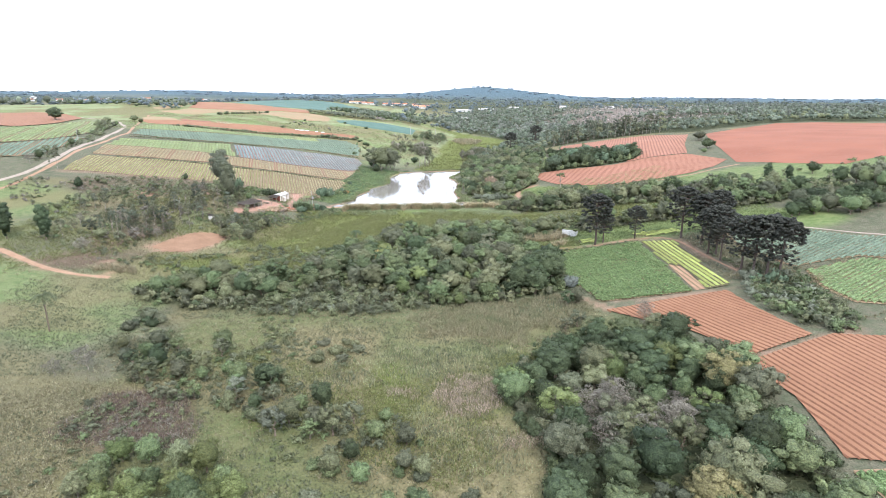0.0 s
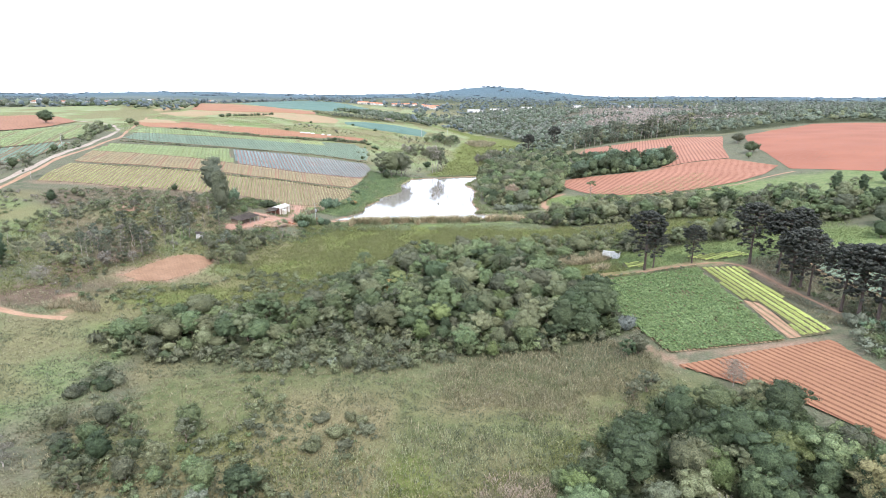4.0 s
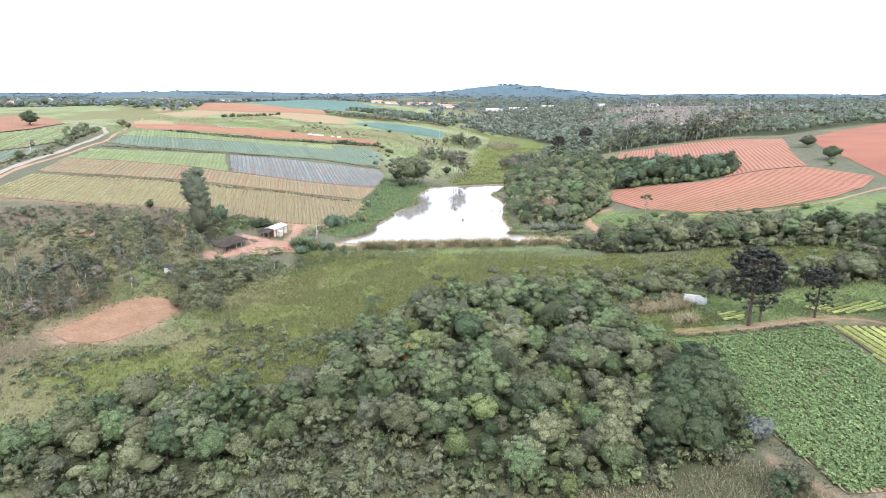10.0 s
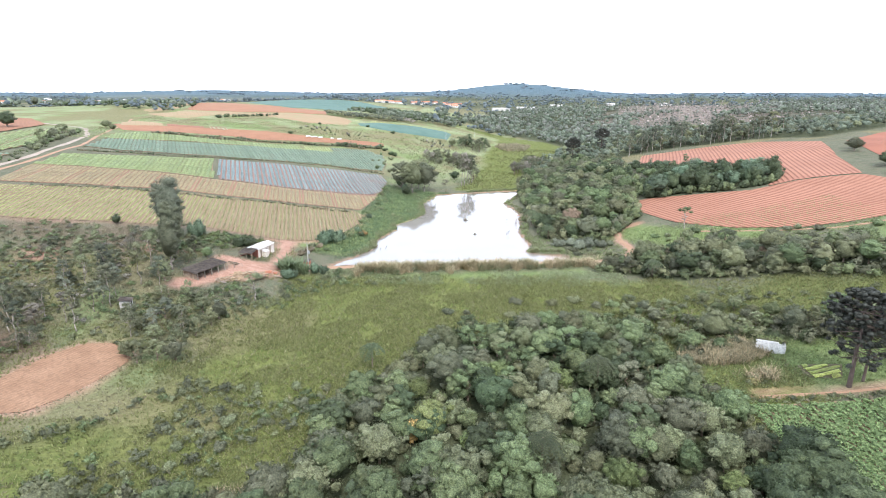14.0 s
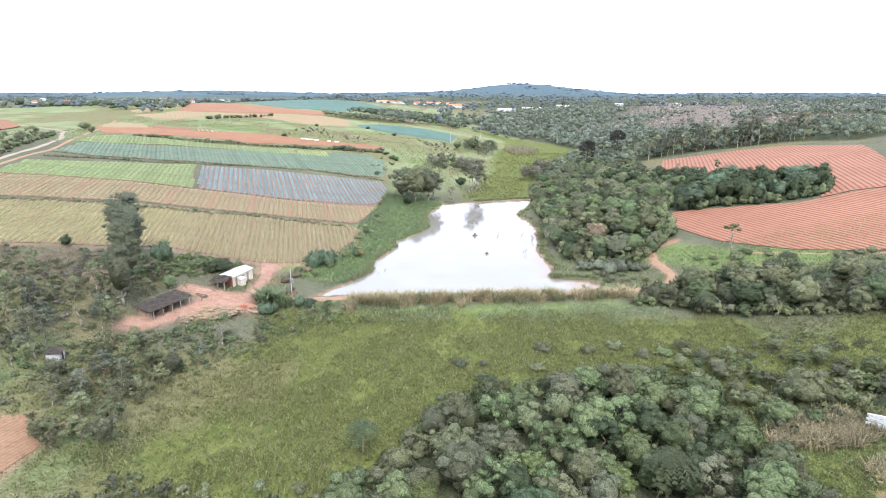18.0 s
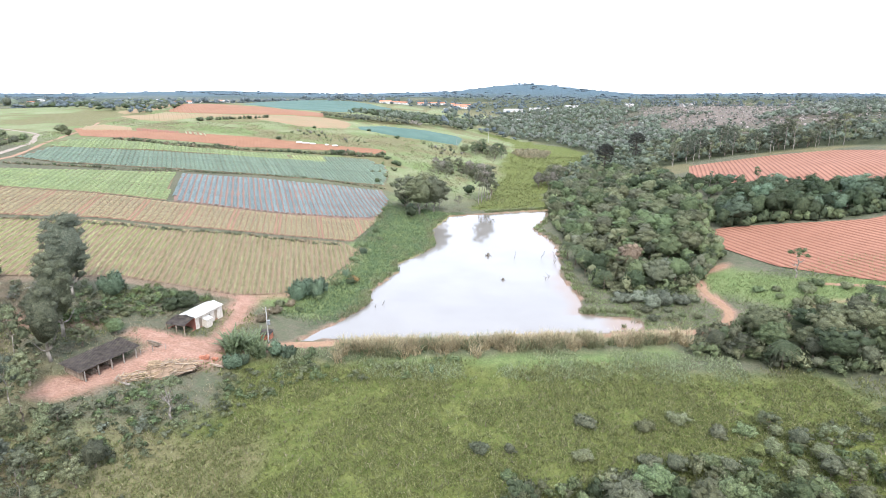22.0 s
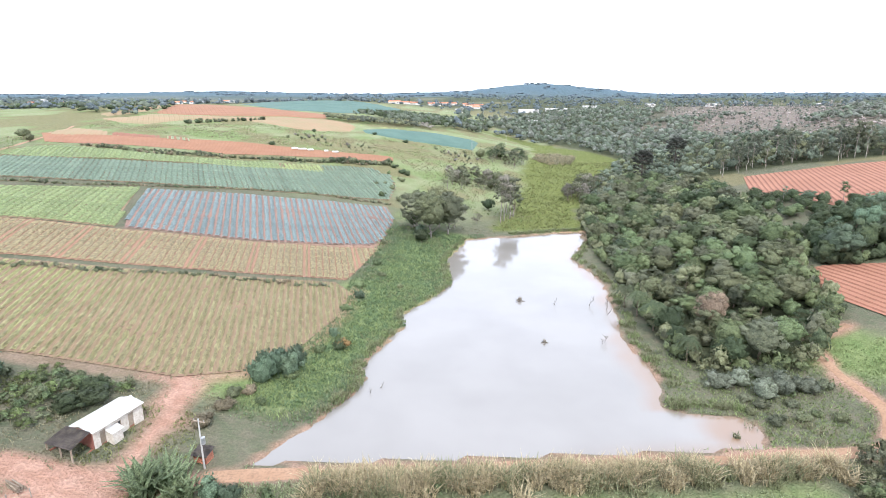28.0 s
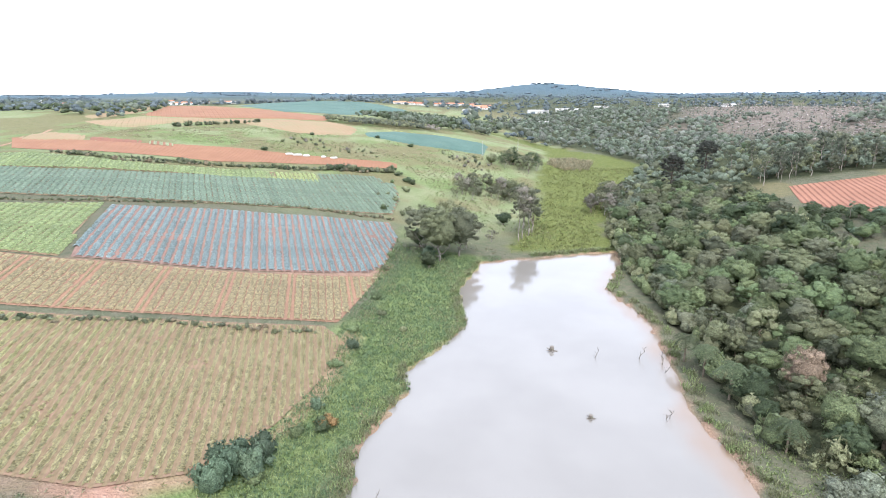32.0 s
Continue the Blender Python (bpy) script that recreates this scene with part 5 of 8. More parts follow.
MIXED = {"mid": 3, "olive": 4, "grey": 4, "dark": 1.5}
skirt(WOODS["thicket"], MIXED, (1.1, 2.2))
skirt(WOODS["grove"], {"dark": 3, "mid": 2, "grey": 1}, (1.1, 2.0))
skirt(WOODS["pond_wood"], {"mid": 3, "olive": 3, "dark": 2, "grey": 1}, (1.3, 2.6))
skirt(WOODS["field_row"], {"dark": 4, "mid": 1}, (1.4, 2.4), 2.2)
skirt(WOODS["belt"], MIXED, (1.2, 2.3))
skirt(WOODS["belt_low"], MIXED, (1.1, 2.0))
skirt(WOODS["hill_wood"], MIXED, (1.2, 2.0), 2.6)
for name, gap in (("thicket", 4.6), ("grove", 4.6), ("pond_wood", 6.0), ("belt", 5.0), ("belt_low", 4.4)):
    for x, y in scatter(WOODS[name], gap, 61):
        if pond(x, y) < -1.5:
            SKIRT.add(rnd.choice(UNDER), COLOURS[pick(MIXED)], x, y, gz(x, y) - 0.1, rnd.uniform(1.3, 1.9), rnd.uniform(0.7, 1.0))
SKIRT.put("edge_bushes", "olive and grey-green bushes under and along the woods", "bushes")


WEEDS = Heap()
LUSH = Heap()


def scrub(poly, spacing, seed, colours, size, where, group, joined=False):
    for x, y in scatter(poly, spacing, seed):
        if pond(x, y) < -1.0 and rnd.random() < 0.8:
            shrub(pick(colours), x, y, rnd.uniform(*size), where, group, WEEDS if joined else None)


# low grey-olive bushes in front of the thicket
scrub([(-56, 133), (-43, 138), (-34, 145), (-24, 148), (-16, 144), (-8, 139), (-2, 136), (-14, 129), (-30, 127), (-46, 129)], 2.3, 71, {"olive": 5, "grey": 5, "mid": 1.5, "pale": 0.6}, (1.1, 2.1), "in front of the thicket", "thicket bushes", True)
for x, y in scatter([(-56, 133), (-43, 138), (-34, 145), (-24, 148), (-16, 144), (-8, 139), (-14, 131), (-30, 129), (-46, 131)], 5.2, 72):
    tree(pick({"round": 3, "loose": 3, "wispy": 1}), pick({"olive": 4, "grey": 4}), x, y, rnd.uniform(0.45, 0.75), "among low bushes before the thicket", "thicket fringe")

SLOPE = [(-150, 206), (-140, 232), (-118, 256), (-100, 254), (-90, 236), (-79, 222), (-72, 212), (-78, 200), (-96, 200), (-100, 176), (-98, 158), (-120, 168), (-140, 180)]
SCRUB = Heap()
for x, y in scatter(SLOPE, 9.4, 8):
    if rnd.random() < 0.82 and not inside(CLAY_PATCH, np.array([x]), np.array([y]))[0]:
        k = pick({"gum": 6, "loose": 2, "wispy": 3, "round": 1.5})
        tree(k, {"gum": pick({"euc": 1, "olive": 4, "grey": 4, "pale": 2}), "loose": "grey", "wispy": pick({"twig": 3, "grey": 1}), "round": "olive"}[k], x, y, rnd.uniform(0.5, 0.95), "on the scrubby slope", "slope scrub", 1.0, None if y < 214 else SCRUB)
scrub(SLOPE, 3.3, 9, {"olive": 5, "grey": 3, "mid": 1.5, "twig": 0.8}, (0.5, 1.3), "on the scrubby slope", "slope shrubs", True)
for x, y in scatter([(-116, 226), (-106, 238), (-96, 230), (-89, 212), (-92, 206), (-102, 210)], 5.6, 66):
    tree(pick({"gum": 5, "loose": 1}), pick({"grey": 4, "olive": 4, "pale": 3}), x, y, rnd.uniform(0.8, 1.2), "on the slope below the farmyard", "slope scrub", 0.9)
wood([(-88, 207), (-79, 222), (-70, 221), (-66, 206), (-69, 195), (-80, 194)], 5.0, 10, {"loose": 3, "wispy": 3, "round": 2}, {"grey": 4, "olive": 3, "pale": 2}, (0.7, 1.0), "beside the clay patch", "slope scrub")
HEDGE_LINE = [(-70, 109), (-62, 117), (-50, 104), (-44, 111), (-35.5, 97), (-23, 93), (-16, 81), (-7, 82), (-2, 74), (-15, 71), (-35, 84), (-45, 86), (-56, 92), (-65, 99)]
NEAR_BUSHES = [(-48, 62), (-49, 69), (-44, 73), (-34, 73), (-26.5, 67), (-25, 58), (-40, 54)]
wood(HEDGE_LINE, 4.7, 11, {"round": 4, "loose": 4}, {"mid": 4, "dark": 2.5, "olive": 3, "grey": 3}, (0.55, 1.0), "in the line across the near pasture", "pasture clumps", 0.0)
scrub(HEDGE_LINE, 2.7, 12, {"olive": 4, "grey": 4, "mid": 2}, (0.7, 1.5), "in the line across the near pasture", "pasture bushes", True)
wood(NEAR_BUSHES, 3.8, 13, {"round": 4, "broad": 3}, {"mid": 3, "lime": 4, "olive": 2}, (0.6, 0.95), "in the near pasture", "pasture clumps", 0.0)
for x, y, k, c, q in ((-15.5, 68, "round", "olive", 0.8), (-13, 71, "round", "dark", 0.7), (-11, 66, "round", "mid", 0.75), (-5, 69.5, "round", "grey", 0.7), (-2.4, 68, "round", "olive", 0.7), (-36, 88, "loose", "pale", 0.8), (-26, 77, "loose", "pale", 0.9),
                      (-68, 97.5, "wispy", "twig", 0.9), (-72, 94, "wispy", "twig", 0.6), (35.8, 138.5, "round", "grey", 0.95), (33, 137, "loose", "dark", 0.8), (32.4, 123, "loose", "grey", 0.9), (34, 117.5, "loose", "olive", 0.9), (29, 120, "loose", "grey", 0.7),
                      (48, 123, "wispy", "twig", 1.0), (4.8, 136.5, "round", "lime", 0.75), (9, 138.5, "round", "olive", 0.6)):
    tree(k, c, x, y, q, "standing in the meadow", "meadow trees")
for x, y in scatter([(-112, 44), (44, 44), (40, 112), (24, 124), (-80, 128), (-112, 120)], 2.6, 20):
    thick = float(vnoise(x, y, 17, 31)) * 0.65 + float(vnoise(x, y, 6, 32)) * 0.35 + 0.04 * (x < -20) - 0.16 * (x > -34 and y > 84) - 0.2 * (x < -62)
    if thick > 0.6 and not inside(WOODS["grove"], np.array([x]), np.array([y]))[0]:
        shrub(pick({"olive": 5, "grey": 4, "mid": 2}), x, y, rnd.uniform(0.35, 1.1) * (0.8 + 1.4 * (thick - 0.5)), "", "", WEEDS)
for x, y in scatter([(-76, 118), (-64, 172), (-40, 190), (-28, 212), (30, 236), (60, 250), (60, 200), (34, 214), (-14, 214), (-60, 156)], 3.0, 21):
    if float(vnoise(x, y, 13, 33)) > 0.6:
        shrub(pick({"olive": 5, "grey": 3, "mid": 2}), x, y, rnd.uniform(0.5, 1.4), "", "", WEEDS)
for x, y in scatter([(-104, 160), (-78, 172), (-66, 194), (-48, 188), (-36, 184), (-52, 162), (-70, 150), (-90, 156)], 2.6, 22):
    if float(vnoise(x, y, 11, 34)) > 0.33:
        shrub(pick({"olive": 5, "grey": 4, "mid": 2}), x, y, rnd.uniform(0.5, 1.4), "", "", WEEDS)
for x, y in scatter([(-124, 216), (-104, 256), (-88, 262), (-84, 274), (-96, 276), (-128, 258), (-140, 232)], 2.5, 23):
    if float(vnoise(x, y, 9, 35)) > 0.42:
        shrub(pick({"olive": 4, "mid": 3, "grey": 3}), x, y, rnd.uniform(0.5, 1.3), "", "", WEEDS)
for x, y in scatter([(-174, 234), (-146, 250), (-130, 259), (-112, 266), (-103, 254), (-116, 240), (-130, 228), (-152, 206), (-176, 214)], 2.7, 38):
    if float(vnoise(x, y, 9, 39)) > 0.4:
        shrub(pick({"olive": 4, "grey": 4, "twig": 3, "mid": 1}), x, y, rnd.uniform(0.4, 1.2), "", "", WEEDS)
for x, y in scatter([(-94, 216), (-84, 232), (-76, 238), (-66, 246), (-52, 254), (-44, 252), (-56, 240), (-64, 214), (-78, 206)], 2.0, 24):
    if float(vnoise(x, y, 7, 36)) > 0.36 and near_line(YARD, np.array([x]), np.array([y]))[0] > 6:
        shrub(pick({"olive": 4, "grey": 3, "mid": 3, "dark": 1}), x, y, rnd.uniform(0.45, 1.2), "", "", WEEDS)
for x, y in scatter([(-54, 256), (-24, 259), (-20, 252), (-40, 246), (-54, 248)], 2.8, 25):
    if rnd.random() < 0.6:
        shrub(pick({"olive": 3, "mid": 3, "blue": 1}), x, y, rnd.uniform(0.6, 1.3), "", "", WEEDS)
for x, y in scatter([(40, 218), (60, 236), (90, 226), (104, 206), (60, 216)], 3.4, 26):
    if rnd.random() < 0.55:
        shrub(pick({"olive": 3, "mid": 3, "grey": 2}), x, y, rnd.uniform(0.5, 1.3), "", "", WEEDS)
for x, y in scatter([(-119, 182), (-99, 178), (-97, 206), (-108, 214), (-118, 208)], 4.2, 27):
    tree(pick({"wispy": 2, "gum": 4, "loose": 1}), pick({"twig": 1, "euc": 2, "grey": 3}), x, y, rnd.uniform(0.6, 1.0), "above the clay plot", "slope scrub")
for x, y in scatter([(-97, 258), (-84, 262), (-80, 276), (-96, 277)], 2.4, 28):
    if math.hypot(x + 79, y - 266) > 6:
        shrub(pick({"olive": 2, "mid": 4, "lime": 3}), x, y, rnd.uniform(0.5, 1.15), "", "", WEEDS)
for x, y in scatter([(-112, 262), (-100, 271), (-88, 275), (-80, 274), (-86, 262), (-92, 252), (-104, 252)], 2.6, 74):
    if math.hypot(x + 79, y - 266) > 6:
        shrub(pick({"olive": 3, "mid": 5, "lime": 2}), x, y, rnd.uniform(0.6, 1.5), "", "", LUSH)
for x, y in scatter([(-96, 214), (-88, 230), (-78, 236), (-70, 240), (-64, 232), (-74, 218), (-84, 208)], 2.6, 75):
    if float(vnoise(x, y, 8, 76)) > 0.4:
        shrub(pick({"olive": 4, "mid": 4, "lime": 1, "pale": 1}), x, y, rnd.uniform(0.5, 1.3), "", "", LUSH)
LUSH.put("yard_greenery", "lush green weeds and bushes round the farmyard", "bushes")
for x, y in scatter([(4, 221), (18, 230), (34, 240), (44, 237), (54, 229), (58, 216), (38, 207), (30, 214), (22, 222)], 3.7, 29):
    if float(vnoise(x, y, 10, 37)) > 0.34:
        tree(pick({"round": 4, "loose": 2, "broad": 1}), pick({"olive": 5, "mid": 4, "lime": 0.8, "grey": 2}), x, y, rnd.uniform(0.45, 0.85), "at the marsh edge", "marsh edge trees", 0.8)
scrub([(-33, 109), (-28, 115), (-15, 112), (-15, 104), (-25, 102)], 3.2, 15, {"olive": 3, "grey": 3}, (1.0, 1.8), "in the marsh", "marsh shrubs")
scrub([(-76, 121), (-68, 127), (-63, 119), (-70, 114)], 2.8, 16, {"dark": 2, "grey": 3}, (1.0, 1.9), "in the marsh", "marsh shrubs")
scrub([(-24, 70), (0, 72), (6, 60), (-20, 50)], 4.5, 17, {"olive": 3, "mid": 2, "grey": 2}, (0.9, 1.9), "in the marsh", "marsh shrubs")
for x, y, q, c in ((-61, 287.5, 2.9, "blue"), (-62.4, 283.4, 2.4, "blue"), (-58.8, 291, 2.3, "blue"), (-58.6, 287, 2.2, "blue"), (-58, 286, 1.3, "mid"), (-56, 297, 1.2, "mid"), (-55, 304, 1.1, "blue"), (-55.5, 318, 1.3, "mid"), (-54.5, 326, 1.4, "blue"), (-56, 333, 1.3, "mid"),
                   (-52, 344, 1.2, "olive"), (-55, 352, 1.3, "mid"), (-56.5, 372, 1.3, "olive"), (-57, 385, 1.4, "mid"), (-46, 338, 0.9, "olive"), (-66, 269, 1.5, "tan"), (-64.7, 274, 1.6, "tan"), (-65, 277.5, 1.4, "olive"), (-62.8, 279, 1.3, "tan"), (-60, 277, 1.0, "mid")):
    shrub(c, x, y, q, "on the pond bank", "bank shrubs")
scrub([(10, 206), (20, 236), (60, 238), (30, 228), (26, 206)], 6.5, 20, {"mid": 2, "olive": 3, "dark": 1}, (1.0, 2.0), "in the marsh", "marsh shrubs")
scrub([(-30, 224), (-10, 236), (26, 240), (20, 226), (-14, 220)], 7.5, 21, {"mid": 2, "olive": 3, "grey": 2}, (0.9, 1.8), "in the marsh", "marsh shrubs")
scrub([(-60, 168), (-40, 200), (-36, 190), (-56, 160)], 5.0, 22, {"olive": 3, "grey": 3}, (0.8, 1.5), "in the marsh", "marsh shrubs")
scrub([(76.5, 133), (76, 124), (77, 118), (78.5, 111), (80, 105), (87, 108), (90, 117), (90, 125), (91, 133), (88, 137), (82, 138)], 2.1, 23, {"mid": 4, "blue": 1, "pale": 2.5, "olive": 4, "grey": 2}, (1.2, 2.4), "on the bank above the furrows", "hedge bank", True)
scrub([(82, 178), (88, 168), (88, 140), (82.5, 140), (81.5, 160)], 2.4, 24, {"olive": 4, "mid": 3, "grey": 2}, (0.5, 1.2), "under the araucarias", "hedge bank", True)
scrub([(86, 188), (92, 186), (91, 168), (94, 144), (96, 139), (92, 130), (89, 140), (87, 170)], 3.0, 32, {"olive": 3, "mid": 3, "grey": 3}, (0.6, 1.5), "beyond the araucarias", "hedge bank", True)
scrub([(44, 272), (52, 296), (70, 286), (110, 266), (90, 256), (60, 270)], 4.6, 25, {"olive": 3, "mid": 3, "grey": 3}, (0.8, 1.8), "on the bank below the red field", "bank shrubs")
scrub([(110, 262), (190, 262), (230, 240), (150, 230)], 8.0, 26, {"olive": 3, "mid": 2, "grey": 3}, (0.8, 1.8), "on the grassy slope", "slope shrubs", True)
scrub([(12, 275), (24, 292), (36, 292), (38, 276)], 3.8, 27, {"grey": 3, "olive": 3, "mid": 2}, (0.7, 1.4), "beside the pond", "bank shrubs")
scrub([(-88, 268), (-84, 278), (-92, 276), (-98, 262), (-92, 252)], 3.6, 28, {"mid": 3, "dark": 2, "olive": 2}, (0.8, 1.5), "behind the farmhouse", "yard shrubs")
scrub([(-70, 430), (-40, 420), (-60, 470), (-80, 480)], 9.0, 30, {"olive": 2, "mid": 2}, (0.9, 1.9), "in the far pasture", "pasture shrubs", True)
DITCHES = [[(-166, 287), (-136, 304), (-118, 308.6), (-96, 317.6), (-62, 329)], [(-198, 358), (-164, 373.5), (-138, 388), (-99, 411), (-62, 422.5)], [(-212, 446), (-180, 441), (-148, 451), (-110, 468), (-84, 482)]]
BRUSH = [(-200, 443), (-190.6, 444), (-174, 449.5), (-154, 452), (-133, 457.5), (-114.5, 464.5), (-97, 476), (-73, 493)]
ROAD_HEDGE = [(-182, 254), (-194, 281), (-203, 320), (-220, 362), (-232, 394), (-248, 428)]


def along(line, step, off):
    """Places along a polyline, strewn to both sides."""
    for (x0, y0), (x1, y1) in zip(line, line[1:]):
        ln = math.hypot(x1 - x0, y1 - y0)
        for i in range(int(ln / step)):
            t, o = (i + rnd.random()) * step / ln, rnd.gauss(0, off)
            yield x0 + (x1 - x0) * t + (y1 - y0) / ln * o, y0 + (y1 - y0) * t - (x1 - x0) / ln * o


for k, line in enumerate(DITCHES):
    for x, y in along(line, (0.75, 0.9, 1.6)[k], 0.5):
        shrub(pick({"olive": 5, "grey": 3, "tan": 3, "dark": 1}), x, y, rnd.uniform(0.35, 0.8) * (1.0, 1.0, 1.5)[k], "", "", WEEDS)
for x, y in along(BRUSH, 0.9, 0.9):
    thick = float(vnoise(x, y, 14, 61))
    shrub(pick({"olive": 4, "grey": 4, "dark": 3}), x, y, rnd.uniform(0.6, 1.2) * (0.6 + 1.6 * thick * thick), "", "", WEEDS)
for x, y in along([(-214, 547), (-208, 552), (-188.7, 576), (-180, 587)], 2.2, 1.0):
    shrub(pick({"olive": 3, "grey": 3, "dark": 2}), x, y, rnd.uniform(0.7, 2.0), "", "", WEEDS)
for x, y in scatter([(-146, 512), (-140, 540), (-116, 548), (-88, 548), (-60, 560), (-36, 575), (-20, 560), (-40, 520), (-72, 520), (-104, 512)], 6.0, 62):
    if float(vnoise(x, y, 16, 63)) > 0.55:
        shrub(pick({"olive": 4, "grey": 3, "twig": 1}), x, y, rnd.uniform(0.5, 1.4), "", "", WEEDS)
for x, y in along(ROAD_HEDGE, 1.5, 2.0):
    shrub(pick({"olive": 4, "grey": 4, "mid": 2}), x, y, rnd.uniform(0.8, 2.0) * (1.0 if y > 345 else 0.5), "", "", WEEDS)
for x, y, k, c, q in ((-186, 259, "round", "dark", 1.0), (-190, 270, "loose", "olive", 0.9), (-184, 250, "wispy", "twig", 1.0), (-222, 368, "loose", "olive", 1.3), (-231, 388, "round", "grey", 1.4),
                      (-238, 404, "loose", "olive", 1.3), (-292, 432, "broad", "dark", 1.8), (-297, 437, "broad", "dark", 1.6), (-244, 452, "broad", "olive", 1.1), (-236, 446, "round", "olive", 1.0)):
    tree(k, c, x, y, q, "beside the gravel road", "road trees")
for x, y in along([(30, 189.8), (38, 190.4), (48, 189), (60, 188.2), (68, 187.4)], 0.8, 0.4):
    shrub(pick({"olive": 4, "tan": 2, "grey": 2}), x, y, rnd.uniform(0.35, 0.8), "", "", WEEDS)
for x, y in scatter([(37, 196), (44.5, 194.7), (43, 199.5)], 1.6, 77):
    shrub(pick({"olive": 3, "gold": 3}), x, y, rnd.uniform(0.6, 1.1), "", "", WEEDS)
WEEDS.put("undergrowth", "olive and grey-green shrubs and ditch weeds", "undergrowth")
SCRUB.put("scrub_woodland", "thin grey-green eucalyptus scrub on the slope", "woodland")


# ---- single trees and plants that stand out ----
def araucaria_parts(seed, height=16.5):
    """Trunk, long limbs in whorls that dip and rise, and dark needle tufts at their ends, dense under a wide domed top and sparse below."""
    r = random.Random(seed)
    q = np.random.default_rng(seed)
    trunk, limbs = bmesh.new(), bmesh.new()
    p, rad = Vector((0, 0, -0.3)), 0.4
    for i in range(6):
        t = Vector((r.uniform(-0.12, 0.12), r.uniform(-0.12, 0.12), height * (i + 1) / 6))
        limb(trunk, p, t, rad, rad * 0.86, 8)
        p, rad = t, rad * 0.86
    verts, faces, facing, base = [], [], [], 0

    def tuft(c, s):
        nonlocal base
        c = np.array(c) + q.uniform(-0.25, 0.25, 3)
        v = ICO1[0] * s * [0.85, 0.85, 0.6] * (0.85 + 0.3 * q.random((len(ICO1[0]), 1))) + c
        d = unit(q.standard_normal((20, 3)))
        w = leaf_tris(c + d * s * 0.9 * [1, 1, 0.75], np.cross(d, q.standard_normal((20, 3))), 0.15, q, 3.0, scatter=0.62)
        for part_v, part_f, part_n in ((v, ICO1[1], ICO1[0]), (w, np.arange(len(w)).reshape(-1, 3), np.repeat(unit(d + [0, 0, 0.4]), 3, 0))):
            verts.append(part_v)
            faces.append(part_f + base)
            facing.append(part_n)
            base += len(part_v)

    for w in range(10):
        f = w / 9
        z = height * (0.34 + 0.62 * f)
        # widest at three quarters, rounded off above, thin and drooping below
        reach = 3.8 + 1.4 * f / 0.7 if f < 0.7 else 5.2 * math.sqrt(max(0.16, 1 - ((f - 0.7) / 0.34) ** 2))
        dense = f > 0.5
        for k in range(9 if dense else 5):
            if not dense and r.random() < 0.3:
                continue
            a = k * 6.283 / (9 if dense else 5) + w * 0.7 + r.uniform(-0.25, 0.25)
            out = reach * r.uniform(0.78, 1.1)
            way = Vector((math.cos(a), math.sin(a), 0))
            lift = r.uniform(-0.55, 0.55) if dense else 0.0
            mid = way * out * 0.6 + Vector((0, 0, z - (0.3 if dense else 0.8) + lift * 0.5))
            end = way * out + Vector((0, 0, z + (0.55 if dense else -0.3) + 0.4 * f + lift))
            limb(limbs, (0, 0, z), mid, 0.1, 0.07, 4)
            limb(limbs, mid, end, 0.07, 0.035, 4)
            tuft(end, r.uniform(0.45, 0.7))
            side = Vector((-way.y, way.x, 0))
            if dense:
                for j in ((0.3, 0.62) if f > 0.6 else (0.4,)):
                    tuft(end.lerp(mid, j) + side * r.uniform(-0.6, 0.6) + Vector((0, 0, r.uniform(-0.1, 0.8))), r.uniform(0.42, 0.68))
            for sg in (-1, 1):
                if dense or r.random() < 0.5:
                    e = mid.lerp(end, 0.55) + side * sg * out * r.uniform(0.16, 0.26) + Vector((0, 0, 0.3))
                    limb(limbs, mid, e, 0.05, 0.03, 4)
                    tuft(e, r.uniform(0.45, 0.75))
    for k in range(7):
        tuft((math.cos(k * 0.9) * 1.1 * (k > 0), math.sin(k * 0.9) * 1.1 * (k > 0), height + 0.5), 0.7)
    out = []
    for bm, name in ((trunk, "trunk"), (limbs, "branchwork")):
        me = bpy.data.meshes.new(name)
        bm.to_mesh(me)
        bm.free()
        me.materials.append(ARAUCARIA_BARK)
        out.append(me)
    out.append(face_along(mesh_of("crown", np.concatenate(verts), np.concatenate(faces), [NEEDLES], smooth=True), np.concatenate(facing)))
    return out


PINES = [araucaria_parts(50 + i) for i in range(3)]
for i, (x, y, s) in enumerate([(54.6, 191.7, 1.04), (57.6, 192.8, 0.66), (68, 190.4, 0.66), (80.6, 182.3, 1.0), (83.3, 173, 0.94), (81.2, 163.8, 0.84), (82.8, 162, 0.88), (81.8, 157, 0.74), (82.4, 146.5, 0.88), (83.8, 143, 0.92), (86, 140.4, 0.94),
                               (87.8, 137.8, 0.9), (90, 177, 0.9), (61, 506, 1.1), (88, 538, 1.1)]):
    ob = thing("araucaria_tree", "dark umbrella-crowned araucaria pine " + ("beside the plots" if y < 300 else "above the pond wood"), "tree", (x, y, gz(x, y)), rnd.uniform(0, 360), "araucarias", s)
    me = PINES[i % 3]
    piece("trunk", me[0], ob)
    piece("branchwork", me[1], ob)
    piece("crown", me[2], ob, "dark round needle tufts")

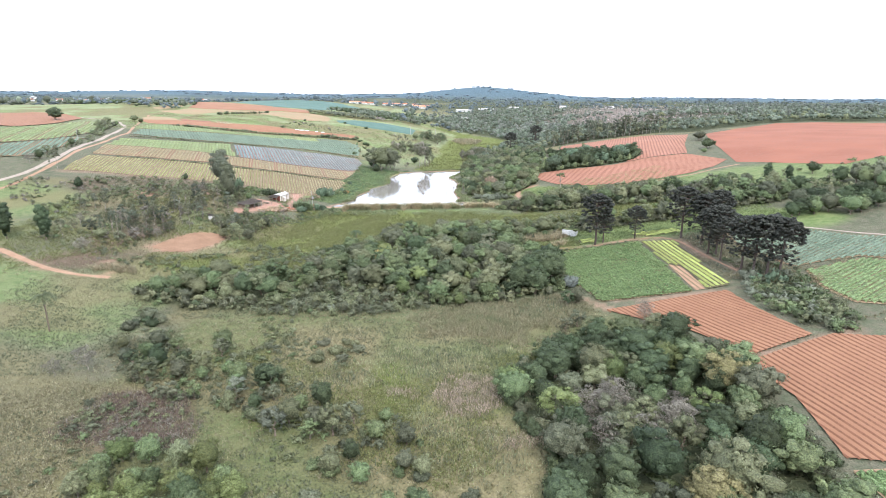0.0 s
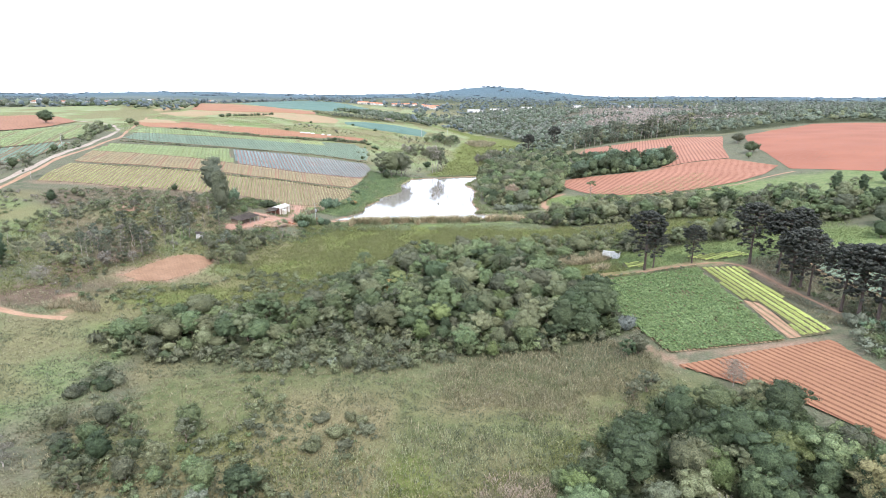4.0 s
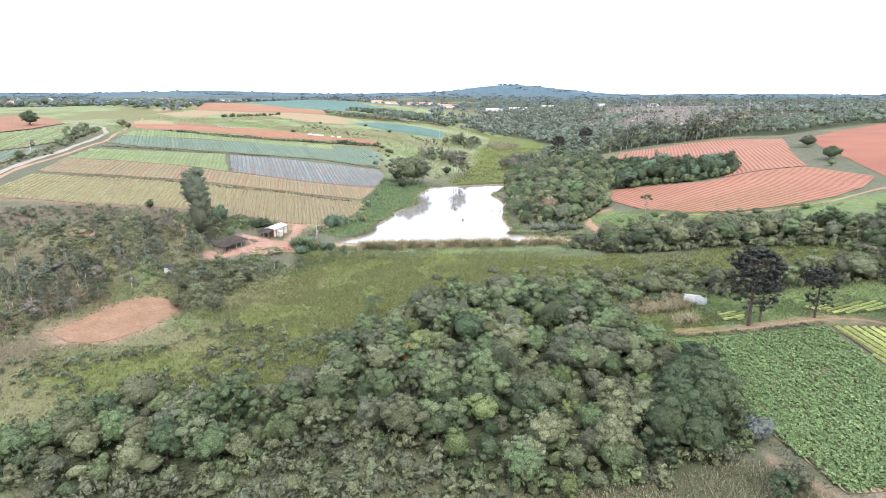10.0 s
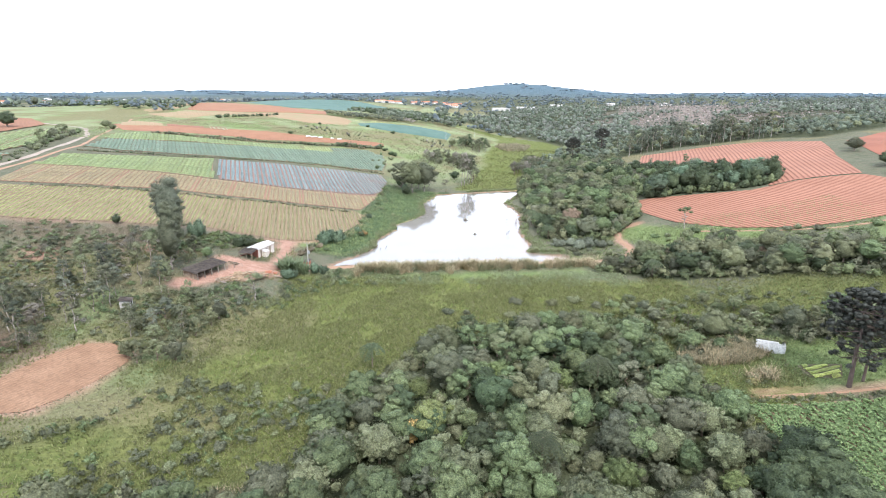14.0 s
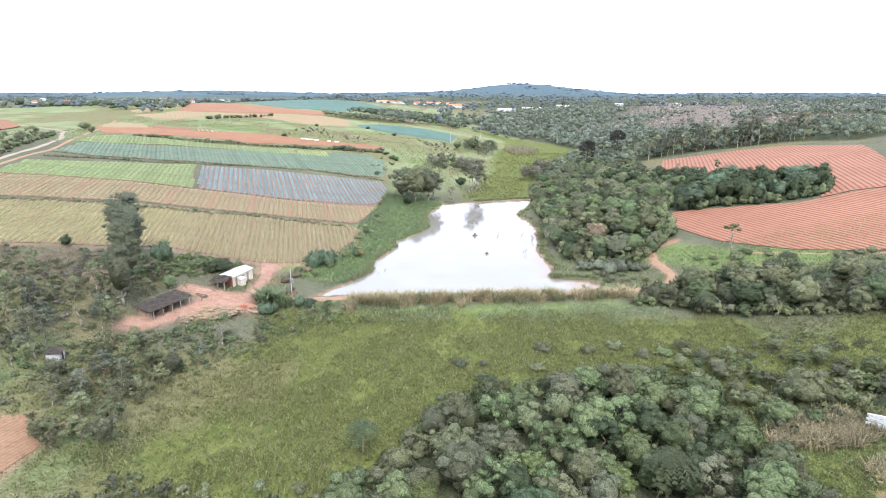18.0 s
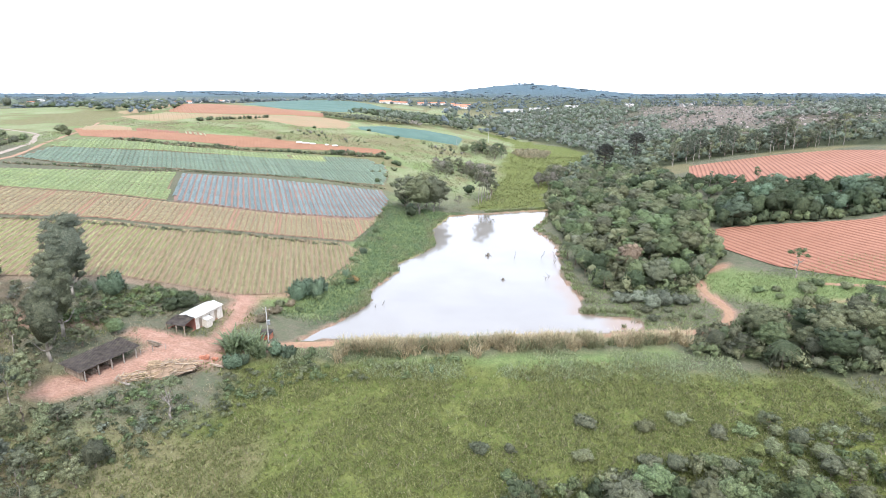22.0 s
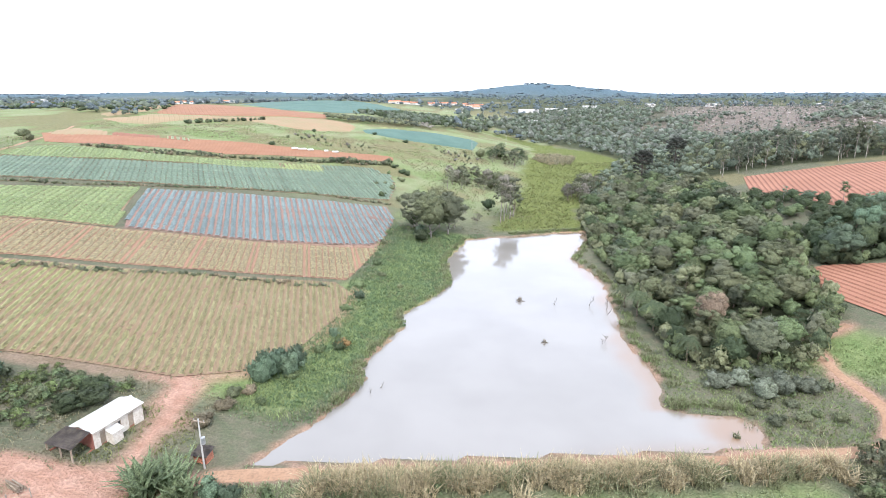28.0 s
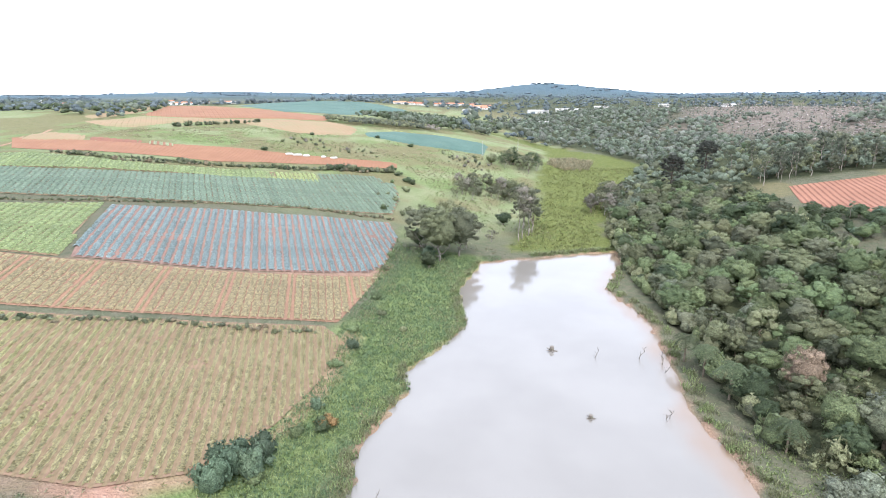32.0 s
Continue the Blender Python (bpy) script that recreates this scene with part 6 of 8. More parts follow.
BIG_GUM_CROWN = crown("crown", LEAF_EUC, 301, 96, 3.3, 6.6, 10.8, 0.8, 0.15, 10000, core=0.74, droop=0.7, sub=1, low=-0.9, flat=0.9)
BIG_GUM_TRUNK = trunk_mesh("trunk", 302, 13.0, 0.4, 12, 3.0, PALE_BARK, 0.4, 0.3)
FLAT_CROWN = crown("crown", LEAF_MID, 303, 16, 2.0, 1.1, 6.4, 0.55, 0.16, 1100, core=0.55, low=-0.6, inside=False)
FLAT_TRUNK = trunk_mesh("trunk", 304, 5.4, 0.2, 8, 1.8, PALE_BARK, 0.3, 0.6)
CONE_CROWN = crown("crown", LEAF_DARK, 305, 44, 1.7, 4.4, 6.0, 0.62, 0.16, 2600, low=-1.0)
POLE_TRUNK = trunk_mesh("trunk", 306, 6.0, 0.2, 3, 0.8, BARK)


def special(label, crown_me, trunk_me, mat, x, y, scale, tall=1.0, name="tree"):
    ob = thing(name, label, "tree", (x, y, gz(x, y)), rnd.uniform(0, 360), "", scale)
    ob.scale = (scale, scale, scale * tall)
    piece("trunk", trunk_me, ob)
    piece("crown", crown_me, ob, mat=mat)


special("tall grey-green eucalyptus above the farmyard", BIG_GUM_CROWN, BIG_GUM_TRUNK, LEAF_EUC, -104.5, 263, 1.28, 0.83)
special("leaning eucalyptus in front of the taller one", BIG_GUM_CROWN, BIG_GUM_TRUNK, LEAF_GREY, -96, 248, 0.95)
special("drooping eucalyptus beside the timber shed", BIG_GUM_CROWN, BIG_GUM_TRUNK, LEAF_GREY, -92.5, 240, 0.8)
special("lone flat-topped tree below the red field", FLAT_CROWN, FLAT_TRUNK, LEAF_MID, 62.7, 294.5, 1.0)
special("small flat-topped tree by the marsh edge", FLAT_CROWN, FLAT_TRUNK, LEAF_OLIVE, -67.1, 231.8, 0.95)
for x, y, s in ((-136, 169, 1.1), (-139, 172, 0.95), (-126, 172, 1.1), (-142, 176, 0.9)):
    special("dark conifer on the pasture slope", CONE_CROWN, POLE_TRUNK, LEAF_DARK, x, y, s)
for x, y, s in ((137.8, 236, 0.8), (143, 229.5, 0.75)):
    special("dark conifer on the green slope", CONE_CROWN, POLE_TRUNK, LEAF_DARK, x, y, s)
tree("broad", "dark", 160, 241, 0.9, "on the green slope", "slope trees")
tree("wispy", "twig", 161, 228, 0.8, "on the green slope", "slope trees")
for x, y, s, c in ((157, 336, 1.2, "dark"), (161, 340, 1.1, "dark"), (150, 323, 0.6, "mid"), (172, 380, 1.3, "grey"), (177, 388, 1.2, "grey")):
    tree("broad", c, x, y, s, "on the bank between the red fields", "bank trees")
for x, y, s, c in ((-170, 247, 1.0, "grey"), (-151, 230, 0.9, "dark"), (-148, 238.5, 0.6, "olive"), (-144.7, 238, 0.6, "olive"), (-122, 264, 0.75, "dark"), (-200, 305, 0.9, "dark"), (-207, 322, 0.7, "grey"), (-94.7, 204.4, 1.1, "grey")):
    tree("gum" if c == "grey" else "round", c, x, y, s, "at the field edge", "edge trees")
for x, y, s in ((26.8, 316, 1.5), (29, 320.5, 1.4)):
    tree("broad", "rust", x, y, s * 0.78, "flowering in the pond wood", "flowering trees", 1.35)
shrub("amber", -52.3, 300, 1.5, "flowering on the pond bank", "")
shrub("dark", -52.5, 299.2, 1.5, "under the amber bush", "")
for x, y, s in ((-98.9, 267.6, 2.9), (-64.5, 249, 2.0), (-63.0, 250.8, 1.5), (-58.0, 255.2, 1.7), (-55.5, 254.6, 1.4)):
    shrub("blue", x, y, s, "beside the farmyard", "farmyard bushes")
for x, y, s in ((-83.6, 269, 2.6), (-85, 266, 2.2), (-84.5, 272, 2.0)):
    shrub("dark", x, y, s, "behind the farmhouse", "yard shrubs")
shrub("white", 37.2, 151.5, 2.4, "beside the vegetable field", "")
for x, y, s in ((18.4, 290, 1.9), (22.8, 291.3, 2.0), (28.1, 294, 1.9), (25.7, 287.6, 2.1), (29, 288.6, 2.0), (33, 289, 1.6), (80.5, 139, 1.8)):
    shrub("pale", x, y, s * 1.25, "in the grass", "silvery shrubs")
for x, y, k, c, s in ((-91, 233, "loose", "olive", 1.2), (-95, 229, "gum", "olive", 1.1), (-88, 226, "gum", "euc", 1.0), (-91, 246, "loose", "olive", 0.9), (-88.5, 252, "round", "mid", 0.8), (-93, 254, "loose", "grey", 0.9), (-97, 238, "gum", "olive", 1.2),
                      (-86, 222, "loose", "olive", 0.9), (-100, 224, "gum", "euc", 1.1), (-81, 226, "loose", "grey", 0.7)):
    tree(k, c, x, y, s, "beside the timber shed", "yard trees")
for x, y in scatter([(119, 186), (129, 184), (136, 176), (150, 186), (156, 202), (144, 206), (124, 196)], 4.8, 70):
    tree(pick({"round": 4, "broad": 2}), pick({"dark": 4, "mid": 2, "grey": 2}), x, y, rnd.uniform(0.9, 1.4), "above the cabbage plots", "tree belt")
# the wood's crown at the head of the pond
for x, y, k, c, s in ((-42.5, 389, "big", "olive", 1.2), (-48, 394, "big", "grey", 1.1), (-37, 397, "big", "grey", 1.3), (-41, 405, "big", "olive", 1.2), (-50, 400, "round", "dark", 1.5), (-45, 381, "round", "dark", 1.2), (-35, 406, "wispy", "twig", 1.6),
                      (-46, 386, "round", "blue", 1.1), (-17, 420, "gum", "grey", 1.9), (-15.5, 424, "gum", "twig", 1.9), (-13, 429, "gum", "grey", 2.1), (-11.5, 434, "gum", "euc", 2.0), (-14, 440, "gum", "grey", 2.0), (-10, 446, "loose", "grey", 1.8), (-22, 444, "round", "dark", 1.3),
                      (-26.6, 418.5, "wispy", "twig", 0.9)):
    tree(k, c, x, y, s, "at the head of the pond", "pond head trees")
for x, y in scatter([(-42, 468), (-28, 478), (-14, 482), (-6, 500), (-16, 512), (-30, 500), (-44, 498)], 6.0, 43):
    tree(pick({"loose": 3, "round": 3, "wispy": 1}), pick({"grey": 4, "twig": 1, "olive": 2}), x, y, rnd.uniform(0.9, 1.5), "in the wet valley above the pond", "valley scrub")
for x, y in scatter([(14, 470), (24, 462), (46, 524), (34, 516)], 5.0, 44):
    tree(pick({"loose": 3, "wispy": 2}), pick({"grey": 4, "twig": 2}), x, y, rnd.uniform(1.0, 1.6), "at the wet edge of the wood", "valley scrub")
for x, y in along([(96, 533), (133, 520), (165, 511), (204, 491)], 6.0, 4.0):
    tree(pick({"gum": 4, "loose": 2}), pick({"euc": 4, "dark": 2, "grey": 3}), x, y, rnd.uniform(1.1, 1.8), "above the ridged red field", "forest edge trees")
for x, y in scatter([(-30, 560), (-10, 590), (6, 576), (-6, 552)], 7.5, 41):
    tree(pick({"loose": 3, "round": 3, "wispy": 2}), pick({"grey": 3, "dark": 2, "olive": 2}), x, y, rnd.uniform(1.2, 1.9), "by the far pasture", "far pasture trees")
for x, y in scatter([(72, 398), (82, 424), (90, 414), (96, 404), (102, 390), (92, 386), (80, 380)], 4.6, 67):
    tree(pick({"round": 4, "broad": 2, "gum": 1}), pick({"dark": 4, "blue": 1.5, "mid": 2}), x, y, rnd.uniform(0.55, 0.95), "below the ridged red field", "field edge trees")
for x, y in scatter([(94, 484), (104, 520), (136, 512), (172, 500), (190, 470), (170, 474), (142, 482), (112, 488)], 6.6, 68):
    tree(pick({"gum": 5, "loose": 3}), pick({"euc": 3, "grey": 4, "olive": 2}), x, y, rnd.uniform(1.0, 1.9), "above the ridged red field", "forest edge trees")
tree("round", "amber", -21, 174.5, 0.8, "flowering in the valley thicket", "valley thicket", 1.3)
# bare greying trees at the front of the near grove
tree("broad", "gold", 51, 90, 1.35, "among the darker grove", "near grove")
tree("broad", "gold", 35, 60.5, 1.3, "among the darker grove", "near grove")
tree("round", "lime", 32.5, 96, 1.5, "among the darker grove", "near grove")
tree("round", "lime", 43, 99, 1.4, "among the darker grove", "near grove")
for x, y in scatter(BARE_TREES, 3.3, 42):
    tree(*rnd.choice((("wispy", "twig"), ("wispy", "twig"), ("loose", "grey"), ("loose", "olive"))), x, y, rnd.uniform(0.8, 1.2), "at the edge of the near grove", "bare trees")



def palm_parts(seed, height):
    r = random.Random(seed)
    bm, fr = bmesh.new(), bmesh.new()
    p = Vector((0, 0, -0.3))
    for i in range(5):
        q = Vector((r.uniform(-0.08, 0.08), r.uniform(-0.08, 0.08), height * (i + 1) / 5))
        limb(bm, p, q, 0.16, 0.14, 7)
        p = q
    for i in range(26):
        a, up = i * 2.4, r.uniform(0.1, 1.0)
        c, s = math.cos(a), math.sin(a)
        knots = []
        for k in range(6):
            t = k / 5
            knots.append(Vector((c * 2.5 * t, s * 2.5 * t, height + up * 1.6 * t - 2.4 * t * t)))
        side = Vector((-s, c, 0))
        for k in range(5):
            for sg in (-1, 1):
                for h in (0.15, 0.65):
                    b = knots[k].lerp(knots[k + 1], h)
                    tip = b + side * sg * r.uniform(0.55, 0.8) * (1 - 0.12 * k) + Vector((c * 0.35, s * 0.35, -0.35))
                    fr.faces.new([fr.verts.new(v) for v in (b, b + (knots[k + 1] - knots[k]) * 0.42, tip)])
    out = []
    for b, name, mat in ((bm, "trunk", BARK), (fr, "fronds", PALM_LEAF)):
        me = bpy.data.meshes.new(name)
        b.to_mesh(me)
        b.free()
        me.materials.append(mat)
        out.append(me)
    return out


PALM = [palm_parts(60, 8.5), palm_parts(61, 5.0)]
for x, y, k, s in ((-85, 112, 0, 1.0), (-31.5, 199.5, 1, 1.0), (10.7, 191.8, 1, 1.3), (-2.3, 167.3, 1, 1.3), (16.3, 299.5, 1, 1.0), (12.5, 322, 1, 1.2), (11, 328, 1, 1.1), (14, 314, 1, 1.3), (66, 270, 1, 1.1), (40, 255, 1, 1.1)):
    ob = thing("palm_tree", "feathery palm with a slim pale trunk", "palm", (x, y, gz(x, y)), rnd.uniform(0, 360), "palms", s)
    piece("trunk", PALM[k][0], ob)
    piece("fronds", PALM[k][1], ob)


# ---- long-leaved clumps ----
def blades(count, radius, length, seed, width=0.3, arch=0.6, up=1.0, base_spread=0.6):
    """Arching tapered blades that spring from a patch of ground."""
    r = np.random.default_rng(seed)
    a, rr = r.random(count) * 6.283, np.sqrt(r.random(count)) * radius
    bx, by = np.cos(a) * rr * base_spread, np.sin(a) * rr * base_spread
    d = r.random(count) * 6.283
    ln = length * (0.55 + 0.6 * r.random(count))
    lean = arch * (0.4 + 0.8 * r.random(count))
    verts, faces = [], []
    for k, w in enumerate((1.0, 0.9, 0.6, 0.06)):
        t = k / 3
        out = lean * ln * t ** 1.6
        h = up * ln * (t - 0.42 * lean * t * t)
        cx, cy = bx + np.cos(d) * out, by + np.sin(d) * out
        for sg in (-1, 1):
            verts.append(np.stack([cx - np.sin(d) * sg * width * w * 0.5, cy + np.cos(d) * sg * width * w * 0.5, h], 1))
    v = np.stack(verts, 1)
    n = np.arange(count)[:, None] * 8
    f = np.concatenate([n + np.array(q) for q in ((0, 1, 3, 2), (2, 3, 5, 4), (4, 5, 7, 6))])
    return v.reshape(-1, 3), f


for x, y, s in ((-66.5, 254.5, 1.3), (-63.0, 255.6, 1.2), (-65.5, 257.5, 1.0), (-61.0, 254.0, 0.95), (-68.5, 256.5, 0.9)):
    v, f = blades(52, 2.0, 4.2, int(100 - x), 0.55, 0.85)
    ob = new("long_leaved_plant", mesh_of("long_leaved_plant", v, f, [AGAVE_LEAF]))
    ob.matrix_world = pose(x, y, gz(x, y) - 0.1) @ Matrix.Scale(s, 4)
    tagged(ob, "large clump of long arching green leaves by the yard", "plant", "long-leaved clump")


def reed_bed(name, places, mat_list, label, length, count, width=0.12, radius=1.0, arch=0.7):
    verts, faces, index, base = [], [], [], 0
    for i, (x, y) in enumerate(places):
        v, f = blades(count, radius, length * rnd.uniform(0.75, 1.2), 1000 + i, width, arch, base_spread=1.0)
        verts.append(v + [x, y, gz(x, y) - 0.1])
        faces.append(f + base)
        index.append(np.full(len(f), int(rnd.random() < 0.35) if len(mat_list) > 1 else 0))
        base += len(v)
    if not verts:
        return
    me = mesh_of(name, np.concatenate(verts), np.concatenate(faces), mat_list, np.concatenate(index))
    tagged(new(name, me), label, "reeds", kind="stuff")


dam_reeds = []
for i in range(250):
    x = rnd.uniform(-46, 8) if i < 215 else rnd.uniform(10, 26)
    dam_reeds.append((x, float(dam_line(x)) - 1.9 - abs(rnd.gauss(0, 1.7))))
reed_bed("dam_reeds", dam_reeds, [REED_BROWN, REED_GREEN], "tall brown reed grass along the dam", 2.9, 46, 0.17, 1.1, 0.75)
shore = []
for i in range(150):
    y = rnd.uniform(276, 392)
    shore.append((float(np.interp(y, SHORE_Y, SHORE_L)) - rnd.uniform(0.3, 1.8), y))
for i in range(130):
    y = rnd.uniform(283, 400)
    shore.append((float(np.interp(y, EAST_Y, EAST_X)) + rnd.uniform(0.6, 3.2), y))
for i in range(90):
    x = rnd.uniform(-14, 15)
    shore.append((x, 394 + 0.36 * (x + 30) + rnd.uniform(0.2, 3.0)))
for i in range(40):
    x = rnd.uniform(8, 20)
    shore.append((x, 281.8 + rnd.uniform(0.0, 2.0)))
shore = [(x, y) for x, y in shore if pond(x, y) < 0.4]
reed_bed("shore_reeds", shore, [REED_GREEN, GRASS_GREEN], "olive reeds and sedge along the pond shore", 1.3, 26, 0.14, 0.9, 0.6)
reed_bed("brown_reeds", scatter([(30, 204), (33, 210), (44, 213), (48, 209), (47, 204.5), (38, 203)], 1.0, 80) + [(rnd.uniform(40, 46), rnd.uniform(196, 200)) for i in range(8)], [REED_BROWN, GRASS_DRY],
         "rusty brown reed clump beside the ruined wall", 2.4, 40, 0.15, 1.1, 0.8)
def spots(poly, spacing, seed):
    return [p for p in scatter(poly, spacing, seed) if rnd.random() < 0.85]


reed_bed("straw_grass", spots([(-8, 128), (2, 137), (20, 140), (34, 146), (40, 136), (34, 126), (14, 116), (-4, 118)], 1.25, 81) + [(rnd.uniform(2, 38), rnd.uniform(112, 127)) for i in range(90)] + [(rnd.uniform(-70, 30), rnd.uniform(52, 124)) for i in range(150)]
         + [(rnd.uniform(18, 40), rnd.uniform(272, 282)) for i in range(20)], [GRASS_DRY, REED_GREEN], "tall straw-coloured grass in clumps", 1.25, 24, 0.11, 1.3, 0.7)
reed_bed("marsh_reeds", spots([(-34, 98), (-22, 104), (0, 112), (16, 112), (10, 99), (-2, 98), (-10, 93), (-22, 94)], 1.9, 82) + spots([(-10, 92), (0, 82), (12, 80), (20, 80), (20, 70), (0, 66), (-2, 74)], 1.9, 83), [REED_GREEN, GRASS_MEADOW],
         "olive reeds in the wet meadow", 1.2, 24, 0.1, 1.4, 0.7)
reed_bed("rosy_reeds", spots([(-1, 89), (1, 97), (6, 99), (10.5, 97), (11, 86), (5, 83), (1.5, 82.5)], 1.0, 84) + spots([(-10.5, 92.5), (-4, 91.5), (-4, 89), (-10, 90)], 1.1, 85) + spots([(6, 75), (18, 79), (19, 76.5), (8, 73.5)], 1.2, 86), [REED_ROSY, GRASS_DRY],
         "faded pinkish-brown reeds in the wet meadow", 1.1, 30, 0.1, 1.0, 0.6)
reed_bed("bracken", spots([(-60, 90), (-46, 91), (-40, 80), (-38, 74), (-48, 73), (-62, 77)], 1.15, 87), [BRACKEN, TWIG_GREY], "flattened brown bracken in the meadow", 0.8, 26, 0.14, 1.2, 0.9)
reed_bed("brown_reeds", spots([(-48.5, 156), (-47.5, 163), (-43, 163), (-41.5, 156)], 1.2, 88) + spots([(-101, 151), (-99, 157), (-88, 156), (-87, 151)], 1.5, 89) + spots([(74, 134), (84, 137.5), (96, 134), (94, 130), (82, 134)], 1.6, 92), [REED_BROWN, GRASS_DRY], "rusty reed clump in rough grass", 1.7, 34, 0.13, 1.0, 0.8)
reed_bed("bank_reeds", [p for p in spots([(-66, 274), (-59, 296), (-56, 312), (-56, 335), (-58, 366), (-58, 402), (-42, 398), (-35.5, 372), (-33.5, 352), (-36.5, 335), (-43, 322), (-41.5, 312), (-47, 297), (-45.5, 286), (-53, 272)], 1.75, 93) if pond(*p) < -0.2],
         [GRASS_GREEN, BANK_GREEN], "lush tall grass and reeds on the pond bank", 1.0, 18, 0.14, 1.3, 0.8)
reed_bed("far_reeds", spots([(10, 598), (20, 586), (34, 586), (42, 620), (30, 640), (14, 622)], 2.4, 90), [GRASS_DRY, REED_BROWN], "pale reed bed in the wet valley", 3.0, 24, 0.3, 1.6, 0.7)


# ---- grass ----
def tufts(name, count, box, keep, mat, height, label, seed, width=0.11, lean=0.6):
    """Grass as many small tapered blades."""
    r = np.random.default_rng(seed)
    x, y = r.uniform(box[0], box[2], count), r.uniform(box[1], box[3], count)
    # the stand thins out raggedly towards the ends of its ground
    fade = min(9.0, 0.16 * min(box[2] - box[0], box[3] - box[1]))
    rim = np.minimum(np.minimum(x - box[0], box[2] - x), np.minimum(y - box[1], box[3] - y))
    k = (r.random(count) < keep(x, y) * sstep(0, fade, rim + fade * (vnoise(x, y, 5, 78) - 0.5))) & (pond(x, y) < -0.4)
    x, y = np.repeat(x[k], 3), np.repeat(y[k], 3)
    n = len(x)
    x, y = x + r.normal(0, 0.22, n), y + r.normal(0, 0.22, n)
    z = ground_z(x, y) - 0.05
    a, h = r.random(n) * 6.283, height * (0.5 + 0.8 * r.random(n))
    w = width * (0.7 + 0.6 * r.random(n))
    dx, dy = np.cos(a) * w, np.sin(a) * w
    lx, ly = r.normal(0, lean, n) * h, r.normal(0, lean, n) * h
    v = np.stack([np.stack([x - dx, y - dy, z], 1), np.stack([x + dx, y + dy, z], 1), np.stack([x + lx, y + ly, z + h], 1)], 1).reshape(-1, 3)
    tagged(new(name, mesh_of(name, v, np.arange(len(v)).reshape(-1, 3), [mat])), label, "grass", kind="stuff")


def off_beds(x, y):
    """1 on open ground, 0 in woods, yards, tracks and fields."""
    ok = np.ones(len(x), bool)
    for poly in WOODS.values():
        ok &= ~inside(poly, x, y)
    for poly in (BEAN_FIELD, CLAY_PATCH, [(36, 190), (78, 186), (76, 134), (42, 136)], [(42, 134), (76, 135), (92, 108), (92, 80), (66, 60), (56, 62), (56, 116)], [(-190, 320), (-165, 245), (-60, 286), (-55, 480), (-76, 513), (-120, 498), (-200, 497), (-260, 506), (-250, 468), (-225, 420)],
                 [(-292, 660), (-290, 540), (-232, 530), (-172, 566), (-147, 556), (-115, 572), (-90, 573), (-30, 583), (-30, 645), (-150, 672)]):
        ok &= ~inside(poly, x, y)
    for line in [YARD, FARM_TRACK, YARD_LINK, POND_PATH, [(-78, 244), (-74, 247), (-69, 251)], [(-84, 254), (-78, 253), (-74, 256)], [(-60, 258.7), (38, 271.5)]] + SIDE_TRACKS:
        ok &= near_line(line, x, y) > (3.6 if line is YARD else 1.6)
    return ok


def in_marsh(x, y):
    wob = 16 * (vnoise(x, y, 14, 28) - 0.5) + 8 * (vnoise(x, y, 4, 29) - 0.5)
    return off_beds(x, y) * sstep(-12, 0, x - np.interp(y, VALLEY_Y, VALLEY_L) + wob) * (x < np.interp(y, VALLEY_Y, VALLEY_R) + 8) * (0.35 + 0.65 * (vnoise(x, y, 7, 21) > 0.35))


tufts("marsh_straw", 5000, (-76, 150, 60, 257), in_marsh, GRASS_DRY, 0.65, "straw-coloured stems among the marsh grass", 48)
tufts("marsh_grass", 92000, (-76, 150, 60, 257), in_marsh, GRASS_MARSH, 0.6, "olive green marsh grass", 31)
tufts("marsh_grass", 9000, (-26, 404, 74, 600), lambda x, y: in_marsh(x, y) * sstep(-4, 4, np.minimum(x - np.interp(y, WET_Y, WET_L), np.interp(y, WET_Y, WET_R) - x) + 10 * (vnoise(x, y, 9, 30) - 0.5)), GRASS_MARSH, 0.9, "olive green marsh grass beyond the pond", 32, width=0.2)
tufts("meadow_grass", 50000, (-110, 44, 44, 152), lambda x, y: off_beds(x, y) * (vnoise(x, y, 11, 22) > 0.45), GRASS_MEADOW, 0.36, "green and olive meadow grass", 33)
CHANNEL = [(-46, 108), (-34, 106), (-24, 103), (-12, 96), (0, 100), (14, 110), (30, 112), (26, 98), (14, 88), (8, 70), (-2, 62), (-16, 70), (-22, 84), (-34, 96)]
TAN_CORNER = [(-96, 84), (-68, 95), (-58, 98), (-51, 86), (-51, 64), (-46, 50), (-90, 50)]
tufts("channel_grass", 26000, (-46, 60, 32, 112), lambda x, y: off_beds(x, y) * sstep(-2, 5, edge_distance(CHANNEL, x, y) + 8 * (vnoise(x, y, 6, 80) - 0.5)) * (0.3 + 0.7 * (vnoise(x, y, 8, 71) > 0.42)), GRASS_MARSH, 0.5, "yellow-green sedge in the wet meadow", 72)
tufts("straw_patch", 16000, (-96, 50, -46, 98), lambda x, y: sstep(-3, 8, edge_distance(TAN_CORNER, x, y) + 14 * (vnoise(x, y, 7, 79) - 0.5)), GRASS_DRY, 0.42, "matted tan grass in the dry corner of the meadow", 73)
tufts("dry_meadow_grass", 38000, (-110, 44, 44, 152), lambda x, y: off_beds(x, y) * (vnoise(x, y, 11, 22) < 0.55), GRASS_DRY, 0.34, "dry straw-coloured meadow grass", 34)
tufts("slope_straw", 22000, (-150, 140, -60, 285), lambda x, y: off_beds(x, y) * (vnoise(x, y, 12, 26) < 0.5), GRASS_DRY, 0.4, "dry grass on the slope", 44)
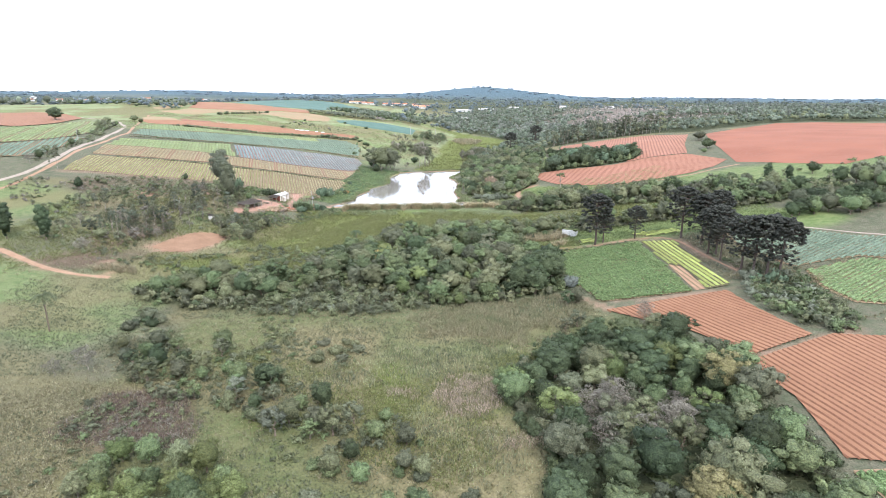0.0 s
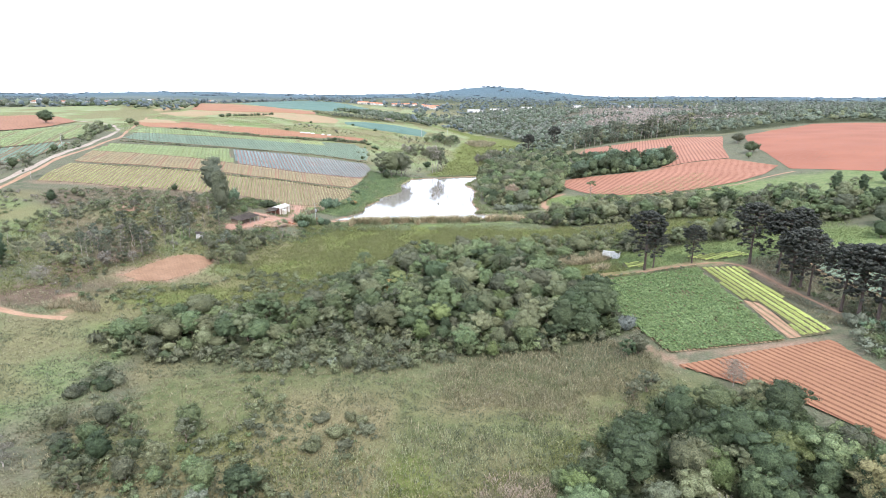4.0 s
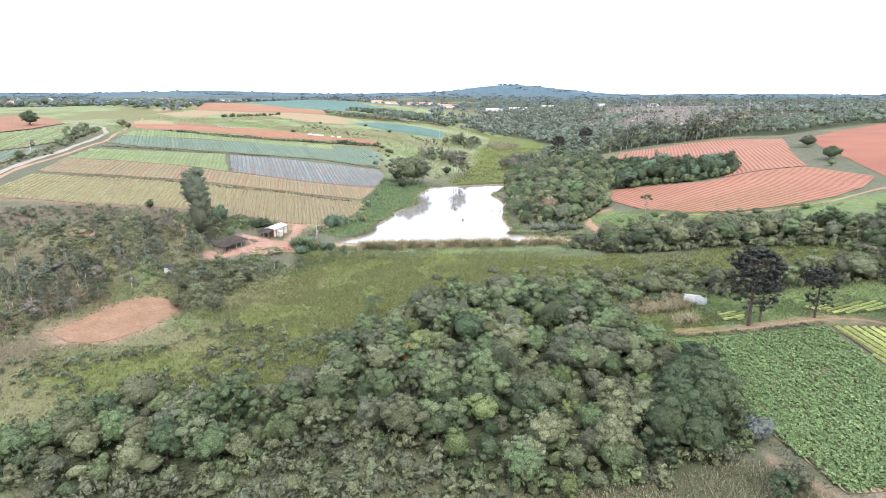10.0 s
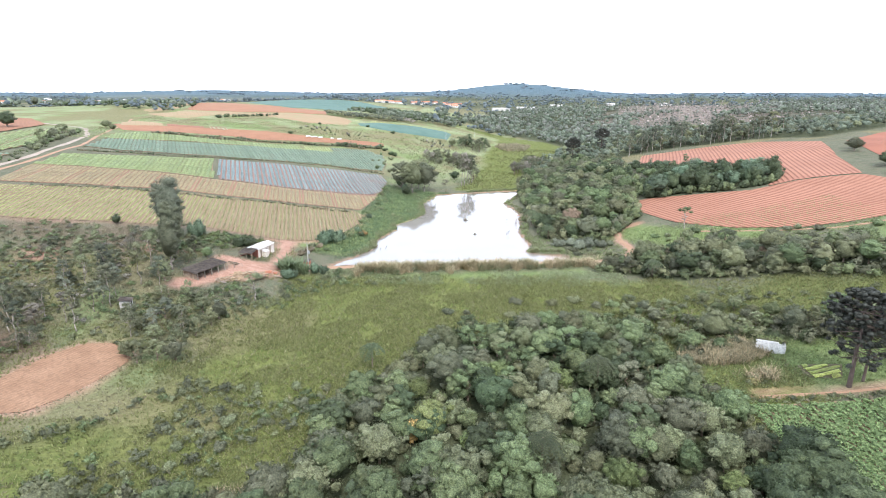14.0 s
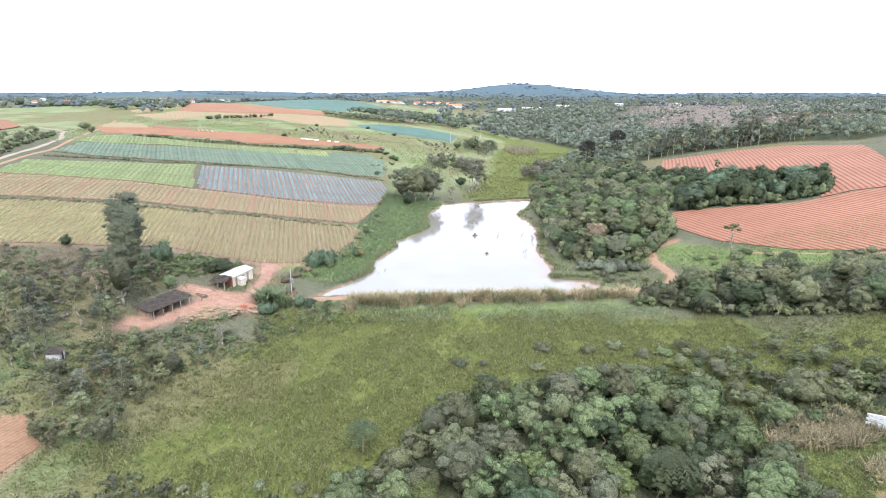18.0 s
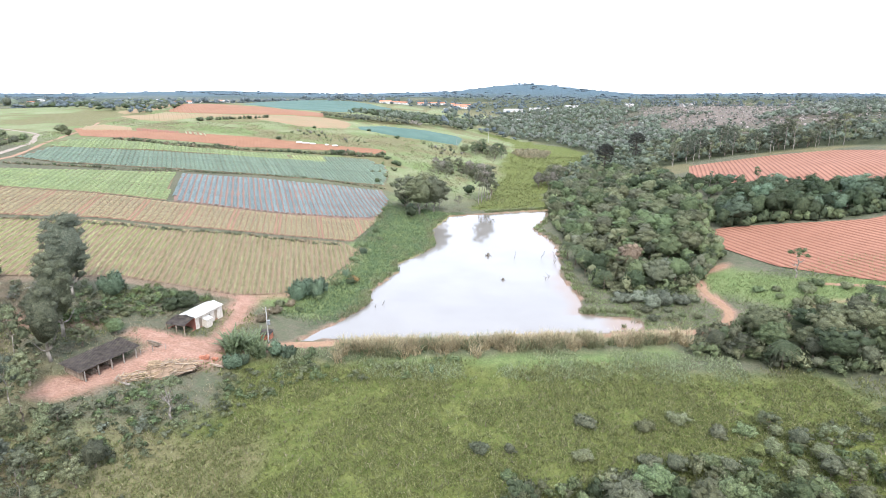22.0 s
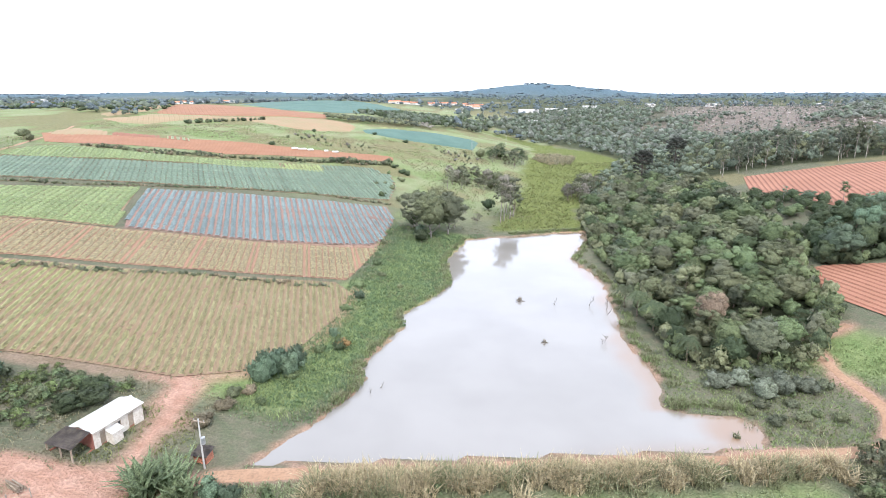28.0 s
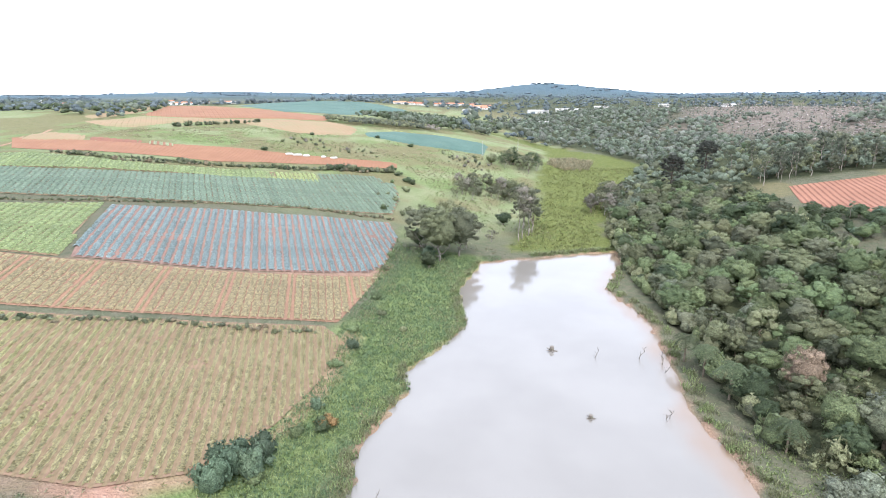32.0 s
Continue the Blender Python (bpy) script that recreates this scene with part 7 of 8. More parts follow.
tufts("bank_straw", 9000, (-66, 270, -22, 400), lambda x, y: off_beds(x, y) * (vnoise(x, y, 9, 27) > 0.55), GRASS_DRY, 0.45, "pale grass on the pond bank", 45)
tufts("bank_grass", 24000, (-66, 270, -22, 400), lambda x, y: off_beds(x, y) * 1.0, BANK_GREEN, 0.5, "lush green grass on the pond bank", 35)
tufts("bank_grass", 16000, (4, 262, 120, 306), lambda x, y: off_beds(x, y) * 0.8, GRASS_GREEN, 0.45, "green grass around the dam end", 36)
tufts("slope_grass", 36000, (-150, 140, -60, 285), lambda x, y: off_beds(x, y) * (vnoise(x, y, 12, 26) > 0.42), GRASS_MARSH, 0.5, "green pasture grass on the slope", 37)
tufts("bank_straw", 9000, (72, 104, 112, 186), lambda x, y: off_beds(x, y) * (vnoise(x, y, 6, 25) > 0.35), GRASS_DRY, 0.6, "rough dry grass under the araucarias", 50)
tufts("plot_grass", 16000, (28, 186, 124, 214), lambda x, y: off_beds(x, y) * 1.0, GRASS_GREEN, 0.4, "green grass behind the plots", 38)
tufts("plot_grass", 12000, (42, 206, 112, 250), lambda x, y: off_beds(x, y) * 1.0, GRASS_MARSH, 0.6, "olive grass between the tree belts", 49)
tufts("dam_grass", 9000, (-58, 248, 34, 262), lambda x, y: off_beds(x, y) * sstep(0.3, 0.6, vnoise(x, y, 6, 24)), GRASS_PALE, 0.5, "pale green grass below the dam", 39)
tufts("far_pasture_grass", 14000, (-260, 400, 0, 620), lambda x, y: off_beds(x, y) * (vnoise(x, y, 14, 23) > 0.45), GRASS_DRY, 0.5, "straw-coloured pasture grass", 40, width=0.24)
tufts("far_pasture_grass", 14000, (-260, 400, 0, 620), lambda x, y: off_beds(x, y) * (vnoise(x, y, 11, 64) > 0.5), GRASS_GREEN, 0.45, "green pasture grass", 65, width=0.24)

# ---- far woods ----
far_wood = Heap()
for x, y in scatter(FOREST, 5.6, 51):
    cleared = float(edge_distance(FELLED, np.array([x]), np.array([y]))[0]) > 150 * (float(vnoise(x, y, 60, 41)) - 0.5) + 70 * (float(vnoise(x, y, 18, 42)) - 0.5)
    if y > 700 and rnd.random() < 0.35:
        continue
    if cleared:
        u = rnd.random()
        if u < 0.42:
            far_wood.add(rnd.choice(FAR_CLUMP), pick({FAR_BROWN: 5, FAR_GREY: 3}), x, y, gz(x, y) - 0.4, rnd.uniform(0.3, 0.7))
        elif u < 0.72:
            far_wood.add(rnd.choice(SPIRE), pick({FAR_GREY: 4, FAR_BROWN: 3, LEAF_EUC: 1}), x, y, gz(x, y) - 1, rnd.choice((0.3, 0.4, 0.5, 0.6, 0.9)), 1.1)
    elif rnd.random() < (0.12 if y < 560 else 0.24):
        far_wood.add(rnd.choice(SPIRE), pick({LEAF_EUC: 1, FAR_GREY: 3, FAR_GREEN: 2}), x, y, gz(x, y), rnd.uniform(0.7, 1.15), rnd.uniform(0.85, 1.1))
    else:
        far_wood.add(rnd.choice(CLUMP if y < 500 else FAR_CLUMP), pick({FAR_GREEN: 8, LEAF_OLIVE: 2, LEAF_DARK: 0.7, LEAF_EUC: 1, LEAF_GREY: 2} if y < 600 else {FAR_GREY: 3, FAR_GREEN: 5, LEAF_EUC: 1}), x, y, gz(x, y), rnd.uniform(0.75, 1.4) * (1.0 if y < 640 else 1.15), rnd.uniform(0.9, 1.3))
far_wood.put("far_forest", "wide grey-green forest with tall eucalyptus behind the fields", "forest")

plantation = Heap()
for x, y in scatter([(-145, 620), (-118, 619), (-96, 632), (-66, 658), (-72, 676), (-100, 662), (-122, 652), (-152, 646)], 3.4, 52):
    plantation.add(rnd.choice(CLUMP), pick({LEAF_EUC: 3, LEAF_OLIVE: 2} if x < -78 else {TWIG_GREY: 2, LEAF_OLIVE: 1}), x, y, gz(x, y), rnd.uniform(0.75, 0.95), 1.0)
plantation.put("plantation", "dense strip of young eucalyptus plantation", "plantation")

hedge = Heap()
for x, y in scatter([(-264, 560), (-300, 575), (-420, 640), (-520, 820), (-430, 900), (-330, 720), (-290, 672), (-262, 612)], 6.5, 53):
    if rnd.random() < 0.75:
        hedge.add(rnd.choice(FAR_CLUMP), pick({LEAF_DARK: 2, FAR_GREEN: 3, HAZED_LEAF: 2}), x, y, gz(x, y) - 0.3, rnd.uniform(0.8, 1.5))
hedge.put("town_woods", "dark green woods between the pasture and the town", "woods")

middle = Heap()
for i in range(3400):
    a, r = rnd.uniform(-0.82, 0.82), 620 + 1100 * rnd.random() ** 1.3
    x, y = r * math.sin(a), 100 + r * math.cos(a)
    if inside(FOREST, np.array([x]), np.array([y]))[0] or vnoise(x, y, 160, 7) < 0.36 + (0.12 if x < 0 else 0):
        continue
    if -400 < x < -60 and 520 < y < 1030:
        continue
    # from 900 m on only the haze-coloured leaves
    middle.add(rnd.choice(FAR_CLUMP), pick({LEAF_EUC: 2, FAR_GREEN: 3, FAR_GREY: 1, HAZED_LEAF: 2} if r < 900 else {HAZED_LEAF: 1}), x, y, gz(x, y) - 0.5, rnd.uniform(1.2, 2.2), rnd.choice((0.6, 0.7, 0.9, 1.4)))
for i in range(150):
    x, y = rnd.uniform(-60, 760), rnd.uniform(860, 1300)
    middle.add(rnd.choice(SPIRE), pick({LEAF_EUC: 2, HAZED_LEAF: 3, FAR_GREEN: 1}), x, y, gz(x, y) - 0.5, rnd.choice((0.8, 1.0, 1.2, 1.4, 1.9)), rnd.uniform(0.8, 1.2))
for x, y in scatter([(-140, 690), (-123, 794), (-67, 822), (-16, 812), (-36, 720), (-58, 690), (-72, 670)], 7.0, 69):
    middle.add(rnd.choice(CLUMP), pick({LEAF_DARK: 3, FAR_GREEN: 3, LEAF_EUC: 1}), x, y, gz(x, y) - 0.3, rnd.uniform(1.0, 1.7))
middle.put("middle_woods", "dark green woods on the far rolling land", "woods")

distant = Heap()
for i in range(2000):
    a, r = rnd.uniform(-0.8, 0.8), 1700 + 2500 * rnd.random()
    x, y = r * math.sin(a), 100 + r * math.cos(a)
    if vnoise(x, y, 190, 8) < 0.3:
        continue
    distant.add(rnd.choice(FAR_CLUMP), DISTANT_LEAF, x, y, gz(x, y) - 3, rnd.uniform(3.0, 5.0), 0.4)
distant.put("backdrop", "woods on the horizon, coloured blue-green for haze", "distant woods")


# ---- buildings and small things ----
def box(bm, at, size, turn=0.0, lean=(0, 0)):
    m = Matrix.Translation(at) @ Euler((lean[0], lean[1], turn)).to_matrix().to_4x4() @ Matrix.Diagonal((*size, 1))
    bmesh.ops.create_cube(bm, size=1.0, matrix=m)
    return bm


def boxed(name, parent, mat, *boxes, label="", bevel=0.0):
    bm = bmesh.new()
    for b in boxes:
        box(bm, *b)
    if bevel:
        bmesh.ops.bevel(bm, geom=bm.edges[:], offset=bevel, segments=1, affect="EDGES")
    return part(name, bm, mat, parent, label)


def sheet_roof(name, parent, mat, corners, wave, depth, thick, label="", sag=0.0, courses=0):
    """A ribbed roof between four corners: low-left, low-right, high-right, high-left. Ribs run from low to high."""
    a, b, c, d = [Vector(p) for p in corners]
    n = max(4, int((b - a).length / wave) * 2)
    rows = 5 if not courses else courses * 2
    bm = bmesh.new()
    grid = []
    for j in range(rows + 1):
        t = j / rows
        step = 0.035 * (j % 2) if courses else 0
        line = []
        for i in range(n + 1):
            s = i / n
            p = a.lerp(b, s).lerp(d.lerp(c, s), t)
            p.z += depth * (i % 2) - sag * math.sin(math.pi * s) * math.sin(math.pi * t) + step + rnd.uniform(-0.01, 0.01)
            line.append(bm.verts.new(p))
        grid.append(line)
    for j in range(rows):
        for i in range(n):
            bm.faces.new((grid[j][i], grid[j][i + 1], grid[j + 1][i + 1], grid[j + 1][i]))
    bmesh.ops.solidify(bm, geom=bm.faces[:], thickness=thick)
    return part(name, bm, mat, parent, label)


def farmhouse():
    h = thing("farmhouse", "low limewashed farmhouse with a white sheet roof and tiled porch", "house", (-77.8, 262.6, gz(-77.8, 262.6) - 0.2), -15)
    w, wall = 2.0, 2.35
    # walls with openings on the yard side
    boxed("wall", h, LIME_WALL, ((-w, 1.6, wall / 2 - 0.3), (0.15, 8.2, wall + 0.6)), label="limewashed rear wall")
    boxed("wall", h, LIME_WALL, ((0, 5.7, wall / 2 - 0.1), (4.15, 0.15, wall + 0.7)), label="limewashed gable wall")
    boxed("wall", h, RED_WALL, ((0, -2.5, wall / 2 - 0.1), (4.15, 0.15, wall + 0.7)), label="red-stained wall under the porch")
    segs = ((-2.4, -1.4), (-0.5, 1.0), (2.0, 3.2), (4.1, 5.6))
    boxed("wall", h, LIME_WALL, *[((w, (a + b) / 2, wall / 2 - 0.3), (0.15, b - a, wall + 0.6)) for a, b in segs],
          ((w, -0.95, 2.15), (0.15, 0.9, 0.4)), ((w, 1.5, 2.1), (0.15, 1.0, 0.5)), ((w, 1.5, 0.2), (0.15, 1.0, 1.4)), ((w, 3.65, 2.15), (0.15, 0.9, 0.4)), label="limewashed front wall with openings")
    for y in (-0.95, 3.65):
        d = boxed("door", h, WOOD, ((w - 0.04, y, 0.9), (0.06, 0.86, 2.1)), label="weathered plank door")
        boxed("handle", d, STEEL, ((w + 0.02, y + 0.32, 1.0), (0.05, 0.12, 0.03)))
    win = boxed("window", h, WOOD, ((w, 1.5, 1.36), (0.1, 0.06, 0.92)), ((w, 1.03, 1.36), (0.1, 0.06, 0.92)), ((w, 1.97, 1.36), (0.1, 0.06, 0.92)), ((w, 1.5, 1.8), (0.1, 1.0, 0.06)), ((w, 1.5, 0.93), (0.14, 1.1, 0.06)),
                label="timber window frame")
    for y in (1.27, 1.73):
        boxed("pane", win, GLASS_DARK, ((w - 0.02, y, 1.36), (0.02, 0.4, 0.82)))
    ridge, eave = wall + 0.75, wall + 0.12
    sheet_roof("roof", h, WHITE_SHEET, ((w + 0.45, -2.7, eave), (w + 0.45, 5.95, eave), (0, 5.95, ridge), (0, -2.7, ridge)), 0.35, 0.05, 0.03, "white corrugated sheet roof slope")
    sheet_roof("roof", h, WHITE_SHEET, ((-w - 0.45, 5.95, eave), (-w - 0.45, -2.7, eave), (0.0, -2.7, ridge), (0.0, 5.95, ridge)), 0.35, 0.05, 0.03, "white corrugated sheet roof slope")
    boxed("ridge_cap", h, WHITE_SHEET, ((0, 1.6, ridge + 0.08), (0.3, 8.7, 0.05)))
    sheet_roof("porch_roof", h, OLD_TILE, ((-w - 0.5, -5.95, 2.05), (w + 0.4, -5.95, 2.05), (w + 0.3, -2.75, ridge - 0.3), (-w - 0.4, -2.75, ridge - 0.3)), 0.26, 0.07, 0.05, "weathered dark tiled porch roof", 0.08, 9)
    for x in (-w - 0.3, 0.2, w + 0.2):
        boxed("post", h, WOOD, ((x, -5.75, 0.85), (0.16, 0.16, 2.5)))
    boxed("beam", h, WOOD, ((0, -5.75, 2.0), (4.8, 0.12, 0.14)))
    boxed("porch_wall", h, RED_WALL, ((-w, -4.1, 0.3), (0.14, 3.1, 1.4)), label="low red porch wall")
    lean = boxed("lean_to", h, LIME_WALL, ((w + 0.65, 0.4, 0.35), (1.1, 1.6, 1.7)), label="small limewashed lean-to")
    sheet_roof("lean_to_roof", lean, WHITE_SHEET, ((w + 1.4, -0.6, 1.3), (w + 1.4, 1.4, 1.3), (w + 0.1, 1.4, 1.75), (w + 0.1, -0.6, 1.75)), 0.3, 0.04, 0.03, "white sheet lean-to roof")
    boxed("foundation", h, RED_WALL, ((0, 0.0, -0.45), (4.0, 11.3, 0.8)), label="red cement floor slab")


def timber_shed():
    s = thing("timber_shed", "long open timber shed with a dark mossy tiled roof", "shed", (-84.5, 241.8, gz(-84.5, 241.8) - 0.1), -20, scale=1.04)
    sheet_roof("roof", s, OLD_TILE, ((2.5, -5.6, 1.65), (2.5, 5.6, 1.65), (-2.5, 5.6, 2.4), (-2.5, -5.6, 2.4)), 0.28, 0.07, 0.05, "dark sagging tiled roof", 0.22, 12)
    for y in (-4.6, -2.3, 0.0, 2.3, 4.6):
        for x, t in ((2.2, 1.65), (-2.2, 2.3)):
            boxed("post", s, PALE_BARK, ((x, y + rnd.uniform(-0.1, 0.1), t / 2 - 0.35), (0.17, 0.17, t + 0.7)), label="pale wooden post")
    boxed("beam", s, WOOD, ((2.2, 0, 1.6), (0.12, 11.0, 0.14)))
    boxed("beam", s, WOOD, ((-2.2, 0, 2.27), (0.12, 11.0, 0.14)))
    for i in range(11):
        boxed("back_board", s, WOOD, ((-2.3, -4.5 + i * 0.9, 0.85 + rnd.uniform(-0.1, 0.1)), (0.05, 0.82, 2.2)))
    for i in range(9):
        boxed("end_board", s, WOOD, ((-2.0 + i * 0.46, -4.75, 0.7 + rnd.uniform(-0.15, 0.15)), (0.4, 0.05, 1.9)))


def log_pile(x, y, n, turn, label, mat=BARK, long=2.2, rad=0.13):
    p = thing("log_pile", label, "log pile", (x, y, gz(x, y)), turn)
    level, k, i = 0, max(2, int(math.sqrt(2 * n))), 0
    while i < n and k > 0:
        for j in range(k):
            if i >= n:
                break
            bm = bmesh.new()
            cx, cz, l2 = (j - k / 2 + 0.5) * rad * 2.1, rad + level * rad * 1.75, long * rnd.uniform(0.4, 0.5)
            limb(bm, (cx + rnd.uniform(-0.1, 0.1), -l2, cz), (cx + rnd.uniform(-0.1, 0.1), l2, cz), rad * rnd.uniform(0.8, 1.05), rad * 0.8, 8)
            part("log", bm, mat, p)
            i += 1
        level, k = level + 1, k - 1


def utility_pole(x, y, height, label, transformer=False):
    p = thing("utility_pole", label, "utility pole", (x, y, gz(x, y)), -12)
    bm = bmesh.new()
    limb(bm, (0, 0, -0.5), (0, 0, height), 0.15, 0.09, 10)
    part("pole", bm, CONCRETE, p, "pale concrete pole")
    boxed("crossarm", p, WOOD, ((0, 0.12, height - 0.5), (1.9, 0.1, 0.12)))
    for i in (-0.8, 0.0, 0.8):
        bm = bmesh.new()
        limb(bm, (i, 0.12, height - 0.44), (i, 0.12, height - 0.2), 0.05, 0.04, 8)
        part("insulator", bm, STEEL, p)
    if transformer:
        bm = bmesh.new()
        limb(bm, (0.38, 0, height * 0.52), (0.38, 0, height * 0.52 + 0.95), 0.3, 0.3, 14)
        t = part("transformer", bm, STEEL, p, "grey steel transformer drum")
        bm = bmesh.new()
        for k in (-0.12, 0.12):
            limb(bm, (0.38 + k, 0, height * 0.52 + 0.95), (0.38 + k, 0, height * 0.52 + 1.2), 0.04, 0.03, 6)
        part("bushing", bm, CONCRETE, t)


farmhouse()
timber_shed()
utility_pole(-61.5, 260.4, 7.8, "concrete utility pole with a transformer by the dam", True)
utility_pole(-33, 581, 9.0, "tall pale utility pole in the far pasture")
utility_pole(-8, 640, 9.0, "tall pale utility pole in the far pasture")
utility_pole(-205, 318, 7.5, "utility pole beside the gravel road")


def pump_hut():
    p = thing("pump_hut", "small brick pump hut with a weathered roof", "hut", (-62.5, 262.2, 0.6), -8)
    for i in range(9):
        for k in range(6):
            for sx, sy, long in ((0, -0.75, 0), (0, 0.75, 0), (-0.95, 0, 1), (0.95, 0, 1)):
                if long and k > 4:
                    continue
                at = (sx + (k - 2.5) * 0.33 + 0.08 * (i % 2), sy, i * 0.17) if not long else (sx, (k - 2) * 0.33, i * 0.17)
                if (i + k) % 3 == 0 and not long:
                    continue
                piece("brick", BRICK_MESH, p, at=at, turn=90 if long else 0)
    sheet_roof("roof", p, OLD_TILE, ((-1.3, -1.15, 1.55), (1.3, -1.15, 1.55), (1.3, 1.1, 1.95), (-1.3, 1.1, 1.95)), 0.25, 0.05, 0.04, "weathered grey roof", 0, 5)


bm = bmesh.new()
box(bm, (0, 0, 0.08), (0.3, 0.14, 0.15))
bmesh.ops.bevel(bm, geom=bm.edges[:], offset=0.01, segments=1, affect="EDGES")
BRICK_MESH = bpy.data.meshes.new("brick")
bm.to_mesh(BRICK_MESH)
bm.free()
BRICK_MESH.materials.append(BRICK_RED)
pump_hut()


def brick_stack(x, y, turn, label, nx, ny, nz):
    p = thing("brick_stack", label, "brick stack", (x, y, gz(x, y)), turn)
    for k in range(nz):
        for i in range(nx):
            for j in range(ny):
                if rnd.random() < 0.88 - 0.15 * (k == nz - 1):
                    piece("brick", BRICK_MESH, p, at=((i - nx / 2) * 0.36 + rnd.uniform(-0.03, 0.03), (j - ny / 2) * 0.2, k * 0.16), turn=rnd.uniform(-8, 8))


brick_stack(-69.9, 249.9, 12, "loose stack of red bricks in the yard", 5, 5, 4)
brick_stack(-68.0, 250.2, -15, "smaller heap of red bricks in the yard", 3, 4, 3)
log_pile(-72.4, 246.2, 12, 60, "untidy heap of split timber", SPLIT_WOOD, 2.6, 0.11)
log_pile(-74.5, 244.2, 9, 20, "heap of offcuts beside the track", SPLIT_WOOD, 1.6, 0.10)
for x, y, n, a in ((-75.6, 243.0, 26, 15), (-73.6, 244.6, 30, 70), (-76.8, 244.6, 18, 110), (-71.8, 245.0, 20, 30), (-74.6, 241.6, 16, 140)):
    log_pile(x, y, n, a, "tangled heap of split timber in the yard", SPLIT_WOOD, 2.0, 0.10)


def timber_heap(x, y, turn, rx, ry, high, n, seed):
    """A low mound of sawdust and offcuts with boards lying over it every way."""
    r = random.Random(seed)
    h = thing("timber_heap", "low heap of tangled boards and sawdust beside the yard", "timber heap", (x, y, gz(x, y)), turn)
    bm = bmesh.new()
    rings = []
    for i in range(6):
        t = i / 5
        rings.append([bm.verts.new((rx * t * math.cos(a) * r.uniform(0.85, 1.15), ry * t * math.sin(a) * r.uniform(0.85, 1.15), high * (1 - t * t) * r.uniform(0.75, 1.2) - 0.15)) for a in (k * 6.283 / 18 for k in range(18))])
    for a, b in zip(rings, rings[1:]):
        for k in range(18):
            bm.faces.new((a[k], b[k], b[(k + 1) % 18], a[(k + 1) % 18]))
    part("mound", bm, SAWDUST, h, "brown sawdust mound")
    for i in range(n):
        t, a, d = math.sqrt(r.random()), r.uniform(0, 6.283), r.uniform(0, 6.283)
        c = Vector((rx * t * math.cos(a), ry * t * math.sin(a), high * (1 - t * t) + 0.08))
        e = Vector((math.cos(d), math.sin(d), r.uniform(-0.25, 0.25))) * r.uniform(0.6, 1.4)
        bm = bmesh.new()
        limb(bm, c - e, c + e, r.uniform(0.07, 0.13), r.uniform(0.06, 0.11), 4)
        part("board", bm, SPLIT_WOOD if r.random() < 0.7 else WOOD, h)


SAWDUST = plain("sawdust", (0.22, 0.15, 0.10), (0.30, 0.21, 0.145), 0.8, 0.95, 4.0, bump=0.5)
timber_heap(-74.2, 243.8, 30, 5.4, 3.2, 1.15, 120, 91)
timber_heap(-78.6, 239.4, 40, 2.6, 1.5, 0.5, 26, 92)
log_pile(-67.4, 248.2, 4, 75, "a few long weathered beams on the ground", WOOD, 4.2, 0.12)
log_pile(-80.3, 250.8, 8, 65, "stacked brown logs at the yard's edge", BARK, 3.2, 0.14)
log_pile(-85.0, 239.0, 15, 72, "firewood stacked under the timber shed", BARK, 2.4, 0.13)
log_pile(-84.2, 242.2, 12, 72, "firewood stacked under the timber shed", BARK, 2.4, 0.13)
log_pile(-78.6, 237.8, 3, 70, "long pale poles lying by the track", PALE_BARK, 4.0, 0.09)
log_pile(-104, 257, 8, 85, "fallen pale trunks below the tall eucalyptus", PALE_BARK, 4.5, 0.14)


def fence(points, label, height=1.3, rails=2):
    f = thing("fence", label, "fence", (points[0][0], points[0][1], gz(*points[0])))
    o = Vector((points[0][0], points[0][1], gz(*points[0])))
    last = None
    for (x0, y0), (x1, y1) in zip(points, points[1:]):
        n = max(1, int(math.hypot(x1 - x0, y1 - y0) / 2.2))
        for i in range(n + 1):
            x, y = x0 + (x1 - x0) * i / n, y0 + (y1 - y0) * i / n
            b = Vector((x, y, gz(x, y))) - o
            bm = bmesh.new()
            limb(bm, b + Vector((0, 0, -0.3)), b + Vector((rnd.uniform(-0.06, 0.06), rnd.uniform(-0.06, 0.06), height)), 0.07, 0.06, 6)
            part("post", bm, PALE_BARK, f)
            if last:
                for k in range(rails):
                    bm = bmesh.new()
                    up = Vector((0, 0, height * (0.45 + 0.4 * k)))
                    limb(bm, last + up, b + up, 0.03, 0.03, 4)
                    part("rail", bm, WOOD, f)
            last = b


fence([(-80.4, 246.6), (-79.2, 248.4), (-77.6, 250.0)], "short leaning pole fence beside the shed")


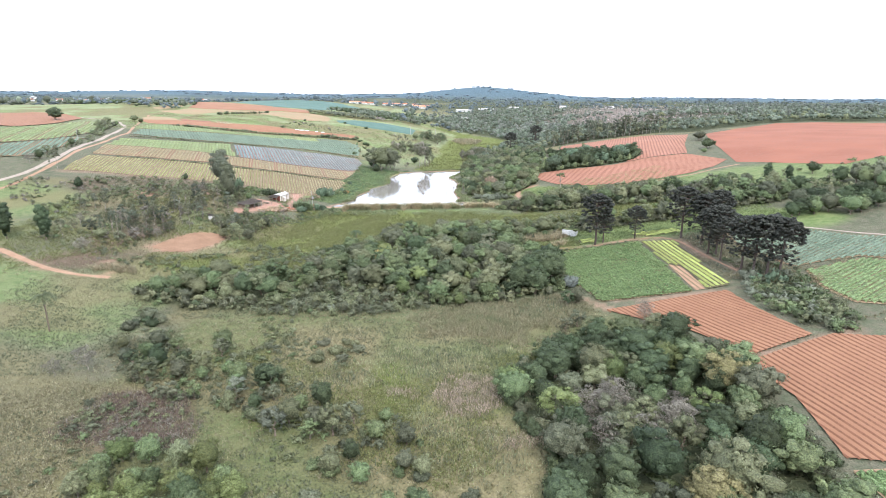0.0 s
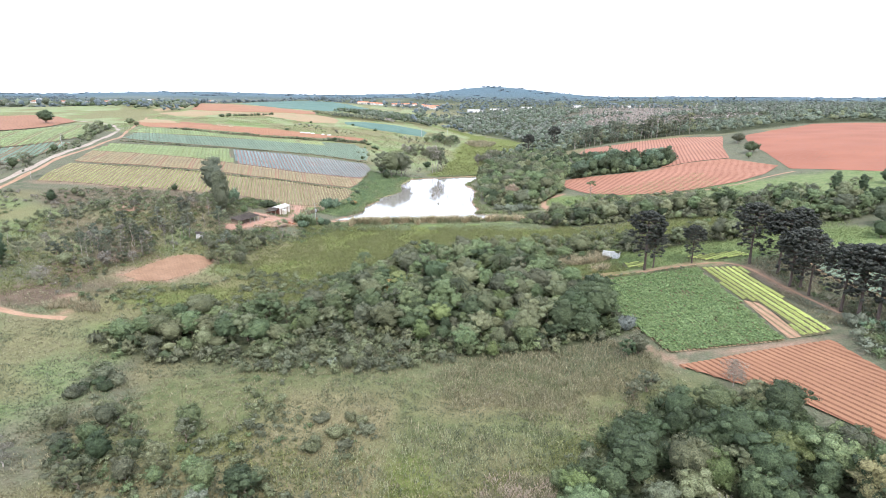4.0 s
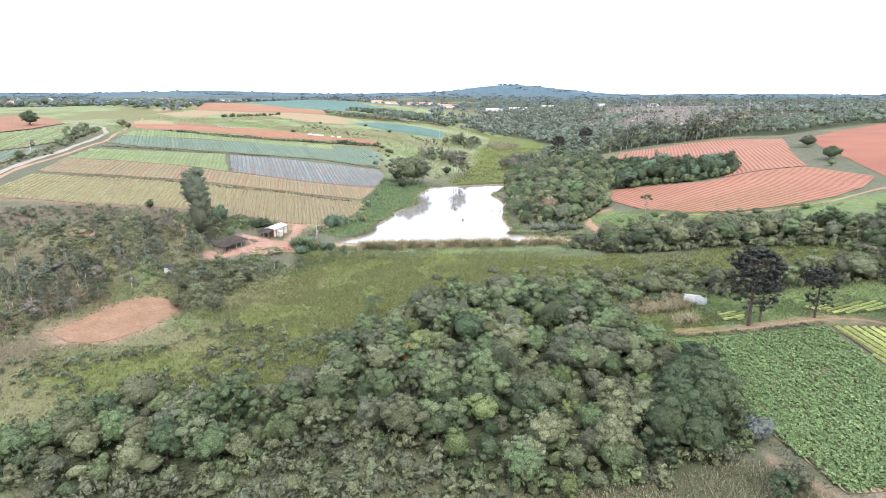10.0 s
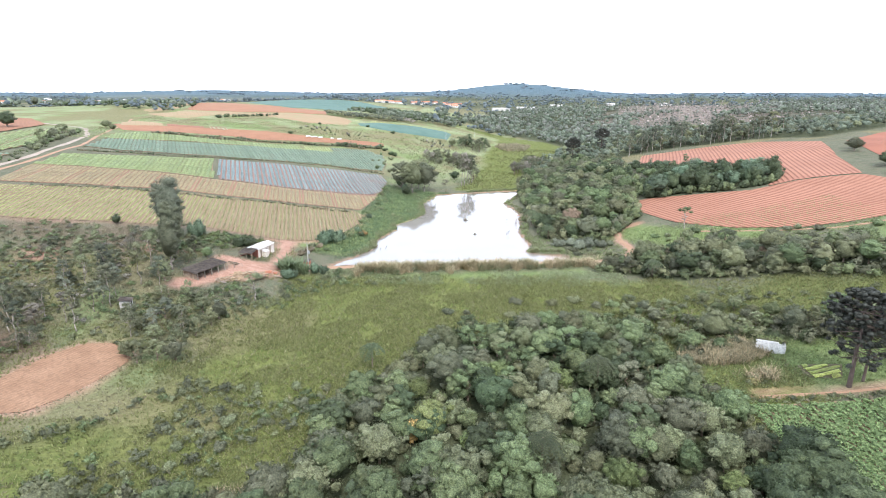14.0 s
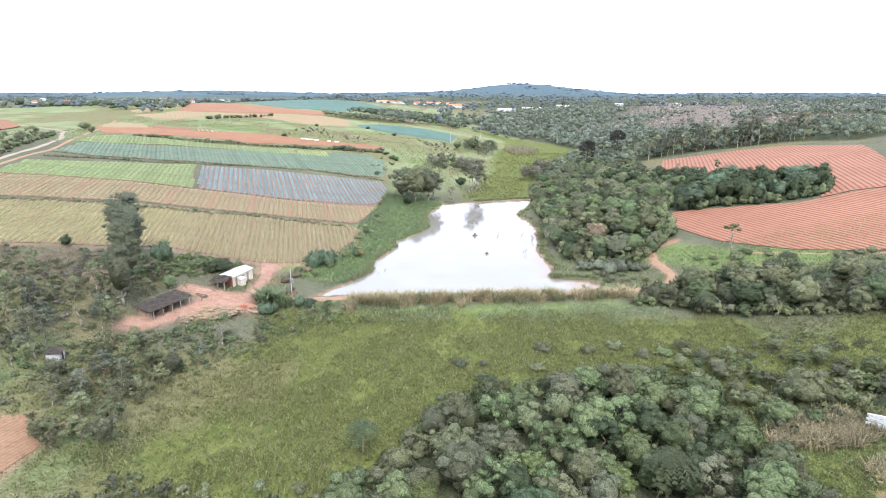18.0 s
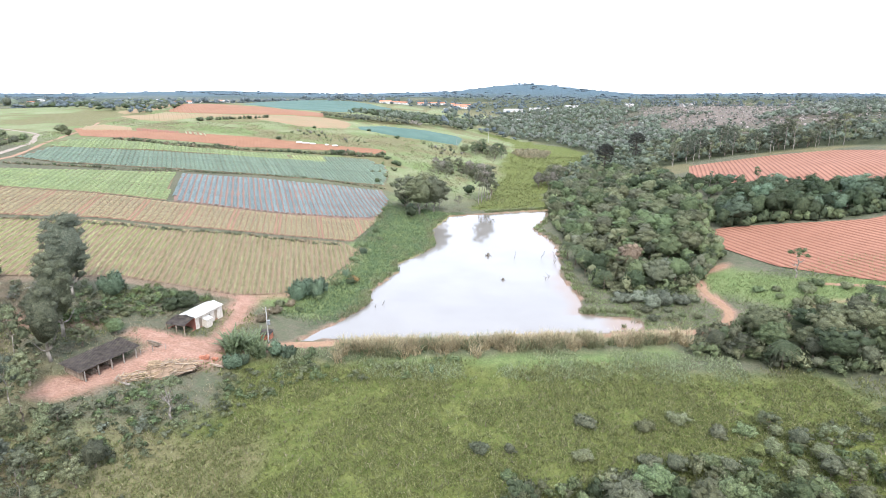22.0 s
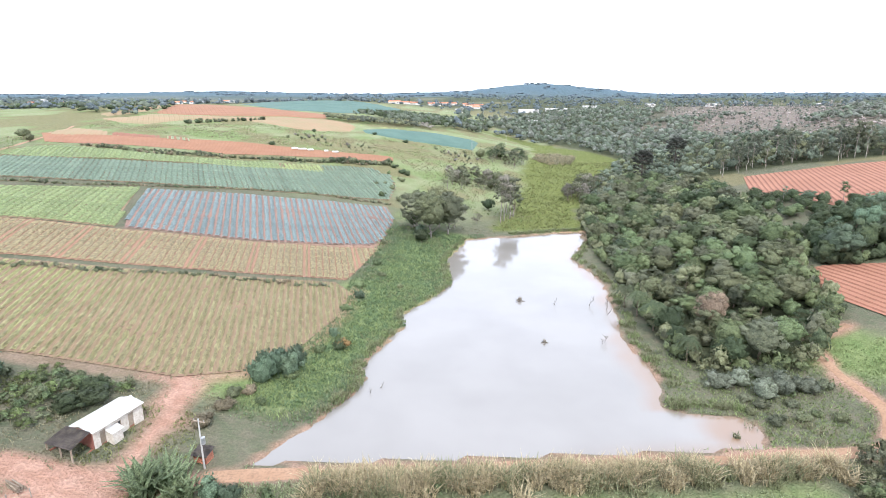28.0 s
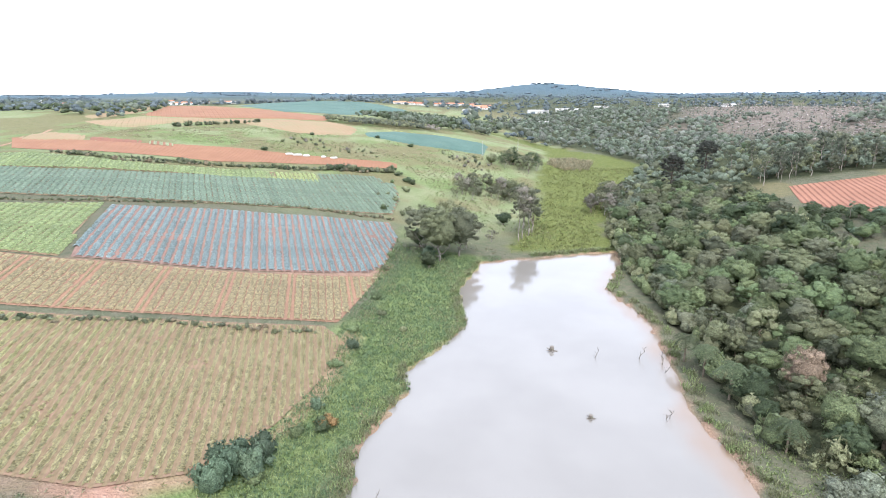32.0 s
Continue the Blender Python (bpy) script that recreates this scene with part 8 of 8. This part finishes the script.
def ruined_wall():
    w = thing("ruined_wall", "ruined whitewashed wall under a roof of earth and grass", "wall", (49.5, 206, gz(49.5, 206)), -22, scale=1.12)
    r = random.Random(5)
    for i in range(10):
        for k in range(7):
            # a doorway, and a worn corner
            if i == 5 and k < 2 or k == 6 and i > 7 or k == 5 and i > 8:
                continue
            bm = bmesh.new()
            box(bm, ((i - 7) * 0.45 + 0.22 * (k % 2), r.uniform(-0.02, 0.02), k * 0.32 + 0.1), (0.44, 0.3, 0.315))
            bmesh.ops.bevel(bm, geom=bm.edges[:], offset=0.02, segments=1, affect="EDGES")
            part("block", bm, STAINED_WHITE, w)
    for j in range(6):
        for k in range(5):
            bm = bmesh.new()
            box(bm, (1.3, 0.45 + j * 0.45, k * 0.32 + 0.1), (0.3, 0.43, 0.31))
            part("block", bm, STAINED_WHITE, w)
    bm = bmesh.new()
    for i in range(9):
        for j in range(5):
            bm.verts.new((-3.3 + i * 0.6 + r.uniform(-0.1, 0.1), 0.1 + j * 0.75, 2.2 - 0.16 * j + r.uniform(-0.12, 0.12)))
    bm.verts.ensure_lookup_table()
    for i in range(8):
        for j in range(4):
            bm.faces.new([bm.verts[q] for q in (i * 5 + j, i * 5 + j + 1, i * 5 + j + 6, i * 5 + j + 5)])
    bmesh.ops.solidify(bm, geom=bm.faces[:], thickness=0.2)
    part("roof", bm, DARK_EARTH, w, "earth roof")
    v, f = blades(420, 3.4, 0.55, 77, 0.09, 0.8, base_spread=1.0)
    v = v * [0.7, 0.5, 1.0] + [-0.9, 1.7, 1.8]
    piece("grass_top", mesh_of("grass_top", v, f, [GRASS_GREEN]), w)


STAINED_WHITE = plain("stained_whitewash", (0.66, 0.66, 0.64), (0.50, 0.50, 0.48), 1.2, 0.9, 3.5, c=(0.22, 0.22, 0.21), bump=0.3)
ruined_wall()


def small_hut(x, y, turn, label, w=2.2, d=2.6):
    h = thing("hut", label, "hut", (x, y, gz(x, y) - 0.1), turn)
    boxed("wall", h, CONCRETE, ((0, 0, 0.9), (w, d, 1.9)), label="pale rendered wall")
    sheet_roof("roof", h, OLD_TILE, ((w / 2 + 0.3, -d / 2 - 0.3, 1.85), (w / 2 + 0.3, d / 2 + 0.3, 1.85), (-w / 2 - 0.3, d / 2 + 0.3, 2.3), (-w / 2 - 0.3, -d / 2 - 0.3, 2.3)), 0.3, 0.05, 0.04)
    # no real opening: a near-black panel paints the shade inside a doorway
    boxed("door", h, DOORWAY_SHADE, ((w / 2 + 0.02, 0, 0.75), (0.04, 0.8, 1.6)))


small_hut(-91.7, 217.3, 20, "small pale hut among the scrub")


# ---- stumps and dead branches in the pond ----
def stump(x, y, s, label):
    t = thing("stump", label, "stump", (x, y, -0.5), rnd.uniform(0, 360), "pond stumps")
    bm = bmesh.new()
    limb(bm, (0, 0, -0.6), (0.05, 0, 0.75 * s + 0.4), 0.4 * s, 0.26 * s, 9)
    for i in range(5):
        a = i * 1.3
        limb(bm, (0, 0, 0.55), (math.cos(a) * 0.8 * s, math.sin(a) * 0.8 * s, 0.55 + 0.25 * s * rnd.random()), 0.12 * s, 0.05 * s, 5)
    part("wood", bm, DEAD_WOOD, t)
    v, f = blades(26, 0.5 * s, 0.7 * s, int(x * 7 + 900), 0.07, 0.7)
    piece("weeds", mesh_of("weeds", v + [0, 0, 0.6], f, [REED_GREEN]), t)


def dead_branch(x, y, s, seed, label):
    r = random.Random(seed)
    bm = bmesh.new()
    p = Vector((0, 0, -0.8))
    for i in range(4):
        q = p + Vector((r.uniform(-0.2, 0.7), r.uniform(-0.3, 0.3), r.uniform(0.3, 0.8))) * s
        limb(bm, p, q, 0.09 * (1 - i * 0.18), 0.09 * (0.85 - i * 0.18), 6)
        if i:
            e = q + Vector((r.uniform(-0.9, 0.4), r.uniform(-0.5, 0.5), r.uniform(0.2, 0.9))) * s
            limb(bm, q, e, 0.05, 0.015, 5)
        p = q
    me = bpy.data.meshes.new("dead_branch")
    bm.to_mesh(me)
    bm.free()
    me.materials.append(DEAD_WOOD)
    ob = new("dead_branch", me)
    ob.matrix_world = pose(x, y, 0, 0, 0, r.uniform(0, 360))
    tagged(ob, label, "branch", "drowned branches")


stump(-14.2, 331.5, 1.5, "weedy drowned stump in the pond")
stump(-10.4, 306.8, 1.0, "small drowned stump in the pond")
stump(8.2, 318, 0.7, "small drowned stump near the shore")
for i, (x, y, s) in enumerate(((1.0, 306.8, 1.2), (2.2, 307.2, 1.0), (3.0, 329, 1.3), (-6.0, 329, 1.1), (6.6, 326, 1.4), (5.5, 323.5, 1.1), (7.2, 328.5, 1.5), (-43, 284.5, 0.7), (-42, 285.2, 0.6), (-31, 393, 1.2))):
    dead_branch(x, y, s, 70 + i, "dead grey branch standing out of the pond")
v, f = blades(40, 0.9, 1.3, 78, 0.1, 0.6)
ob = new("sedge_clump", mesh_of("sedge_clump", v, f, [REED_GREEN]))
ob.matrix_world = pose(15.5, 274.5, -0.1)
tagged(ob, "olive sedge clump in the pond inlet", "sedge")


# ---- far houses ----
def far_house(x, y, turn, w, d, wall, roof, label):
    h = thing("house", label, "house", (x, y, gz(x, y) - 0.5), turn, "far houses")
    boxed("wall", h, wall, ((0, 0, 1.75), (w, d, 3.5)))
    bm = bmesh.new()
    a = [bm.verts.new(p) for p in ((-w / 2 - 0.5, -d / 2 - 0.5, 3.45), (w / 2 + 0.5, -d / 2 - 0.5, 3.45), (w / 2 + 0.5, d / 2 + 0.5, 3.45), (-w / 2 - 0.5, d / 2 + 0.5, 3.45), (-w / 2 - 0.5, 0, 5.4), (w / 2 + 0.5, 0, 5.4))]
    for q in ((0, 1, 5, 4), (2, 3, 4, 5), (0, 4, 3), (1, 2, 5), (3, 2, 1, 0)):
        bm.faces.new([a[i] for i in q])
    part("roof", bm, roof, h)
    for i in (-0.28, 0.28):
        boxed("window", h, GLASS_DARK, ((i * w, -d / 2 - 0.03, 2.0), (1.1, 0.06, 1.1)))
    boxed("door", h, WOOD, ((0, -d / 2 - 0.03, 1.55), (0.95, 0.06, 2.1)))


HOUSE_WHITE = plain("house_render", (0.78, 0.76, 0.72), (0.68, 0.65, 0.6), 0.3, 0.85, 2.0, spread=0.1)
for i in range(30):
    x, y = rnd.uniform(-980, -560), rnd.uniform(1050, 1500)
    far_house(x, y, rnd.uniform(-40, 40), rnd.uniform(9, 16), rnd.uniform(7, 10), HOUSE_WHITE, TERRACOTTA if rnd.random() < 0.5 else CONCRETE, "far white house among trees at the town's edge")
for i in range(16):
    x, y = rnd.uniform(-190, 10), rnd.uniform(1130, 1330)
    far_house(x, y, rnd.uniform(-30, 30), rnd.uniform(10, 20), rnd.uniform(7, 11), HOUSE_WHITE, TERRACOTTA, "far house with a terracotta roof among trees")
for x, y, w in ((40, 1080, 30), (85, 1100, 34), (140, 1120, 24), (36, 930, 12), (330, 1130, 18), (240, 1150, 14), (520, 1180, 12), (-60, 1010, 14)):
    far_house(x, y, rnd.uniform(-12, 12), w, 10, HOUSE_WHITE, CONCRETE, "far long white building on the rise")


def tarp_stack(x, y, w, label):
    t = thing("tarp_stack", label, "tarpaulin", (x, y, gz(x, y)), 15)
    bm = bmesh.new()
    box(bm, (0, 0, 0.45), (w, 1.8, 0.9))
    bmesh.ops.bevel(bm, geom=bm.edges[:], offset=0.3, segments=2, affect="EDGES")
    part("cover", bm, WHITE_SHEET, t, "white plastic cover")
    bm = bmesh.new()
    box(bm, (0, 0, 0.1), (w * 1.1, 3.0, 0.2))
    part("pallet", bm, WOOD, t)


for x, y, w in ((-126.5, 494.5, 3.4), (-122.5, 495, 4.4), (-118.3, 496, 3.2), (-110.6, 499, 2.4)):
    tarp_stack(x, y, w, "low stack under white plastic beside the far field")
tarp_stack(-105.8, 500.3, 3.4, "small white covered stack beside the far field")
for x, y, q in ((-213.5, 548, 2.0), (-209, 552.5, 1.5), (-204, 558, 1.0), (-197, 566, 1.1), (-189, 576, 1.9), (-180, 587, 2.1), (-134, 556, 1.6), (-99, 577, 1.5), (-76, 566, 1.9), (-71.5, 488, 1.8), (-66, 480, 2.2), (-63, 478, 1.6), (-140, 497, 2.0)):
    shrub("dark", x, y, q, "in a line across the far pasture", "far bush line")
